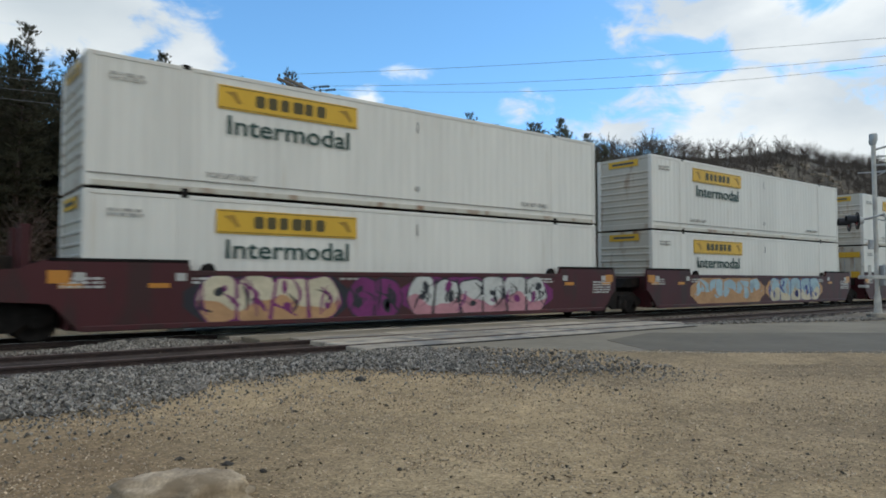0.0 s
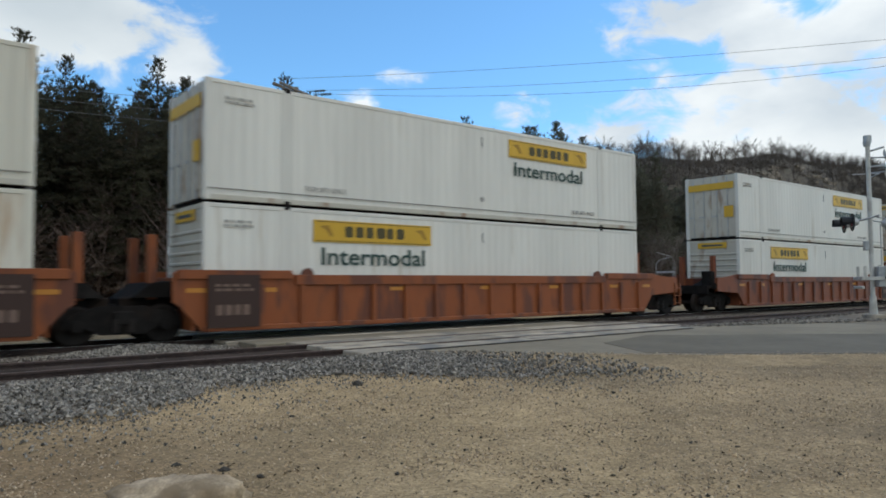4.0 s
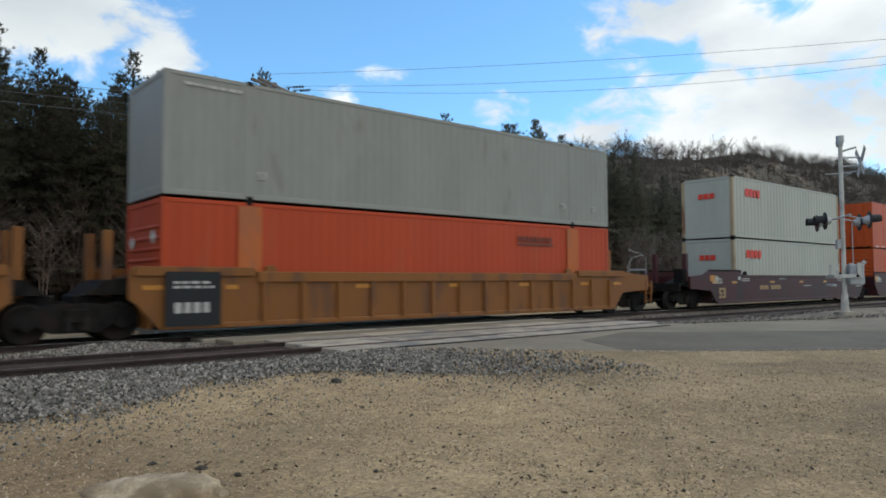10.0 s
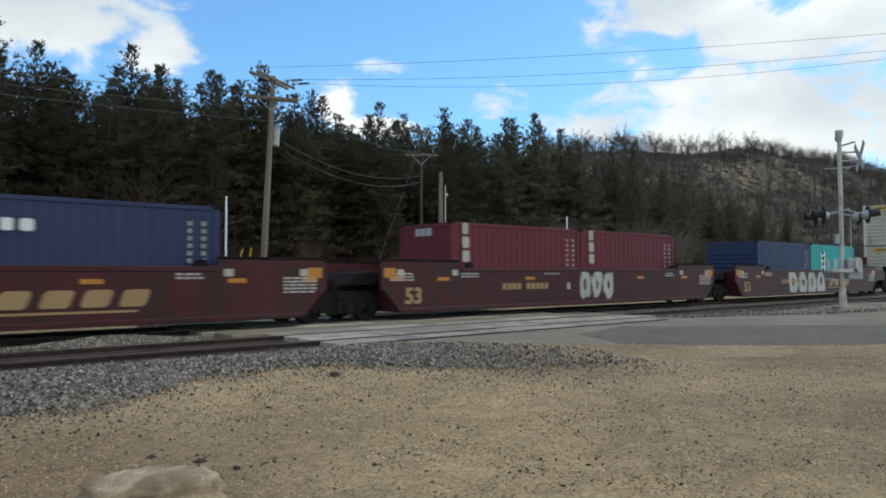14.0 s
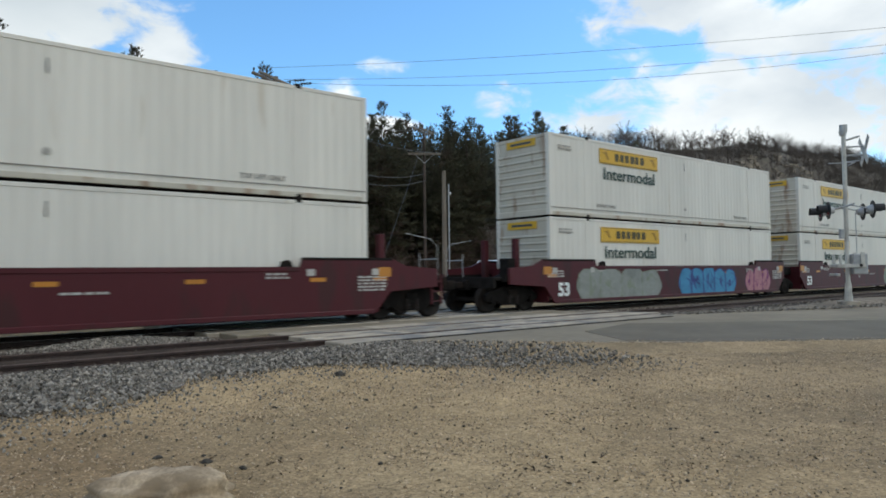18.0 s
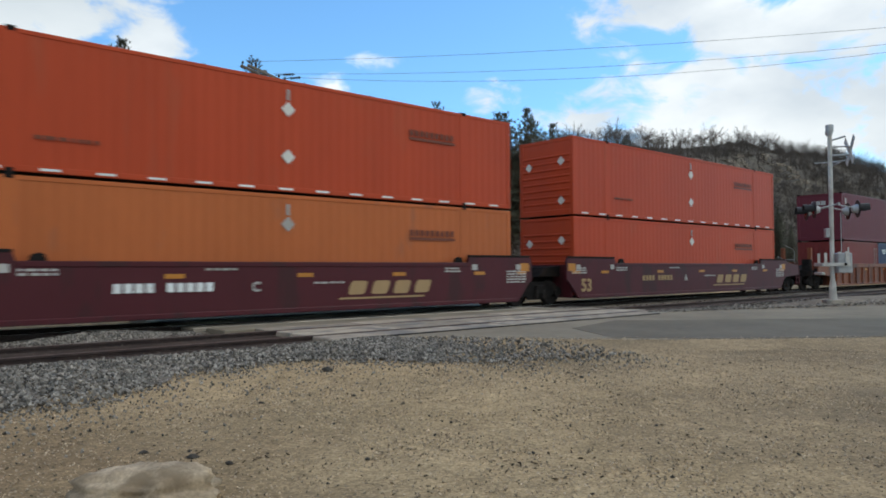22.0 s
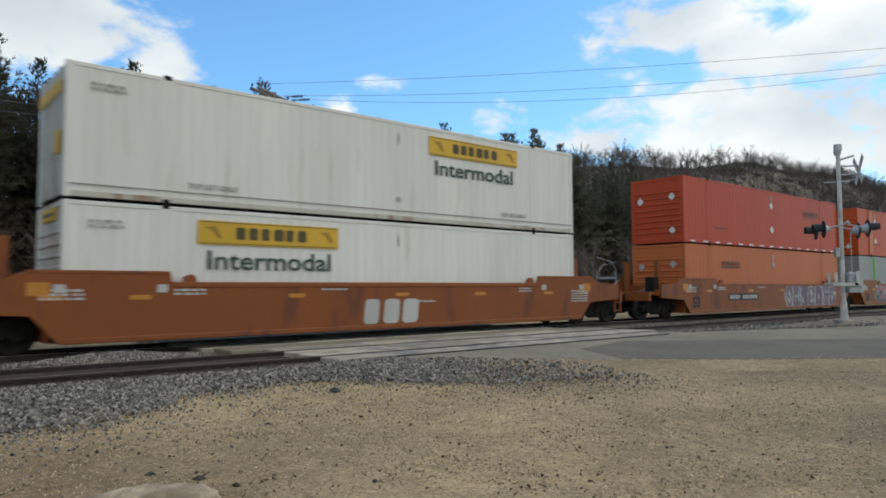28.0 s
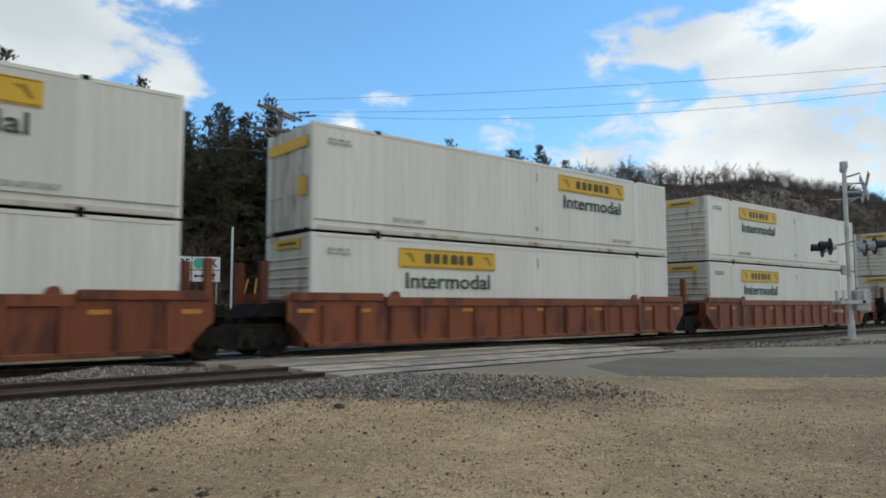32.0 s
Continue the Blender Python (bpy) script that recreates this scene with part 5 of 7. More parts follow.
    P("counterweight", Geo().box(-0.5, 0.5, -0.46, -0.36, 1.28, 1.40, 0.02).box(-0.5, 0.5, -0.46, -0.36, 0.98, 1.08, 0.02), "aluminium", "white counterweight bar")
    P("junction_box", Geo().box(-0.12, 0.12, -0.22, -0.08, 2.3, 2.62, 0.015), "galvanised")
    P("ladder_rail", Geo().tube((0.0, 0.3, 1.8), (0, 0.3, 3.2), 0.018, seg=6), "galvanised")


crossing_signal()


def parked_van():
    """A white pickup with a cap, parked on the far road."""
    th = empty("parked_pickup", pose(27.9, 26.8, 0.02, 0, 0, 4), label="white pickup truck with a canopy parked on the far road", category="pickup truck")
    body = [(-2.6, 0.45), (2.55, 0.45), (2.65, 0.7), (2.6, 1.0), (1.2, 1.15), (-2.65, 1.15), (-2.7, 0.6)]
    put("body", Geo().prism(body, "y", -0.95, 0.95).mesh("body", MAT["car_white"]), th)
    cab = [(1.25, 1.13), (0.55, 1.85), (-0.75, 1.88), (-0.8, 1.13)]
    c = put("cab", Geo().prism(cab, "y", -0.85, 0.85).mesh("cab", MAT["car_white"]), th)
    put("side_window", Geo().prism([(0.98, 1.2), (0.45, 1.75), (-0.6, 1.77), (-0.62, 1.2)], "y", -0.862, -0.852).mesh("side_window", MAT["glass_dark"]), c)
    cap = [(-0.85, 1.13), (-0.85, 1.95), (-2.3, 1.93), (-2.62, 1.7), (-2.66, 1.13)]
    k = put("canopy", Geo().prism(cap, "y", -0.88, 0.88).mesh("canopy", MAT["car_white"]), th)
    put("canopy_window", Geo().box(-2.3, -1.0, -0.892, -0.882, 1.35, 1.7).mesh("canopy_window", MAT["glass_dark"]), k)
    for wx in (-1.7, 1.75):
        for wy in (-0.9, 0.9):
            w = put("wheel", Geo().lathe([(-0.11, 0.0), (-0.11, 0.22), (-0.1, 0.36), (0.1, 0.36), (0.11, 0.22), (0.11, 0.0)], (wx, wy, 0.36), 18).mesh("wheel", MAT["tyre"]), th)
            put("rim", Geo().lathe([(-0.12, 0.0), (-0.125, 0.2), (-0.11, 0.22)], (wx, wy, 0.36), 14).mesh("rim", MAT["galvanised"]), w)


parked_van()


# ---- the train ----
FT = 0.3048
W = 2.59            # container width
FLOOR = 0.305       # well floor over the rail
LEN = {53: 16.15, 40: 12.19, 20: 6.06}
MOVING = []         # (thing, place along the train, height)


def corrugated(length, z0, z1, pitch, depth):
    """A corrugated side in the xz plane, its crests at y = 0 and its troughs at y = +depth."""
    n = max(2, round(length / pitch))
    p = length / n
    xs = []
    for i in range(n):
        x = -length / 2 + i * p
        xs += [(x, 0), (x + p * 0.36, 0), (x + p * 0.5, depth), (x + p * 0.86, depth)]
    xs.append((length / 2, 0))
    g = Geo()
    v = [(x, y, z) for x, y in xs for z in (z0, z1)]
    g.add(v, [(2 * i, 2 * i + 2, 2 * i + 3, 2 * i + 1) for i in range(len(xs) - 1)])
    k = len(v)
    g.add([(x, depth + 0.012, z) for x in (-length / 2, length / 2) for z in (z0, z1)], [(0, 1, 3, 2)])
    return g


def end_plane(name, g, mat, parent, left, label=""):
    """An end piece is drawn for the left end; the right end is its half turn."""
    return put(name, g, parent, None if left else pose(0, 0, 0, 0, 0, 180), label)


def container(feet, mat, front="L", high=True, name="shipping_container", label="", ribs=True, trim=None, pitch=0.28):
    """A container with its base middle at the origin; the camera side is -y. front: which end is the plain front wall."""
    L, H, m = LEN[feet], (2.896 if high else 2.591), MAT[mat]
    t = MAT[trim] if trim else m
    th = empty(name, (0, 0, 0), label=label, category="container", group="containers on the train")
    half, w2 = L / 2, W / 2
    key = (feet, high, mat)
    side = cached(("side",) + key, lambda: corrugated(L - 0.24, 0.15, H - 0.11, pitch, 0.0042 if feet == 53 else 0.016).mesh("side_panel", m))
    put("side_panel", side, th, (0, -w2 + 0.012, 0))
    put("side_panel", side, th, pose(0, w2 - 0.012, 0, 0, 0, 180))
    rail = cached(("brail",) + key, lambda: Geo().box(-half + 0.13, half - 0.13, -w2, -w2 + 0.07, 0.035, 0.16, 0.008).mesh("bottom_rail", MAT["white_dirty"] if mat in ("white", "white_rusty") else m))
    trail = cached(("trail",) + key, lambda: Geo().box(-half + 0.13, half - 0.13, -w2, -w2 + 0.07, H - 0.13, H - 0.035, 0.008).mesh("top_rail", m))
    for me, n in ((rail, "bottom_rail"), (trail, "top_rail")):
        put(n, me, th)
        put(n, me, th, pose(0, 0, 0, 0, 0, 180))
    post = cached(("post", high, (trim or mat)), lambda: Geo().box(-0.08, 0.08, -0.08, 0.08, 0.03, H - 0.03, 0.012).mesh("corner_post", t))
    for sx in (-1, 1):
        for sy in (-1, 1):
            put("corner_post", post, th, (sx * (half - 0.08), sy * (w2 - 0.08), 0))
    if feet == 53:
        band = cached(("band", high, mat), lambda: Geo().box(-0.17, 0.17, -0.02, 0.02, 0.15, H - 0.1, 0.006).mesh("frame_post", m))
        for sx in (-1, 1):
            for sy in (-1, 1):
                put("frame_post", band, th, (sx * 6.02, sy * (w2 - 0.022), 0))
    cast = cached(("casting",), lambda: Geo().box(-0.09, 0.09, -0.082, 0.082, -0.060, 0.060, 0.012).mesh("corner_casting", MAT["steel_dark"]))
    cx = 6.02 if feet == 53 else half - 0.09
    for sx in (-1, 1):
        for sy in (-1, 1):
            for z in (0.055, H - 0.05):
                put("corner_casting", cast, th, (sx * cx, sy * (w2 - 0.079), z))
    put("roof", cached(("roof",) + key, lambda: roof_panel(L, H).mesh("roof", m)), th)
    put("floor", cached(("floor", feet), lambda: Geo().box(-half + 0.1, half - 0.1, -w2 + 0.08, w2 - 0.08, 0.02, 0.12).mesh("floor", MAT["steel_dark"])), th)
    left_front = front == "L"
    rod_mat = MAT["galvanised"] if mat.startswith("white") else m
    em = MAT["white_dirty"] if mat in ("white", "white_rusty") else m
    fw = cached(("front",) + key, lambda: front_wall(half, H, ribs).mesh("front_wall", em))
    end_plane("front_wall", fw, m, th, left_front)
    for k, (lo, hi) in enumerate(((-1.13, -0.01), (0.01, 1.13))):
        d = cached(("door", k) + key, lambda: door_leaf(half, H, lo, hi).mesh("door_leaf", em))
        leaf = end_plane("door_leaf", d, m, th, not left_front)
        for f in (0.3, 0.75):
            y = lo + (hi - lo) * f
            rod = cached(("rod", k, f, feet, high, rod_mat.name), lambda: Geo().tube((-half - 0.02, y, 0.06), (-half - 0.02, y, H - 0.08), 0.022, seg=6).box(-half - 0.05, -half, y - 0.02, y + 0.24, 1.0, 1.05).mesh("lock_rod", rod_mat))
            put("lock_rod", rod, leaf, None, "galvanised door lock rod" if mat.startswith("white") else "painted door lock rod")
    return th


def roof_panel(L, H):
    g = Geo().box(-L / 2 + 0.1, L / 2 - 0.1, -W / 2 + 0.06, W / 2 - 0.06, H - 0.065, H - 0.045)
    n = int(L / 0.6)
    for i in range(n):
        x = -L / 2 + 0.35 + i * (L - 0.7) / (n - 1)
        g.box(x - 0.11, x + 0.11, -W / 2 + 0.12, W / 2 - 0.12, H - 0.047, H - 0.036)
    return g


def front_wall(half, H, ribs):
    """The plain end as one folded sheet, with horizontal ribs where it has them."""
    prof = [(-half, 0.035), (-half, 0.22), (-half + 0.025, 0.24)]
    if ribs:
        for i in range(8):
            z = 0.42 + i * (H - 0.9) / 8
            prof += [(-half + 0.025, z), (-half - 0.012, z + 0.03), (-half - 0.012, z + 0.07), (-half + 0.025, z + 0.10)]
    prof += [(-half + 0.025, H - 0.17), (-half, H - 0.15), (-half, H - 0.04), (-half + 0.08, H - 0.04), (-half + 0.08, 0.035)]
    return Geo().prism(prof, "y", -W / 2 + 0.162, W / 2 - 0.162)


def door_leaf(half, H, lo, hi):
    g = Geo().box(-half + 0.015, -half + 0.06, lo, hi, 0.1, H - 0.07)
    for i in range(4):
        z0 = 0.28 + i * (H - 0.5) / 4
        g.box(-half + 0.002, -half + 0.02, lo + 0.08, hi - 0.08, z0, z0 + (H - 0.5) / 4 - 0.12)
    return g


NEAR = -W / 2 - 0.012


def panel(name, x0, x1, z0, z1, mat, parent, label="", y=NEAR, c=0.004):
    me = cached((name, round(x1 - x0, 3), round(z1 - z0, 3), mat), lambda: Geo().box(-(x1 - x0) / 2, (x1 - x0) / 2, -0.004, 0.014, -(z1 - z0) / 2, (z1 - z0) / 2).mesh(name, MAT[mat]))
    return put(name, me, parent, ((x0 + x1) / 2, y, (z0 + z1) / 2), label)


def blocks(name, x0, x1, z0, z1, n, mat, parent, label="", y=NEAR - 0.006, slant=0.0, seed=0):
    """A row of plain solid blocks that stands for a maker's mark."""
    if name == "carrier_mark" and n > 1:
        w = (x1 - x0) / n
        for i in range(n):
            last = blocks(name, x0 + i * w, x0 + (i + 1) * w, z0, z1, 1, mat, parent, label if i == 0 else "", y, slant, seed)
        return last
    def build():
        g = Geo()
        rng = random.Random(seed + n)
        step, h = (x1 - x0) / n, z1 - z0
        for i in range(n):
            x = -(x1 - x0) / 2 + i * step
            w = step * rng.uniform(0.62, 0.86)
            c = min(w, h) * 0.16
            prof = [(0, c), (c, 0), (w - c, 0), (w, c), (w, h - c), (w - c, h), (c, h), (0, h - c)]
            g.prism([(x + a + slant * b, b - h / 2) for a, b in prof], "y", -0.004, 0.004)
        return g.mesh(name, MAT[mat])
    me = cached((name, "blocks", n, round(x1 - x0, 3), round(z1 - z0, 3), mat, seed, slant), build)
    return put(name, me, parent, ((x0 + x1) / 2, y, (z0 + z1) / 2), label)


def stencil(x0, x1, z, mat, parent, rows=1, h=0.07, y=NEAR, name="stencil_marking"):
    """Small unreadable lettering as short bars."""
    if name == "stencil_character":
        n = max(3, round((x1 - x0) / 0.23))
        me = cached((name, h, mat), lambda: Geo().box(-0.08, 0.08, -0.003, 0.008, -h / 2, h / 2).mesh(name, MAT[mat]))
        for i in range(n):
            if i != 4:
                last = put(name, me, parent, (x0 + (i + 0.5) * (x1 - x0) / n, y, z))
        return last
    def build():
        g = Geo()
        rng = random.Random(int((x1 - x0) * 100) + rows)
        for r in range(rows):
            x = -(x1 - x0) / 2
            while x < (x1 - x0) / 2 - 0.05:
                w = rng.uniform(0.06, 0.22)
                g.box(x, min(x + w, (x1 - x0) / 2), -0.003, 0.008, -r * h * 1.7 - h / 2, -r * h * 1.7 + h / 2)
                x += w + rng.uniform(0.03, 0.07)
        return g.mesh(name, MAT[mat])
    return put(name, cached((name, round(x1 - x0, 2), rows, h, mat), build), parent, ((x0 + x1) / 2, y, z))


def diamond(x, z, s, mat, parent, y=NEAR):
    me = cached(("diamond", s, mat), lambda: Geo().prism([(-s, 0), (0, -s), (s, 0), (0, s)], "y", -0.004, 0.012).mesh("diamond_placard", MAT[mat]))
    return put("diamond_placard", me, parent, (x, y, z), "white diamond placard")


WORD = {}


def white_freight(front, mat="white", logo="yellow_logo", word="green_logo", label="", lettering=True):
    """White 53-foot container with a coloured panel above the word Intermodal, near its front end."""
    th = container(53, mat, front, name="shipping_container", label=label or "white corrugated fifty-three-foot container with a yellow panel and green lettering")
    x0 = -5.3 if front == "L" else 1.53
    x1 = x0 + 3.72
    p = panel("logo_panel", x0, x1, 2.04, 2.6, logo, th, "golden yellow logo panel" if logo == "yellow_logo" else "faded pale logo panel")
    edge = "logo_brown" if logo == "yellow_logo" else "grey_logo"
    q = put("logo_border", cached(("jborder", edge), lambda: Geo().box(-1.82, 1.82, -0.003, 0.003, 0.236, 0.252).box(-1.82, 1.82, -0.003, 0.003, -0.252, -0.236).mesh("logo_border", MAT[edge])), p, (0, -0.006, 0), "thin dark border")
    blocks("logo_mark", -0.95, 1.0, -0.14, 0.15, 6, edge, p, "dark blocks of the carrier's mark", y=-0.008, seed=3)
    for sx in (-1.5, 1.5):
        put("scroll_mark", cached(("scroll", sx, edge), lambda: Geo().prism([(-0.2, 0.12), (0.05, 0.16), (0.2, -0.1), (0.12, -0.14), (-0.02, 0.04)], "y", -0.003, 0.004).mesh("scroll_mark", MAT["logo_ochre" if logo == "yellow_logo" else "faint_mark"])), p, (sx, -0.008, 0))
    if lettering:
        me = text_mesh("Intermodal", 0.60, MAT[word], 0.007)
        if me.name not in WORD:
            xs = [v.co.x for v in me.vertices]
            zs = [v.co.z for v in me.vertices]
            k, kz = 3.26 / (max(xs) - min(xs)), 0.45 / (max(zs) - min(zs))
            c, cz = (max(xs) + min(xs)) / 2, (max(zs) + min(zs)) / 2
            me.transform(Matrix.Diagonal((k, 1, kz, 1)) @ Matrix.Translation((-c, 0, -cz)))
            WORD[me.name] = True
        put("lettering", me, th, ((x0 + x1) / 2 + 0.0, NEAR - 0.004, 1.68), "dark green lettering")
    for x in (-4.95, 5.05):
        put("lettering", text_mesh("TOP LIFT ONLY", 0.17, MAT["faint_mark"], 0.004), th, (x, NEAR - 0.002, 0.46), "faint grey lettering")
    stencil(-7.6, -6.9, 2.45, "faint_mark", th, 2, 0.06)
    put("shadow_gap", cached(("gapline",), lambda: Geo().box(-8.0, 8.0, -0.002, 0.01, -0.012, 0.012).mesh("seam", MAT["seam_grey"])), th, (0, NEAR + 0.002, 0.30))
    dot = cached(("sensor_dot",), lambda: Geo().lathe([(-0.008, 0.0), (-0.008, 0.07), (0.006, 0.08)], seg=14).mesh("round_cap", MAT["faint_mark"]))
    put("seam_tick", cached(("tick",), lambda: Geo().box(-0.012, 0.012, -0.004, 0.006, -0.16, 0.16).mesh("seam_tick", MAT["grey_logo"])), th, (0.4, NEAR, 2.35))
    put("round_cap", dot, th, (0.4, NEAR, 0.62), "small round cap")
    if front == "R":
        me = cached(("doorband",), lambda: Geo().box(-0.006, 0.004, -1.1, 1.1, -0.15, 0.15).mesh("door_band", MAT["yellow_logo"]))
        put("door_band", me, th, (-8.075 - 0.045, 0, 2.38), "yellow band across the doors")
        put("door_placard", cached(("doorplac",), lambda: Geo().box(-0.006, 0.004, -0.22, 0.22, -0.25, 0.25).mesh("door_placard", MAT["yellow_logo"])), th, (-8.075 - 0.045, -0.85, 1.2), "yellow door placard")
    else:
        put("end_band", cached(("endband",), lambda: Geo().box(-0.006, 0.004, -0.7, 0.7, -0.13, 0.13).mesh("end_band", MAT["yellow_logo"])), th, (-8.075 - 0.012, 0, 2.62), "yellow band on the front wall")
        put("end_mark", cached(("endmark",), lambda: Geo().box(-0.006, 0.004, -0.5, 0.5, -0.04, 0.04).mesh("end_mark", MAT["grey_logo"])), th, (-8.075 - 0.02, 0, 2.62))
    return th


def orange_freight(front, mat="orange", bar=4.75, bar_z=2.0, diamonds=(0.0,), label="", bottom_tape=True, stripes=False, diamond_mat="white_logo"):
    th = container(53, mat, front, label=label or "orange corrugated fifty-three-foot container with white diamond placards")
    p = blocks("carrier_mark", bar - 0.87, bar + 0.87, bar_z - 0.06, bar_z + 0.12, 9, "brown_logo", th, "dark brown blocks of the carrier's mark", seed=7)
    panel("carrier_bar", bar - 0.87, bar + 0.87, bar_z - 0.18, bar_z - 0.10, "brown_logo", th, "dark brown bar")
    for x in diamonds:
        diamond(x, 2.12, 0.19, diamond_mat, th)
        diamond(x, 0.92, 0.19, diamond_mat, th)
        panel("strip_mark", x - 0.04, x + 0.04, 2.35, 2.62, "faint_mark", th)
    if bottom_tape:
        for i in range(15):
            x = -7.4 + i * 1.05
            panel("reflector_strip", x - 0.19, x + 0.19, 0.075, 0.125, "sign_white", th, y=-W / 2 - 0.003)
    stencil(-5.6, -4.4, 0.75, "brown_logo", th, 1, 0.08)
    if stripes:
        for x in (-6.0, 6.0):
            panel("pale_strip", x - 0.30, x + 0.30, 0.17, 2.77, "orange_faded", th, "paler repainted strip", y=NEAR - 0.012)
    for y, z in ((-0.75, 0.55), (-0.75, 2.0), (0.8, 1.9)):
        me = cached(("enddia", diamond_mat), lambda: Geo().prism([(-0.17, 0), (0, -0.17), (0.17, 0), (0, 0.17)], "x", -0.004, 0.006).mesh("end_placard", MAT[diamond_mat]))
        if front == "L" and z < 2.05:
            put("end_placard", me, th, (-8.075 - 0.018, y, z), "white diamond placard")
    return th


def boxes(kind, front="L"):
    """Containers by kind."""
    if kind == "white":
        return white_freight(front)
    if kind == "white_plain":
        return white_freight(front, "white_bright", lettering=False)
    if kind == "white_rusty":
        return white_freight(front, "white_rusty", "white_logo", label="rust-streaked white container with a faded pale logo panel and grey-green lettering")
    if kind == "white_stained":
        return white_freight(front, "white_rusty", label="rust-stained white container with a yellow panel and green lettering")
    if kind == "white_pale":
        return white_freight(front, "white", "white_logo", label="white container with a faded pale logo panel and dark green lettering")
    if kind == "orange":
        return orange_freight(front)
    if kind == "orange_left":
        return orange_freight(front, "orange", -4.5, 2.0)
    if kind == "orange_red":
        return orange_freight(front, "orange_red", -4.5, 2.0, (0.36,), label="red-orange container with two white diamond placards")
    if kind == "orange_red_r":
        return orange_freight(front, "orange_red", 4.75, 2.0, (0.0,), label="bright red-orange container with white diamond placards")
    if kind == "orange_patched":
        th = orange_freight(front, "orange_red", 4.1, 2.3, (), label="red-orange container with paler panel strips", bottom_tape=False, stripes=True)
        return th
    if kind == "orange_striped":
        return orange_freight(front, "orange", 4.75, 2.35, (-5.2,), label="orange container with pale repainted strips", bottom_tape=False, stripes=True)
    if kind == "orange_faded":
        return orange_freight(front, "orange_faded", 4.75, 2.0, (0.0,), label="faded orange container with dull diamond placards", diamond_mat="faint_mark")
    if kind == "orange_faded_left":
        return orange_freight(front, "orange_faded", -4.2, 2.05, (0.0,), label="faded orange container with dull diamond placards", diamond_mat="faint_mark")
    if kind == "orange_low":
        return orange_freight(front, "orange", 4.75, 1.9, (-0.05,), bottom_tape=False)
    if kind == "blue":
        th = container(53, "blue", "L", label="blue corrugated container with one orange corner post and the number 53", ribs=False)
        put("lettering", text_mesh("53", 0.52, MAT["sign_white"], 0.02), th, (-7.1, NEAR - 0.004, 2.08), "white lettering")
        panel("white_square", -7.36, -6.84, 1.45, 1.85, "sign_white", th)
        panel("white_square", -0.4, 0.05, 2.30, 2.66, "sign_white", th)
        panel("end_post_wrap", -8.08, -7.85, 0.0, 2.89, "orange_red", th, "orange corner post", y=NEAR - 0.004)
        stencil(5.4, 6.4, 2.2, "faint_mark", th, 1, 0.1)
        return th
    if kind == "grey":
        th = container(53, "grey", "L", label="plain grey corrugated container with small number marks", ribs=False)
        for x in (-5.7, 5.5, 7.2):
            put("lettering", text_mesh("53", 0.26, MAT["pale_mark"], 0.008), th, (x, NEAR - 0.004, 0.62))
        stencil(-7.6, -6.2, 2.6, "pale_mark", th, 1, 0.07)
        return th
    if kind == "grey_green":
        th = container(53, "grey", "L", label="grey container with green paint stripes and a white placard", ribs=False)
        for x in (-5.6, 6.05):
            panel("green_stripe", x - 0.12, x + 0.12, 0.17, 2.77, "sign_lime", th, "bright green paint stripe")
        blocks("scrawl", -3.6, -2.5, 1.7, 2.15, 4, "scrawl_blue", th, "pale blue spray-paint scrawl", seed=5)
        diamond(4.4, 1.78, 0.19, "sign_white", th)
        return th
    if kind == "pale":
        th = container(40, "pale_grey", "L", trim="rusty_post", label="pale grey forty-foot container with a red maker's mark", ribs=False, pitch=0.34)
        blocks("maker_mark", -4.93, -3.35, 1.98, 2.36, 4, "red_mark", th, "red blocks of the carrier's mark", seed=2)
        blocks_end(th, 40, "red_mark", 2.0)
        return th
    if kind == "magenta":
        th = container(20, "magenta", "L", high=False, label="bright magenta twenty-foot container with large white block marks")
        for i, x in enumerate((-1.75, -0.4, 0.95)):
            g = Geo()
            if i == 0:
                g.box(-0.55, -0.36, -0.004, 0.004, -0.6, 0.6).box(0.36, 0.55, -0.004, 0.004, -0.6, 0.6).box(-0.36, 0.36, -0.004, 0.004, 0.4, 0.6)
            elif i == 1:
                g.box(-0.55, -0.36, -0.004, 0.004, -0.6, 0.6).box(0.36, 0.55, -0.004, 0.004, -0.6, 0.6).prism([(-0.36, 0.6), (-0.36, 0.3), (0.36, -0.6), (0.36, -0.3)], "y", -0.004, 0.004)
            else:
                g.box(-0.55, -0.36, -0.004, 0.004, -0.6, 0.6).box(-0.36, 0.5, -0.004, 0.004, 0.4, 0.6).box(-0.36, 0.4, -0.004, 0.004, -0.1, 0.08)
            put("maker_mark", g.mesh("maker_mark", MAT["sign_white"]), th, (x + 0.35, NEAR - 0.005, 1.55), "white block of the carrier's mark")
        id_marks(th, 20)
        return th
    if kind in ("dark_red", "red20", "red20_a"):
        th = container(20, "dark_red" if kind == "dark_red" else "red_oxide", "R", high=False, label="plain dark red twenty-foot container" if kind == "dark_red" else "red oxide twenty-foot container with vertical white marks")
        id_marks(th, 20)
        if kind == "red20_a":
            for i in range(5):
                blocks("vertical_mark", -2.32, -1.98, 1.95 - i * 0.30, 2.20 - i * 0.30, 1, "pale_mark", th, seed=i)
        return th
    if kind == "navy20":
        th = container(20, "navy", "R", high=False, label="navy blue twenty-foot container with a white maker's mark")
        blocks("maker_mark", -1.65, -0.7, 1.85, 2.1, 3, "sign_white", th, "white blocks of the carrier's mark", seed=4)
        for i in range(3):
            panel("wave_bar", -2.35 + 0.08 * i, -1.8, 2.06 - i * 0.11, 2.12 - i * 0.11, "sign_white", th, "white bar of the carrier's mark")
        id_marks(th, 20)
        return th
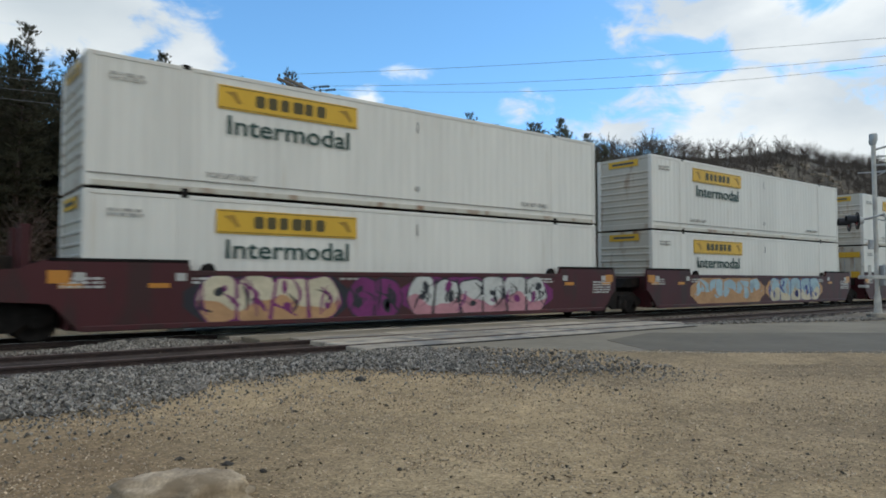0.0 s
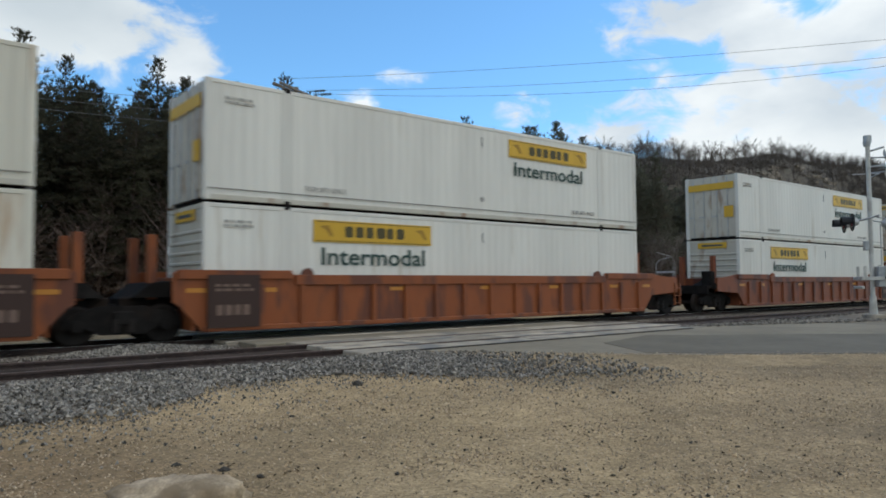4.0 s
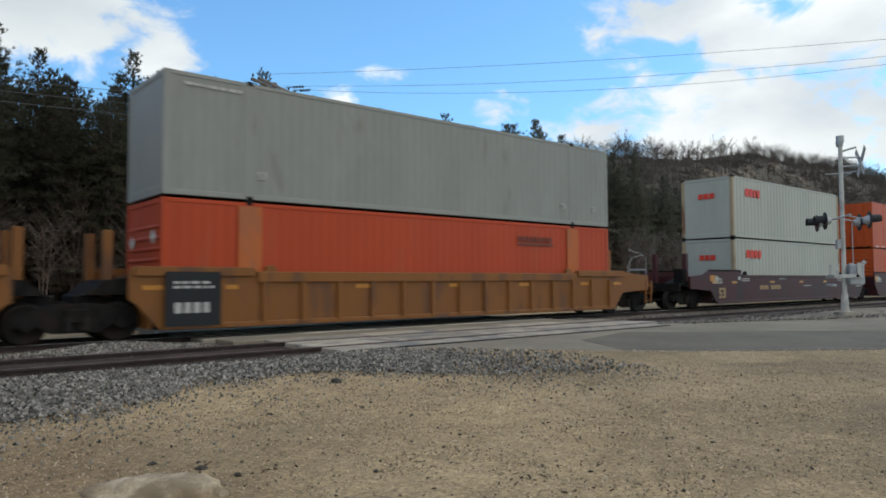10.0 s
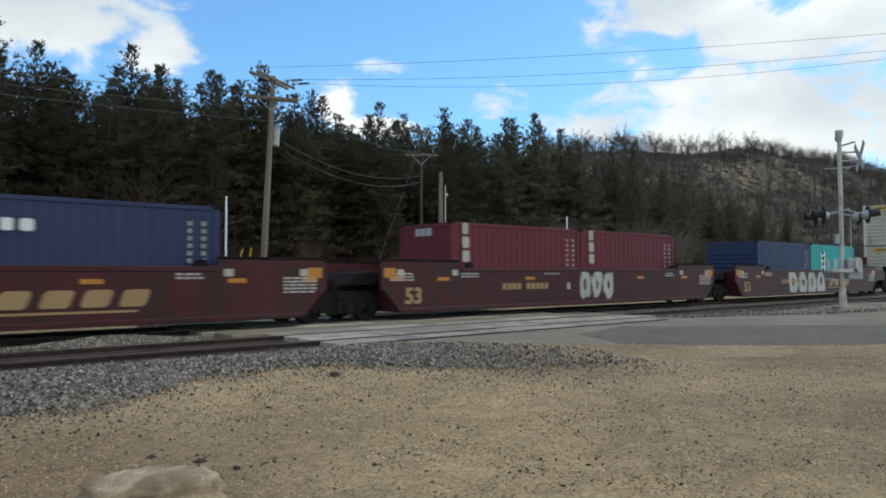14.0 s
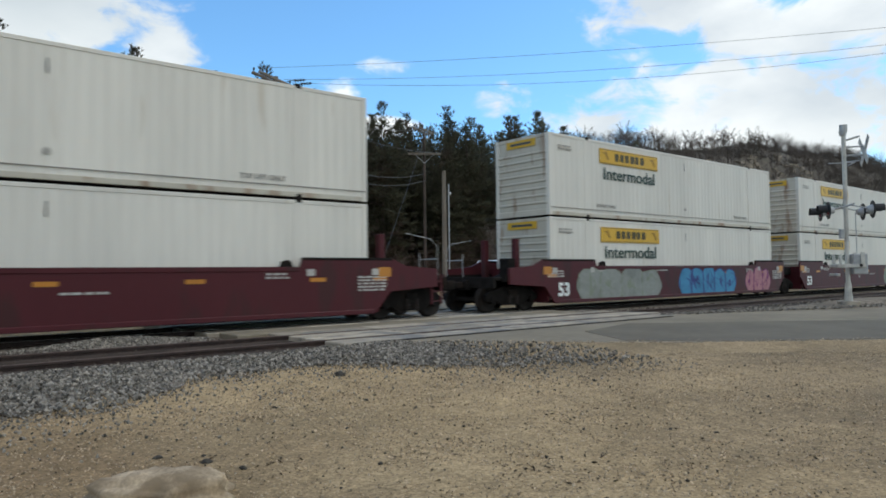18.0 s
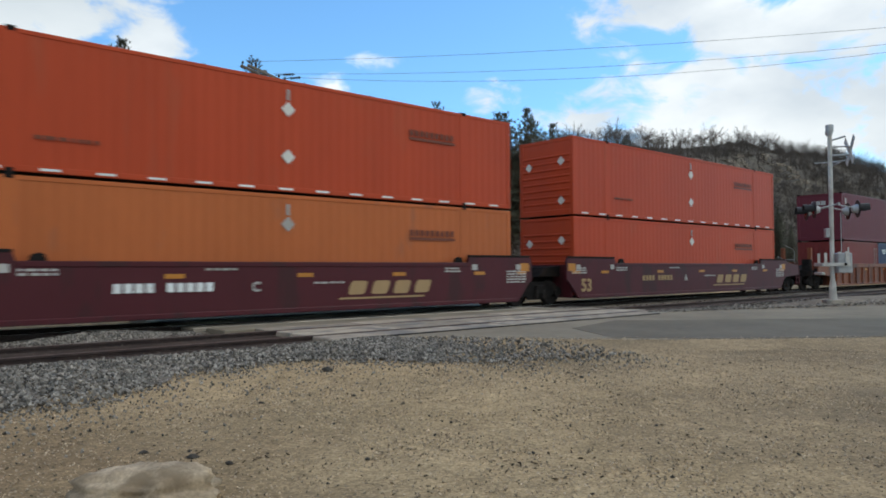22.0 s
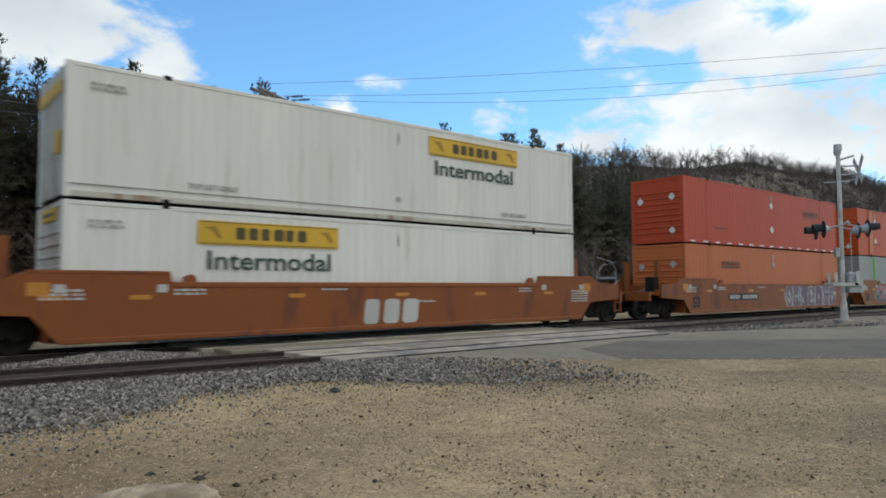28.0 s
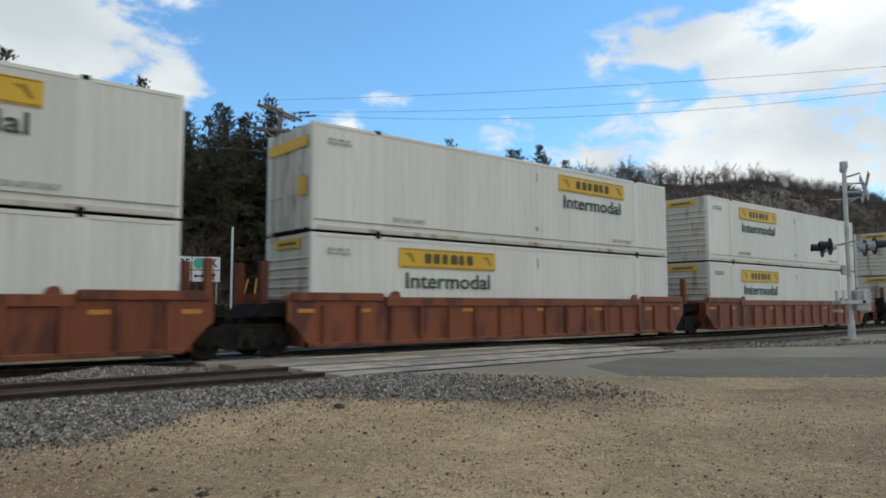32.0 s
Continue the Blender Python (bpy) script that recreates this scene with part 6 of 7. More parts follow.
    if kind in ("wine20", "wine40"):
        feet = 20 if kind == "wine20" else 40
        th = container(feet, "wine", "L", high=(feet == 40), label="wine-red container with small white vertical marks", ribs=False)
        for i in range(3):
            blocks("vertical_mark", -LEN[feet] / 2 + 0.45, -LEN[feet] / 2 + 0.80, 2.2 - i * 0.42, 2.55 - i * 0.42, 1, "pale_mark", th, "white blocks of the lessor's mark", seed=i + 3)
        blocks_end(th, feet, "pale_mark", 2.3)
        id_marks(th, feet)
        return th
    if kind in ("teal20", "blue20"):
        th = container(20, "teal" if kind == "teal20" else "navy", "L", high=False, label="teal twenty-foot container with a tall white panel" if kind == "teal20" else "plain blue corrugated twenty-foot container")
        if kind == "teal20":
            p = panel("white_panel", -1.75, -1.25, 0.9, 2.2, "sign_white", th)
            for i in range(4):
                blocks("vertical_mark", -0.15, 0.15, 0.45 - i * 0.3, 0.68 - i * 0.3, 1, "steel_dark", p, y=-0.008, seed=i)
        id_marks(th, 20)
        return th
    if kind == "navy40":
        th = container(40, "navy", "R", label="navy blue forty-foot container with a white swoosh mark and lettering")
        blocks("maker_mark", -1.68, 1.75, 0.90, 1.42, 6, "pale_mark", th, "white blocks of the carrier's mark", seed=11)
        for sgn, zc in ((1, 1.75), (-1, 0.65)):
            g = Geo()
            pts = []
            for i in range(13):
                a = math.radians(25 + 80 * i / 12)
                pts.append((1.15 * math.cos(a), 0.62 * math.sin(a)))
            back = [(x * 0.96 + 0.02, y - 0.20 * (1 - i / 12) - 0.01) for i, (x, y) in enumerate(pts)]
            prof = pts + back[::-1]
            prof = [(sgn * x * 1.0, sgn * (y - 0.35)) for x, y in prof]
            g.prism(prof, "y", -0.004, 0.004)
            put("swoosh", g.mesh("swoosh", MAT["sign_white"]), th, (-0.1 if sgn > 0 else 0.25, NEAR - 0.004, zc), "white swoosh")
        put("lettering", text_mesh("eco container", 0.36, MAT["pale_mark"], 0.012), th, (3.75, NEAR - 0.004, 0.72), "white lettering")
        put("lettering", text_mesh("bamboo flooring", 0.28, MAT["pale_mark"], 0.006), th, (3.75, NEAR - 0.004, 0.32), "white lettering")
        id_marks(th, 40)
        return th
    if kind in ("red40", "red40_b"):
        th = container(40, "dark_red" if kind == "red40" else "red_oxide", "L", high=kind == "red40", label="dark red forty-foot container with pale number marks", ribs=False)
        id_marks(th, 40)
        return th
    if kind == "swift":
        th = container(53, "white_bright", "L", label="white container with large dark block marks", ribs=False)
        blocks("maker_mark", -2.1, 2.1, 1.55, 2.15, 5, "grey_logo", th, "dark blocks of the carrier's mark", slant=0.25, seed=6)
        blocks("small_mark", -0.6, 1.9, 1.15, 1.32, 10, "faint_mark", th, seed=1)
        stencil(-7.0, -6.3, 1.0, "faint_mark", th, 1, 0.12)
        return th
    if kind == "swift_low":
        th = container(53, "white_bright", "L", label="white container with worn pale block marks", ribs=False)
        blocks("maker_mark", -2.1, 2.1, 1.4, 2.0, 5, "faint_mark", th, "worn pale blocks of the carrier's mark", slant=0.25, seed=6)
        return th
    if kind == "sky":
        th = container(53, "sky_blue", "L", label="bright blue container with white logo and the number 53", ribs=False)
        ring = [(0.27 * math.cos(i * math.pi / 8), 0.27 * math.sin(i * math.pi / 8)) for i in range(16)]
        put("round_mark", Geo().prism(ring, "y", -0.004, 0.004).mesh("round_mark", MAT["sign_white"]), th, (-4.35, NEAR - 0.004, 2.1), "white round mark")
        put("round_core", Geo().box(-0.12, 0.12, -0.004, 0.004, -0.03, 0.03).box(-0.03, 0.03, -0.004, 0.004, -0.12, 0.12).mesh("round_core", MAT["sky_blue"]), th, (-4.35, NEAR - 0.010, 2.1))
        blocks("maker_mark", -3.95, -1.1, 1.98, 2.28, 11, "sign_white", th, "white blocks of the carrier's mark", seed=8)
        blocks("small_mark", -3.9, -1.3, 1.78, 1.90, 12, "sign_white", th, seed=9)
        for x in (-7.05, -5.5, 5.6, 7.2):
            put("lettering", text_mesh("53", 0.32, MAT["sign_white"], 0.01), th, (x, NEAR - 0.004, 0.72), "white lettering")
        stencil(-7.6, -6.4, 2.55, "pale_mark", th, 1, 0.08)
        return th


def blocks_end(th, feet, mat, z):
    me = cached(("endblocks", mat), lambda: Geo().box(-0.004, 0.004, -0.4, -0.14, -0.12, 0.12).box(-0.004, 0.004, -0.1, 0.14, -0.12, 0.12).box(-0.004, 0.004, 0.18, 0.4, -0.12, 0.12).mesh("end_mark", MAT[mat]))
    put("end_mark", me, th, (-LEN[feet] / 2 - 0.012, 0, z))


def id_marks(th, feet):
    x = LEN[feet] / 2 - 0.75
    for k, dx in enumerate((0.0, 0.32)):
        for i in range(6):
            panel("id_mark", x + dx, x + dx + 0.08, 2.1 - i * 0.17, 2.2 - i * 0.17, "faint_mark", th)
    panel("id_placard", x + 0.28, x + 0.48, 0.78, 0.98, "reflector", th, "small yellow placard")


def add_color(name, rgb, rough=0.6):
    MAT[name] = material(name.replace("g_", "sprayed ").replace("_", " ") + " paint", rgb, rough, noise_scale=0.9, amount=0.22, second=tuple(c * 0.55 for c in rgb), second_at=0.53, second_soft=0.22, second_scale=0.9, spec=0.2)


for _n, _c in (("sign_lime", (0.16, 0.42, 0.06)), ("scrawl_blue", (0.20, 0.30, 0.55)), ("g_cream", (0.52, 0.45, 0.32)), ("g_purple", (0.16, 0.03, 0.12)), ("g_white", (0.47, 0.46, 0.43)),
               ("g_tan", (0.42, 0.24, 0.12)), ("g_pale_blue", (0.32, 0.42, 0.46)), ("g_sky", (0.08, 0.40, 0.50)), ("g_pink", (0.42, 0.20, 0.225)), ("g_grey", (0.26, 0.27, 0.25)),
               ("g_green_grey", (0.22, 0.24, 0.19)), ("g_blue", (0.07, 0.24, 0.42)), ("g_teal", (0.13, 0.28, 0.21)), ("g_dark", (0.03, 0.03, 0.035)), ("g_orange", (0.5, 0.16, 0.04)), ("g_navy", (0.05, 0.06, 0.2)), ("g_mauve", (0.17, 0.12, 0.15))):
    add_color(_n, _c)


def flowing(g, x0, x1, n, rng, seed, y, z0, z1, low):
    """One run of swelling, joined spray-paint forms with a rim, a second tone below and loose curved strokes."""
    h, m = z1 - z0, n * 14
    lean = rng.uniform(-0.25, 0.25)
    swell = [rng.uniform(0.86, 1.0) for _ in range(n + 1)]
    cut = [rng.uniform(0.08, 0.30) for _ in range(n + 1)]
    def column(i, grow):
        k = n * i / m
        a, f = min(int(k), n - 1), k - min(int(k), n - 1)
        hump = abs(math.sin(math.pi * f)) ** 0.42
        top = z0 + h * (swell[a] - cut[a + (f > 0.5)] * (1 - hump)) + 0.02 * math.sin(9 * k + seed)
        bot = z0 + h * (0.02 + 0.5 * cut[a + (f > 0.5)] * (1 - hump)) + 0.02 * math.sin(7 * k + 2 * seed)
        u = min(1.0, min(i, m - i) / m * (x1 - x0) / 0.45)
        close = max(0.12, math.sqrt(1 - (1 - u) ** 2))
        mid = (top + bot) / 2
        top, bot = mid + (top - mid) * close + grow, mid + (bot - mid) * close - grow
        return x0 + (x1 - x0) * i / m + (grow if i == m else -grow if i == 0 else 0), max(0.25, bot), min(1.455, top)
    for slot, grow, dy in ((1, 0.045, -0.003), (0, 0.0, -0.0045), (3, 0.0, -0.006)):
        if slot == 3 and not low:
            continue
        g.slot = slot
        cols = [column(i, grow) for i in range(m + 1)]
        if slot == 3:
            cols = [(x, b, max(b + 0.01, b + (t - b) * (0.42 + 0.16 * math.sin(x * 3.1 + seed) + 0.06 * math.sin(x * 8)))) for x, b, t in cols]
        for p, q in zip(cols, cols[1:]):
            g.add([(p[0], y + dy, p[1]), (q[0], y + dy, q[1]), (q[0], y + dy, q[2]), (p[0], y + dy, p[2])], [(0, 1, 2, 3)])
    step, layer = (x1 - x0) / n, 0
    for i in range(n):
        # gaps between the forms and small dark hollows in them
        if i:
            gx, gw, gl = x0 + i * step, rng.uniform(0.03, 0.07), rng.uniform(-0.12, 0.12)
            for za, zb in ((0.06, 0.44), (0.5, 0.9)) if rng.random() < 0.6 else ((0.06, 0.9),):
                g.slot = 1
                g.add([(gx - gw - gl * (1 - za), y - 0.0068, z0 + h * za), (gx + gw - gl * (1 - za), y - 0.0068, z0 + h * za), (gx + gw * 0.6 + gl * zb, y - 0.0068, z0 + h * zb), (gx - gw * 0.6 + gl * zb, y - 0.0068, z0 + h * zb)], [(0, 1, 2, 3)])
        for _ in range(rng.randint(1, 2)):
            hx, hz = x0 + (i + rng.uniform(0.3, 0.7)) * step, z0 + h * rng.uniform(0.25, 0.75)
            ha, hb, tilt = step * rng.uniform(0.07, 0.16), h * rng.uniform(0.07, 0.17), rng.uniform(-0.3, 0.3)
            g.slot = rng.choice((1, 1, 2))
            g.add([(hx + ha * math.cos(q * 0.785 + 0.4) + tilt * hb * math.sin(q * 0.785 + 0.4), y - 0.0072, hz + hb * math.sin(q * 0.785 + 0.4)) for q in range(8)], [tuple(range(8))])
        for _ in range(rng.randint(3, 5)):
            cx = x0 + (i + rng.uniform(0.1, 0.9)) * step
            za, zb = z0 + h * rng.uniform(0.1, 0.4), z0 + h * rng.uniform(0.45, 0.92)
            bend, w = rng.uniform(-0.45, 0.45) * step, rng.uniform(0.022, 0.060)
            xa, xb = cx - lean * h * 0.4 + rng.uniform(-0.25, 0.25) * step, cx + lean * h * 0.4 + rng.uniform(-0.25, 0.25) * step
            pts = [(xa + (xb - xa) * t / 8 + bend * math.sin(math.pi * t / 8), za + (zb - za) * t / 8) for t in range(9)]
            pts = [(min(x1 - 0.08, max(x0 + 0.08, px)), pz) for px, pz in pts]
            layer += 1
            g.slot, yy = (2 if rng.random() < 0.25 else 1), y - 0.0075 - 0.0004 * (layer % 12)
            for t, ((ax, az), (bx, bz)) in enumerate(zip(pts, pts[1:])):
                wa, wb = (w * (0.35 + 0.65 * math.sin(math.pi * (t + e) / 8)) for e in (0, 1))
                g.add([(ax - wa, yy, az), (ax + wa, yy, az + wa * 0.4), (bx + wb, yy, bz + wb * 0.4), (bx - wb, yy, bz)], [(0, 1, 2, 3)])


def graffiti(parent, x0, x1, n, fill, edge, seed, z0=0.27, z1=1.40, tall=1.0, under=None, low=None, label="sprayed overlapping graffiti shapes"):
    """Spray paint: blocky overlapping shapes with a thin rim, two tones and a few strokes, no readable writing."""
    rng = random.Random(seed)
    g = Geo()
    y, h, m = -1.556, z1 - z0, 40
    if under:
        g.slot = 2
        ends = []
        for i in range(m + 1):
            x = x0 - 0.3 + (x1 - x0 + 0.6) * i / m
            k = min(1, 6 * min(i, m - i) / m + 0.3)
            ends.append((x, (z0 + z1) / 2 + h * 0.5 * k * (0.9 + 0.3 * noise.noise(Vector((x * 2.1, seed, 0)))), (z0 + z1) / 2 - h * 0.5 * k * (0.95 + 0.2 * noise.noise(Vector((x * 2.1, seed, 9))))))
        for a, b in zip(ends, ends[1:]):
            g.add([(a[0], y, max(0.2, a[2])), (b[0], y, max(0.2, b[2])), (b[0], y, b[1]), (a[0], y, a[1])], [(0, 1, 2, 3)])
    step = (x1 - x0) / n
    apart = fill == "g_white" and edge == "g_grey"
    if not apart:
        flowing(g, x0, x1, n, rng, seed, y, z0, z0 + h * min(1.0, tall), low)
    for i in range(n if apart else 0):
        cx, cz = x0 + (i + 0.5) * step, (z0 + z1) / 2 + rng.uniform(-0.05, 0.05) * h
        a, b = step * (0.47 if apart else rng.uniform(0.52, 0.68)), h * 0.49 * tall * rng.uniform(0.9, 1.04)
        p, ph, sk = (rng.uniform(2.0, 2.8) if apart else rng.uniform(3.0, 7.0)), rng.uniform(0, 6), rng.uniform(-0.22, 0.22)
        pinch = rng.uniform(-0.22, 0.22)
        shape = []
        for k in range(36):
            t = 2 * math.pi * k / 36
            c, s = math.cos(t), math.sin(t)
            r = (abs(c) ** p + abs(s) ** p) ** (-1 / p) * (1 + 0.07 * math.sin(3 * t + ph) + 0.06 * math.sin(5 * t + 2 * ph) + 0.03 * math.sin(9 * t))
            shape.append((r * c * (1 + pinch * r * s) + sk * r * s, r * s))
        base = -0.004 - 0.0018 * i
        layers = [(1, 0.0, base, 2.0), (0, 0.055, base - 0.0006, 2.0)] + ([(3, 0.055, base - 0.0012, rng.uniform(-0.15, 0.15))] if low else [])
        for slot, rim, dy, cut in layers:
            g.slot = slot
            v = [(cx, y + dy, min(cz, cz + cut * b) if cut < 1 else cz)] + [(cx + u * (a - rim), y + dy, max(0.2, min(cz + w * (b - rim), cz + cut * b + 0.06 * math.sin(u * 6 + ph)))) for u, w in shape]
            g.add(v, [(0, 1 + q, 1 + (q + 1) % 36) for q in range(36)])
        g.slot = 1
        if apart:
            g.slot = 2
            hx, hz, ha, hb = cx + rng.uniform(-0.12, 0.12) * a, cz + rng.uniform(-0.2, 0.15) * b, a * rng.uniform(0.16, 0.3), b * rng.uniform(0.25, 0.5)
            v = [(hx + ha * math.cos(2 * math.pi * q / 16), y + base - 0.0018, hz + hb * math.sin(2 * math.pi * q / 16)) for q in range(16)]
            g.add(v, [tuple(range(16))])
            g.slot = 1
        for _ in range(rng.randint(1, 2)):
            x, z = cx + rng.uniform(-0.4, 0.2) * a, cz + rng.uniform(-0.95, 0.1) * b
            w, hh, sl = rng.choice(((0.05, 0.8, 0.12), (0.26, 0.07, 0.05), (0.06, 0.6, -0.12), (0.12, 0.16, 0.0), (0.05, 0.9, 0.0)))
            w, hh, dy = w * min(1.0, a * 1.8), hh * b, base - 0.0022
            g.add([(x, y + dy, max(0.2, z)), (x + w, y + dy, max(0.2, z)), (x + w + sl * 0.6, y + dy, z + hh), (x + sl * 0.6, y + dy, z + hh)], [(0, 1, 2, 3)])
    me = bpy.data.meshes.new("graffiti")
    me.from_pydata(g.v, [], g.f)
    for c in (fill, edge, under or ("maroon" if fill == "g_white" and edge == "g_grey" else fill), low or fill):
        me.materials.append(MAT[c])
    me.polygons.foreach_set("material_index", g.s)
    return put("graffiti", me, parent, None, label)


WHEELSETS = []


def truck_at(parent, x):
    """A three-piece bogie: bolster with side frames, springs and two wheelsets."""
    b = cached(("bolster",), lambda: Geo().box(-0.2, 0.2, -1.15, 1.15, 0.42, 0.72, 0.03).tube((0, 0, 0.7), (0, 0, 0.85), 0.3, seg=14).mesh("truck", MAT["steel_dark"]))
    t = put("truck", b, parent, (x, 0, 0), "greasy black two-axle bogie")
    prof = [(-1.18, 0.38), (-1.18, 0.56), (-1.0, 0.66), (-0.45, 0.83), (0.45, 0.83), (1.0, 0.66), (1.18, 0.56), (1.18, 0.38), (0.98, 0.34), (0.86, 0.46), (0.46, 0.22), (-0.46, 0.22), (-0.86, 0.46), (-0.98, 0.34)]
    sf = cached(("sideframe",), lambda: Geo().prism(prof, "y", -0.06, 0.06).tube((-0.89, -0.12, 0.42), (-0.89, 0.1, 0.42), 0.13, seg=12).tube((0.89, -0.12, 0.42), (0.89, 0.1, 0.42), 0.13, seg=12).mesh("side_frame", MAT["steel_dark"]))
    sp = cached(("spring",), lambda: Geo().tube((0, 0, 0.27), (0, 0, 0.55), 0.09, seg=10).mesh("spring", MAT["wheel"]))
    for sy in (-1, 1):
        put("side_frame", sf, t, (0, sy * 1.0, 0))
        for sx in (-0.16, 0.16):
            put("spring", sp, t, (sx, sy * 1.075, 0))
    ws = cached(("wheelset",), lambda: wheelset().mesh("wheelset", MAT["wheel"], smooth=True))
    for sx in (-0.89, 0.89):
        WHEELSETS.append(put("wheelset", ws, t, (sx, 0, 0.42)))
    return t


def wheelset():
    g = Geo().lathe([(-1.02, 0.0), (-1.02, 0.075), (1.02, 0.075), (1.02, 0.0)], seg=12)
    for s in (-1, 1):
        g.lathe([(s * 0.82, 0.10), (s * 0.80, 0.14), (s * 0.79, 0.31), (s * 0.82, 0.36), (s * 0.82, 0.415), (s * 0.72, 0.422), (s * 0.70, 0.448), (s * 0.68, 0.448), (s * 0.68, 0.34), (s * 0.74, 0.3), (s * 0.73, 0.14), (s * 0.70, 0.1)], seg=26)
    return g


def well_car(colour, ends, ribbed=False, half=8.2, label="", marks="", post_colour=None, low=False):
    """One well of a double-stack car. ends: for left and right, 'c' with its own bogie and coupler, 's' resting on a shared bogie."""
    th = empty("well_car", (0, 0, 0), label=label, category="railway wagon", group="wagons of the train")
    m = MAT[colour]
    tl, tr = (half + 2.1 if e == "c" else half + 0.6 for e in ends)
    hi = 1.60 if ribbed else 1.69
    top = 1.50 if ribbed else 1.47
    if low:
        top, hi = 1.06, 1.25
    k = half - 2.2
    prof = [(-half + 0.05, 0.24), (half - 0.05, 0.24), (half + 0.45, 0.80), (tr, 0.90), (tr, top - 0.06), (half + 1.0 if tr > half + 1 else tr, top + 0.02), (half + 0.5, hi), (k, hi), (k - 0.08, top),
            (-k + 0.08, top), (-k, hi), (-half - 0.5, hi), (-half - 1.0 if tl > half + 1 else -tl, top + 0.02), (-tl, top - 0.06), (-tl, 0.90), (-half - 0.45, 0.80)]
    sw = cached(("wall", colour, ends, ribbed, half, low), lambda: Geo().prism(prof, "y", -0.045, 0.045).mesh("side_wall", m))
    wy = 1.505 if not ribbed else 1.45
    for sy in (-1, 1):
        put("side_wall", sw, th, (0, sy * wy, 0))
    ch = cached(("chord", colour, ribbed, half, low), lambda: Geo().box(-k + 0.1, k - 0.1, -0.065, 0.065, top - (0.24 if ribbed else 0.11), top + 0.008, 0.012).mesh("top_chord", m))
    lo = cached(("sill", colour, half), lambda: Geo().box(-half + 0.1, half - 0.1, -0.065, 0.065, 0.22, 0.34, 0.015).mesh("bottom_sill", m))
    for sy in (-1, 1):
        put("top_chord", ch, th, (0, sy * (wy + (0.05 if ribbed else 0.0)), 0))
        put("bottom_sill", lo, th, (0, sy * (wy + (0.04 if ribbed else 0.0)), 0))
    if ribbed:
        cap = cached(("cap", colour, half, low), lambda: Geo().box(k, half + 0.5, -0.07, 0.07, hi - 0.2, hi + 0.01, 0.012).mesh("end_cap", m))
        rib = cached(("rib", colour, low), lambda: Geo().prism([(-0.075, 0.0), (-0.055, 0.085), (0.055, 0.085), (0.075, 0.0)], "z", 0.28, top - 0.22).mesh("rib", m))
        n = int((2 * half - 0.8) / 1.02)
        for sy in (-1, 1):
            for sx in (-1, 1):
                put("end_cap", cap, th, pose(0, sy * (wy + 0.04), 0) if sx > 0 else pose(0, sy * (wy + 0.04), 0, 0, 0, 180))
            for i in range(n + 1):
                x = -half + 0.4 + i * (2 * half - 0.8) / n
                put("rib", rib, th, pose(x, sy * (wy + 0.04), 0, 0, 0, 180 if sy < 0 else 0))
    # stubby guides that stand on the top edge beside the load
    gd = cached(("load_guide", colour), lambda: Geo().prism([(-0.17, 0.0), (0.17, 0.0), (0.11, 0.13), (0.03, 0.17), (-0.11, 0.13)], "y", -0.045, 0.045).mesh("load_guide", MAT["steel_dark"] if colour.startswith("maroon") else m))
    for x in (-k + 0.45, k - 0.45):
        put("load_guide", gd, th, (x, -(wy + 0.01), top + 0.008))
    fl = cached(("wfloor", half), lambda: Geo().box(-half, half, -1.42, 1.42, 0.235, 0.275).mesh("well_floor", MAT["steel_dark"]))
    put("well_floor", fl, th)
    cb = cached(("crossbeam",), lambda: Geo().box(-0.25, 0.25, -1.40, 1.40, 0.25, 0.303, 0.01).mesh("cross_beam", MAT["steel_dark"]))
    for x in (-half + 0.4, -half * 0.72, 0.0, half * 0.72, half - 0.4):
        put("cross_beam", cb, th, (x, 0, 0))
    bh = cached(("bulkhead", colour, low), lambda: Geo().box(-0.04, 0.04, -1.40, 1.40, 0.25, top - 0.05, 0.01).mesh("bulkhead", m))
    for sx in (-1, 1):
        put("bulkhead", bh, th, (sx * (half + 0.12), 0, 0))
    dark = m if colour in ("car_ochre", "car_yellow", "car_orange") else MAT["steel_dark"]
    for e, sx in ((ends[0], -1), (ends[1], 1)):
        turn = pose(0, 0, 0) if sx > 0 else pose(0, 0, 0, 0, 0, 180)
        if e == "c":
            pl = cached(("platform", dark.name, half), lambda: end_platform(half).mesh("end_platform", dark))
            put("end_platform", pl, th, turn)
            st = cached(("stubsill", half), lambda: Geo().box(half, half + 2.75, -0.2, 0.2, 0.72, 1.05, 0.02).mesh("stub_sill", MAT["steel_dark"]))
            put("stub_sill", st, th, turn)
            cp = cached(("coupler", half), lambda: coupler(half).mesh("coupler", MAT["steel_dark"]))
            put("coupler", cp, th, turn, "dark cast coupler with a hanging air hose")
            put("handrail", cached(("handrail", half), lambda: handrail(half).mesh("handrail", MAT["galvanised"])), th, turn, "bent-pipe handrail")
            put("ladder", cached(("ladder", half, colour), lambda: ladder(half).mesh("ladder", m)), th, turn)
            put("brake_stand", cached(("brake", half), lambda: Geo().box(half + 1.0, half + 1.35, 0.3, 0.75, 1.1, 1.75, 0.03).mesh("brake_stand", MAT["steel_dark"])), th, turn, "dark hand-brake stand")
            truck_at(th, sx * (half + 1.5))
        else:
            dr = cached(("artic", half, "d"), lambda: Geo().box(half + 0.1, half + 1.45, -0.55, 0.55, 0.72, 1.0, 0.03).prism([(half + 0.1, 1.0), (half + 1.3, 1.0), (half + 0.9, 1.32), (half + 0.1, 1.38)], "y", -0.9, 0.9).mesh("articulation_arm", MAT["steel_dark"]))
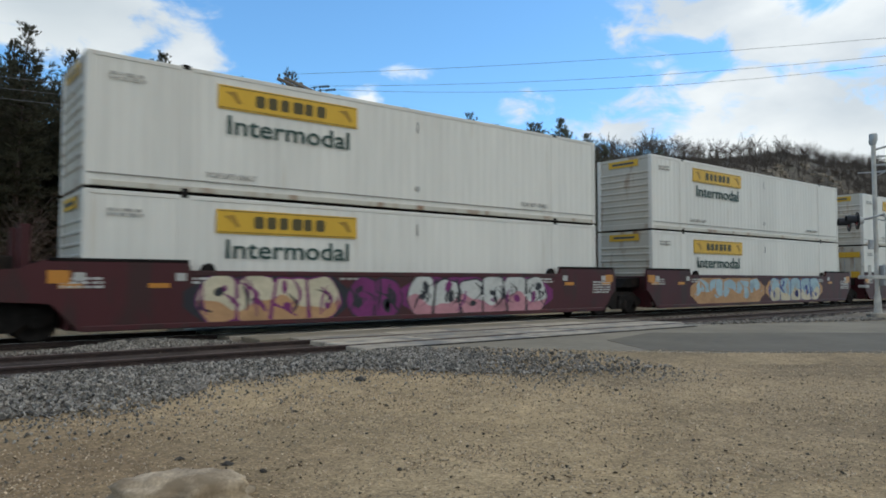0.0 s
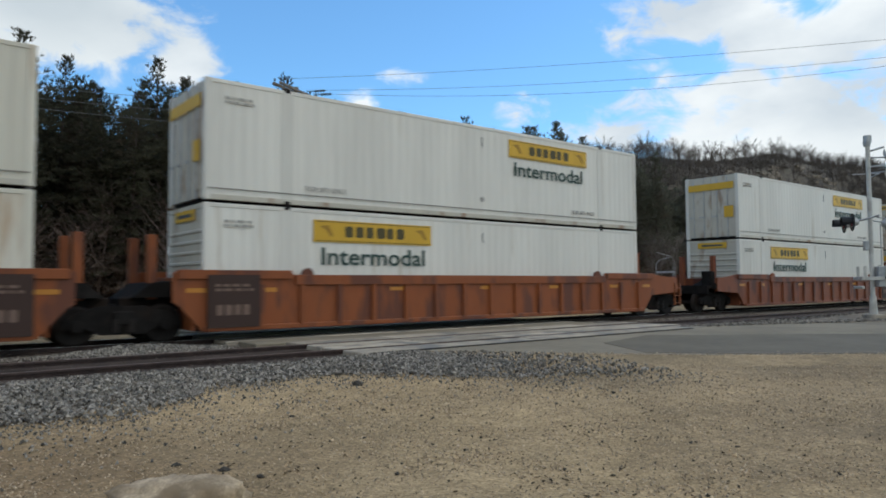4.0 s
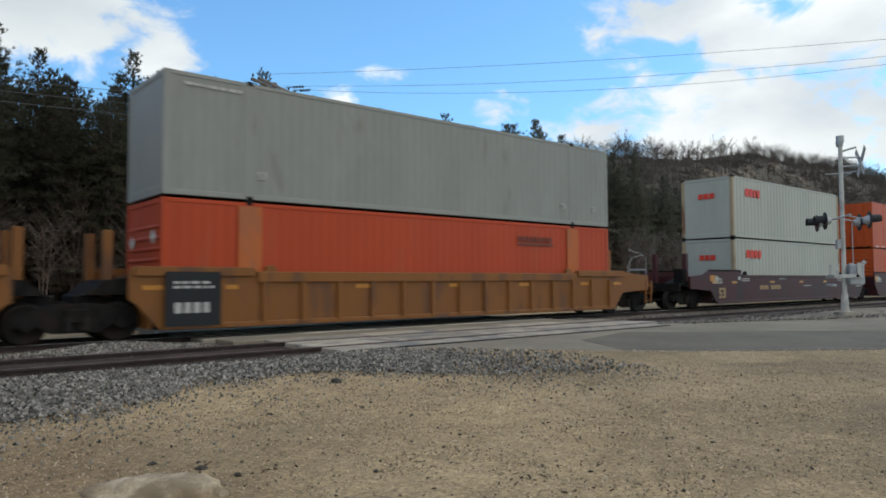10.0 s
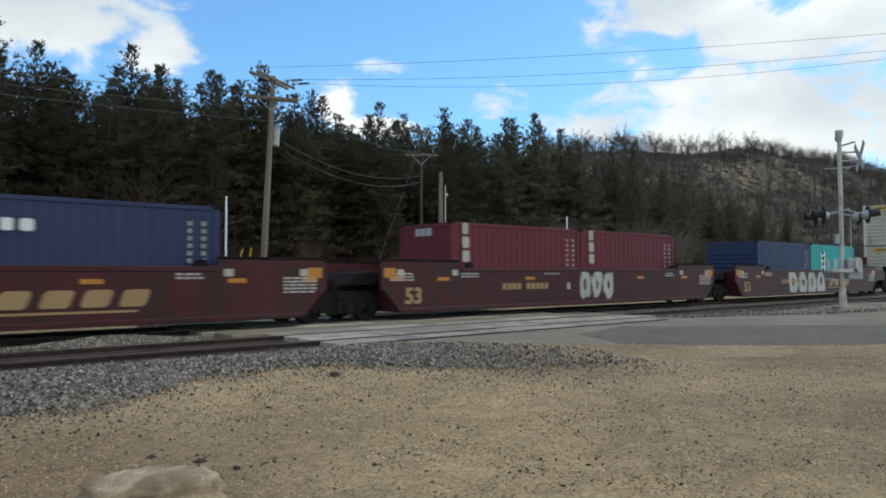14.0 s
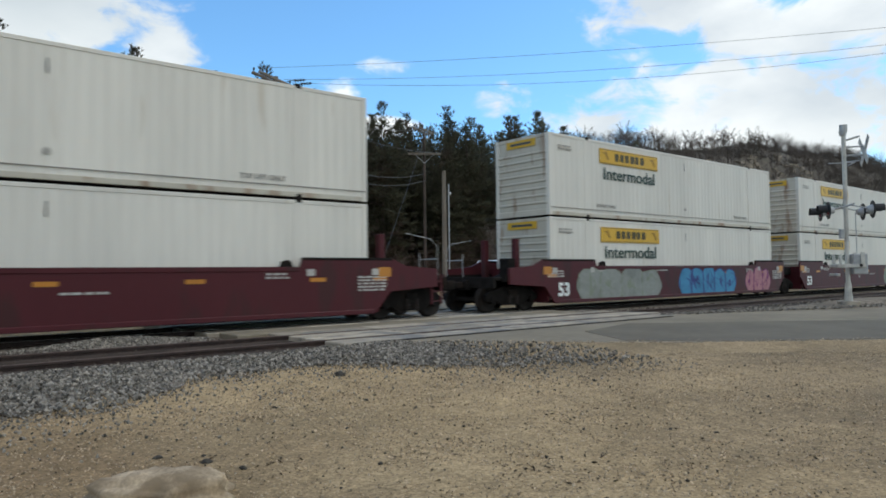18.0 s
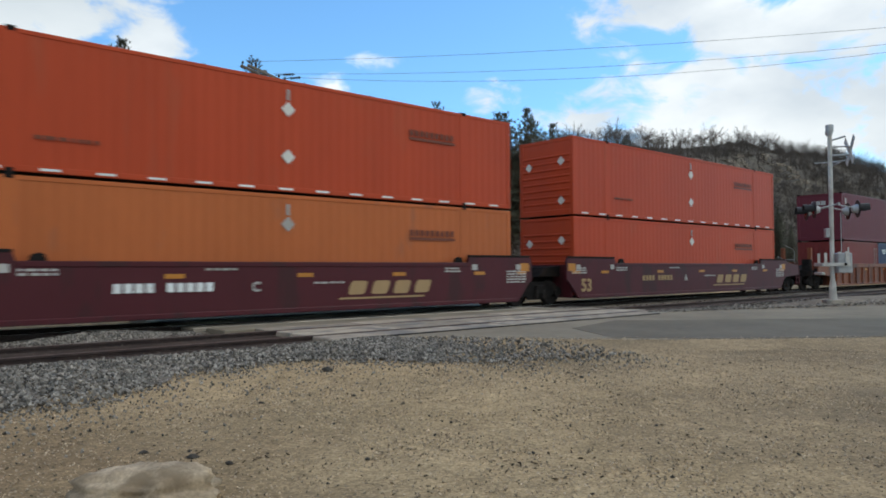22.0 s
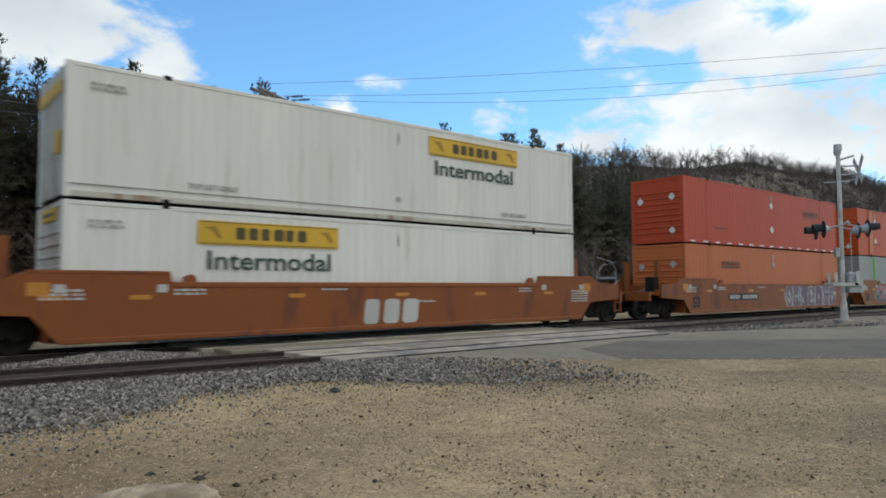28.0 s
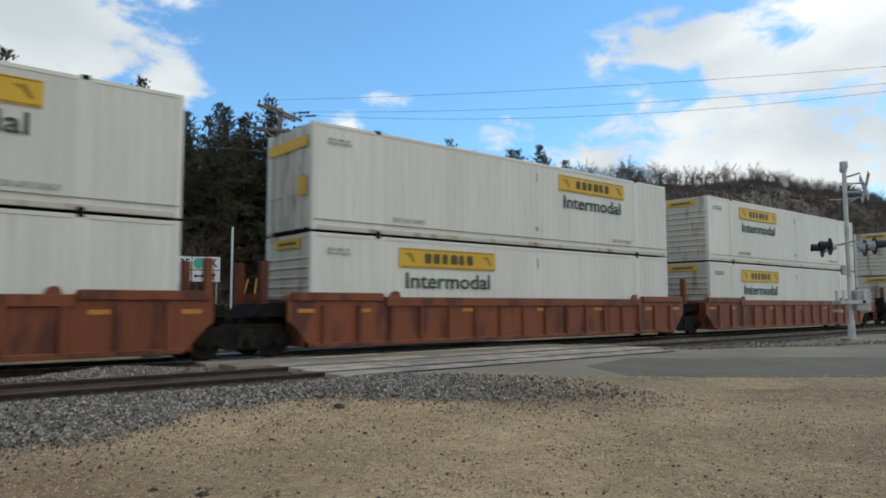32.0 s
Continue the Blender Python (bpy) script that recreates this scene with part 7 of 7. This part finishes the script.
            put("articulation_arm", dr, th, turn)
            if sx < 0:
                truck_at(th, -(half + 1.5))
        pm = MAT[post_colour or colour]
        gp = cached(("guide", post_colour or colour, half), lambda: Geo().box(half + 0.70, half + 0.90, -0.10, 0.10, 0.95, 2.42, 0.012).mesh("guide_post", pm))
        for sy in (-0.55, 0.95) if e == "c" or ribbed else ():
            put("guide_post", gp, th, Matrix.Translation((0, sy, 0)) @ turn)
    for i, x in enumerate((-half - 0.1, -6.6, -2.9, 0.35, 3.3, 6.4, half + 0.1)):
        if abs(x) < half + 0.3:
            panel("reflector", x - 0.22, x + 0.22, 1.10, 1.20, "reflector", th, "yellow reflector", y=-(wy + 0.05))
    if not ribbed:
        rim_mat = MAT["steel_dark"] if colour.startswith("maroon") else m
        rim = cached(("rim", half, rim_mat.name), lambda: Geo().box(k - 0.02, half + 0.52, -0.055, 0.055, hi - 0.05, hi + 0.02, 0.01).mesh("top_rim", rim_mat))
        for sy in (-1, 1):
            for sx in (-1, 1):
                put("top_rim", rim, th, pose(0, sy * wy, 0, 0, 0, 0 if sx > 0 else 180), "dark greasy rim" if colour.startswith("maroon") else "")
        yy = -(wy + 0.052)
        for x0, x1, z, r, mt in ((-half - 0.3, -half + 0.5, 1.3, 3, "pale_mark"), (half - 0.6, half + 0.3, 1.2, 5, "pale_mark"), (-5.9, -5.2, 1.3, 2, "pale_mark"), (5.0, 5.6, 1.3, 2, "pale_mark"), (0.6, 1.6, 0.95, 1, "pale_mark"), (-2.2, -1.4, 1.3, 1, "faint_mark")):
            stencil(x0, x1, z, mt, th, r, 0.05, yy)
        for x in (-half + 0.05, half - 0.05, -6.15, 6.2):
            panel("white_patch", x - 0.11, x + 0.11, 1.25, 1.42, "pale_mark", th, y=yy)
        for x in (-half - 0.32, half + 0.25):
            panel("placard", x - 0.2, x + 0.2, 1.2, 1.46, "reflector", th, "orange-yellow placard", y=yy)
    if "53" in marks:
        put("lettering", text_mesh("53", 0.62, MAT["gold_mark" if "g" in marks else ("black" if "k" in marks else "sign_white")], 0.02), th, (-half + 0.5, -(wy + 0.055), 0.66), "stencilled number")
    if "N" in marks:
        stencil(-4.2, -2.0, 0.9, "gold_mark" if "g" in marks else "sign_white", th, 1, 0.2, -(wy + 0.055), "stencil_character")
    if "B" in marks:
        blocks("railway_mark", 1.6, 4.55, 0.62, 0.98, 4, "gold_mark", th, "gold slanted blocks of the railway's mark", y=-(wy + 0.055), slant=0.35, seed=12)
        panel("railway_swoosh", 1.35, 4.2, 0.50, 0.55, "gold_mark", th, "gold line under the railway's mark", y=-(wy + 0.053))
    if "T" in marks:
        blocks("owner_mark", -0.95, 0.95, 0.37, 1.03, 3, "pale_mark", th, "white blocks of the owner's mark", y=-(wy + 0.055), slant=0.1, seed=14)
    if "n" in marks:
        panel("stencil_patch", -5.0, -2.2, 0.72, 1.02, "black", th, "black stencil patch on the side", y=-(wy + 0.052))
        stencil(-4.9, -2.3, 0.87, "pale_mark", th, 1, 0.17, -(wy + 0.058), "stencil_character")
    if "P" in marks:
        for x in [x for x, e in ((-half + 0.75, ends[0]), (half - 0.75, ends[1])) if e == "s"]:
            p = panel("black_panel", x - 0.62, x + 0.62, 0.3, 1.5, "black" if colour == "car_ochre" else "panel_brown", th, "black stencil panel" if colour == "car_ochre" else "sooty brown stencil panel", y=-(wy + 0.14))
            bars = "pale_mark" if colour == "car_ochre" else "panel_mark"
            for c in range(4):
                blocks("panel_bar", -0.42 + 0.21 * c, -0.42 + 0.21 * (c + 1), -0.32, -0.08, 1, bars, p, y=-0.008, seed=15)
            stencil(-0.45, 0.45, 0.36, bars, p, 2, 0.06, -0.008)
    lets = [c for c in marks if c in "AC"] + (["B"] if "b" in marks else [])
    if lets:
        put("unit_letter", text_mesh(lets[0], 0.32, MAT["pale_mark"], 0.01), th, (-0.97, -(wy + 0.055), 0.87), "stencilled unit letter")
    return th


def end_platform(half):
    g = Geo().box(half + 0.1, half + 2.6, -1.3, 1.3, 1.02, 1.12, 0.015)
    g.box(half + 0.1, half + 2.2, -1.46, -1.3, 0.98, 1.22).box(half + 0.1, half + 2.2, 1.3, 1.46, 0.98, 1.22)
    g.box(half + 2.5, half + 2.62, -1.35, 1.35, 0.78, 1.14, 0.015)
    g.prism([(half + 0.1, 1.12), (half + 1.1, 1.12), (half + 0.1, 1.45)], "y", -0.3, 0.3)
    return g


def coupler(half):
    g = Geo().box(half + 2.6, half + 3.25, -0.11, 0.11, 0.78, 0.99, 0.03).box(half + 3.15, half + 3.5, -0.16, 0.14, 0.72, 1.04, 0.04)
    pts = [Vector((half + 2.7 + 0.4 * i / 8, -0.35, 0.72 - 0.42 * math.sin(math.pi * i / 8))) for i in range(9)]
    for a, b in zip(pts, pts[1:]):
        g.tube(a, b, 0.03, seg=6)
    return g


def handrail(half):
    g = Geo()
    y = -1.25
    pts = [(half + 2.35, y, 1.1), (half + 2.35, y, 2.05), (half + 2.1, y, 2.28), (half + 1.2, y, 2.42)]
    for a, b in zip(pts, pts[1:]):
        g.tube(a, b, 0.010, seg=6)
    g.tube((half + 2.35, -0.4, 1.1), (half + 2.35, -0.4, 1.9), 0.016, seg=6).tube((half + 2.35, y, 1.7), (half + 2.35, -0.4, 1.7), 0.018, seg=6)
    return g


def ladder(half):
    g = Geo().box(half + 1.9, half + 1.95, -1.52, -1.46, 0.4, 1.25).box(half + 2.25, half + 2.3, -1.52, -1.46, 0.4, 1.25)
    for i in range(3):
        g.tube((half + 1.92, -1.5, 0.48 + i * 0.28), (half + 2.28, -1.5, 0.48 + i * 0.28), 0.015, seg=6)
    return g


def ride(thing, x, z=0.0):
    MOVING.append((thing, x, z))
    thing.matrix_basis = pose(x, TRACK_Y, z)
    return thing


CAR_LABEL = {"maroon": "maroon smooth-sided double-stack well car", "maroon_old": "weathered dark maroon double-stack well car",
             "car_orange": "rusty orange ribbed double-stack well car", "car_rust": "rust-brown ribbed double-stack well car",
             "car_ochre": "ochre yellow ribbed double-stack well car with black stencil panels", "car_yellow": "smooth orange-yellow double-stack well car"}


def unit(x, colour, ends, load, marks="", ribbed=False, low=False, sprays=()):
    """A well with its load, the middle of the well x metres along the train."""
    car = well_car(colour, ends, ribbed, 8.2, CAR_LABEL[colour] + (" covered in spray paint" if sprays else ""), marks, low=low)
    for s in sprays:
        graffiti(car, *s)
    ride(car, x)
    z = FLOOR - (0.10 if low else 0.0)
    for level in load:
        tallest = 0
        pieces = level if isinstance(level, list) else [level]
        for i, code in enumerate(pieces):
            kind, front = code.split(":") if ":" in code else (code, "L")
            c = boxes(kind, front)
            dx = 0 if len(pieces) == 1 else (-3.06, 3.06)[i]
            ride(c, x + dx, z)
            low = kind in ("magenta", "dark_red", "red20", "red20_a", "navy20", "wine20", "teal20", "blue20", "red40_b")
            tallest = max(tallest, 2.591 if low else 2.896)
        z += tallest + 0.006


RIB = dict(ribbed=True)
unit(11.01, "maroon_old", "cs", ["white:L", "white:L"], sprays=((-5.8, -2.2, 4, "g_cream", "g_purple", 1, 0.28, 1.42, 1.0, "g_dark", "g_tan"), (-0.1, 5.3, 6, "g_white", "g_dark", 2, 0.25, 1.42, 1.0, "g_purple", "g_pink"), (-2.0, -0.3, 2, "g_purple", "g_dark", 3)))
unit(30.44, "maroon_old", "ss", ["white:L", "white:L"], sprays=((-5.7, -0.5, 5, "g_pale_blue", "g_tan", 4, 0.25, 1.42, 1.0, "g_tan", "g_tan"), (0.2, 5.2, 5, "g_pale_blue", "g_navy", 5, 0.3, 1.4, 1.0, "g_tan", "g_cream")))
unit(49.82, "maroon_old", "sc", ["white:R", "white:L"], sprays=((-2.9, 1.2, 4, "g_cream", "g_dark", 6, 0.45, 1.42),))
unit(73.49, "car_orange", "cs", ["white_plain:R", "white:R"], marks="P", **RIB)
unit(92.88, "car_orange", "ss", ["white_rusty:R", "white_stained:L"], marks="P", **RIB)
unit(112.39, "car_orange", "sc", ["white:L", "white:R"], marks="P", **RIB)
unit(135.9, "car_rust", "cs", ["white:L", "white:R"], marks="P", **RIB)
unit(155.3, "car_rust", "ss", ["white:R", "white:L"], marks="P", **RIB)
unit(174.76, "car_orange", "sc", ["white:L", "white:R"], marks="P", **RIB)
unit(198.12, "car_ochre", "cc", [["red20_a:R", "red20_a:R"], "navy40:R"], marks="n", low=True, **RIB)
unit(221.1, "car_ochre", "cs", ["orange_patched:L", "orange_red:R"], marks="P", **RIB)
unit(240.49, "car_ochre", "ss", ["blue", "orange_faded:L"], marks="P", **RIB)
unit(260.2, "car_ochre", "sc", ["orange_patched:L", "grey"], marks="P", **RIB)
unit(283.77, "maroon_old", "cs", ["pale", "pale"], marks="53gN")
unit(303.28, "maroon_old", "ss", ["orange:L", "orange_left:R"], sprays=((-4.4, 0.2, 5, "g_sky", "g_dark", 8, 0.25, 1.42, 1.0, "g_pink"), (1.2, 5.2, 5, "g_dark", "g_white", 9, 0.3, 1.4, 0.95, "g_pink")))
unit(322.7, "maroon_old", "sc", [["magenta", "dark_red:R"]], marks="53gN")
unit(346.2, "maroon_old", "cs", [["red20:R", "navy20:R"]], marks="53gNBA", sprays=((-7.7, -4.0, 3, "g_white", "g_grey", 10, 0.2, 1.6),))
unit(365.5, "maroon_old", "ss", [["wine20", "wine20"]], marks="53gNb", sprays=((-0.4, 1.6, 3, "g_white", "g_grey", 11, 0.4, 1.45),))
unit(385.0, "maroon_old", "sc", [["blue20", "teal20"]], marks="53gBN", sprays=((-3.4, 1.1, 4, "g_white", "g_grey", 12, 0.2, 1.45),))
unit(408.48, "maroon", "cs", ["white:L", "white:L"], marks="53NA")
unit(427.75, "maroon", "ss", ["white:L", "white:L"], marks="53NC")
unit(447.05, "maroon", "sc", ["white_pale:L", "white_pale:L"], marks="53Nb")
unit(470.6, "maroon", "cs", ["white:L", "white:L"], marks="53", sprays=((-7.0, -1.9, 4, "g_grey", "g_green_grey", 13, 0.25, 1.4), (-0.6, 4.0, 5, "g_blue", "g_navy", 14, 0.25, 1.42), (4.9, 7.3, 3, "g_pink", "g_purple", 15, 0.25, 1.42)))
unit(490.0, "maroon", "ss", ["white:L", "white:L"], marks="53C", sprays=((3.0, 6.9, 4, "g_green_grey", "g_grey", 16, 0.22, 1.42),))
unit(509.43, "maroon", "sc", ["white:L", "white:L"], marks="53Nb", sprays=((2.6, 5.6, 5, "g_grey", "g_green_grey", 17, 0.3, 1.35),))
unit(532.93, "maroon", "cs", ["white_stained:L", "white:L"], marks="53gNBb")
unit(552.42, "maroon", "ss", ["orange_faded:L", "orange_red_r:L"], marks="53NCB")
unit(571.82, "maroon", "sc", ["orange_red_r:L", "orange_red_r:L"], marks="53gNAB")
unit(595.16, "car_rust", "cc", [["red20_a:R", "navy20:R"], "wine40:L"], **RIB)
unit(618.68, "maroon_old", "cs", ["orange_low:L", "orange_faded_left:R"], marks="53gN", sprays=((-0.3, 3.0, 5, "g_grey", "g_purple", 18, 0.55, 1.35), (3.1, 6.6, 5, "maroon_old", "g_grey", 19, 0.45, 1.35)))
unit(638.08, "maroon_old", "ss", ["orange_low:L", "orange_striped:R"], marks="53gNCB")
unit(657.45, "maroon_old", "sc", ["swift_low", "swift"], marks="53gN")
unit(680.94, "car_rust", "cc", ["red40_b", "red40"], marks="n", **RIB)
unit(704.47, "car_yellow", "cc", ["white:L", "white:R"], marks="T")
unit(727.9, "car_yellow", "cs", ["orange_faded_left:L", "orange_red_r:L"], marks="53kn", sprays=((0.6, 6.9, 7, "g_mauve", "g_white", 20, 0.3, 1.42),))
unit(747.34, "car_yellow", "ss", ["grey_green", "orange_striped:L"], marks="53k", sprays=((-6.2, -0.1, 6, "g_pink", "g_dark", 21, 0.22, 1.42, 1.0, "g_teal", "g_mauve"), (0.2, 6.9, 7, "g_teal", "g_dark", 22, 0.22, 1.05, 1.0, "g_teal")))
unit(766.7, "car_yellow", "sc", ["orange_faded:L", "sky"], marks="53k", sprays=((-5.4, 3.0, 9, "panel_mark", "car_rust", 24, 0.25, 1.35), (-5.0, 0.6, 8, "g_green_grey", "g_dark", 23, 0.78, 1.42)))
unit(790.26, "car_rust", "cs", ["white:L", "white:R"], **RIB)
unit(809.71, "car_rust", "ss", ["white:L", "white:R"], **RIB)
unit(829.13, "car_rust", "sc", ["white:L", "white:L"], **RIB)
unit(852.7, "car_rust", "cs", ["white:L", "white:L"], **RIB)


# ---- what moves: the train runs from right to left ----
TRAVEL = [(0.0, 0.0), (4.5, 111.15), (9.0, 222.31), (13.5, 333.48), (18.0, 444.65), (21.5, 531.57), (25.0, 618.5), (28.5, 705.7), (32.0, 792.93)]


def motions():
    for thing, x, z in MOVING:
        walk(thing, [(t, pose(x - d, TRACK_Y, z)) for t, d in TRAVEL])
    # wheelsets roll while they pass the camera
    start = {ob: x for ob, x, _ in MOVING}
    for ws in WHEELSETS:
        truck = ws.parent
        x = start[truck.parent] + truck.location.x + ws.location.x
        first = (x - 48.0) / 24.78
        n0, n1 = max(0, int(first * FPS)), min(32 * FPS, int((first + 2.3) * FPS))
        if n1 <= n0:
            continue
        at = ws.location.copy()
        rows = [(n / FPS, pose(*at, 0, -80.0 * (n - n0), 0)) for n in range(n0, n1 + 1)]
        if n0 > 0:
            rows.insert(0, (0.0, pose(*at)))
        if n1 < 32 * FPS:
            rows.append((32.0, rows[-1][1]))
        walk(ws, rows)


motions()
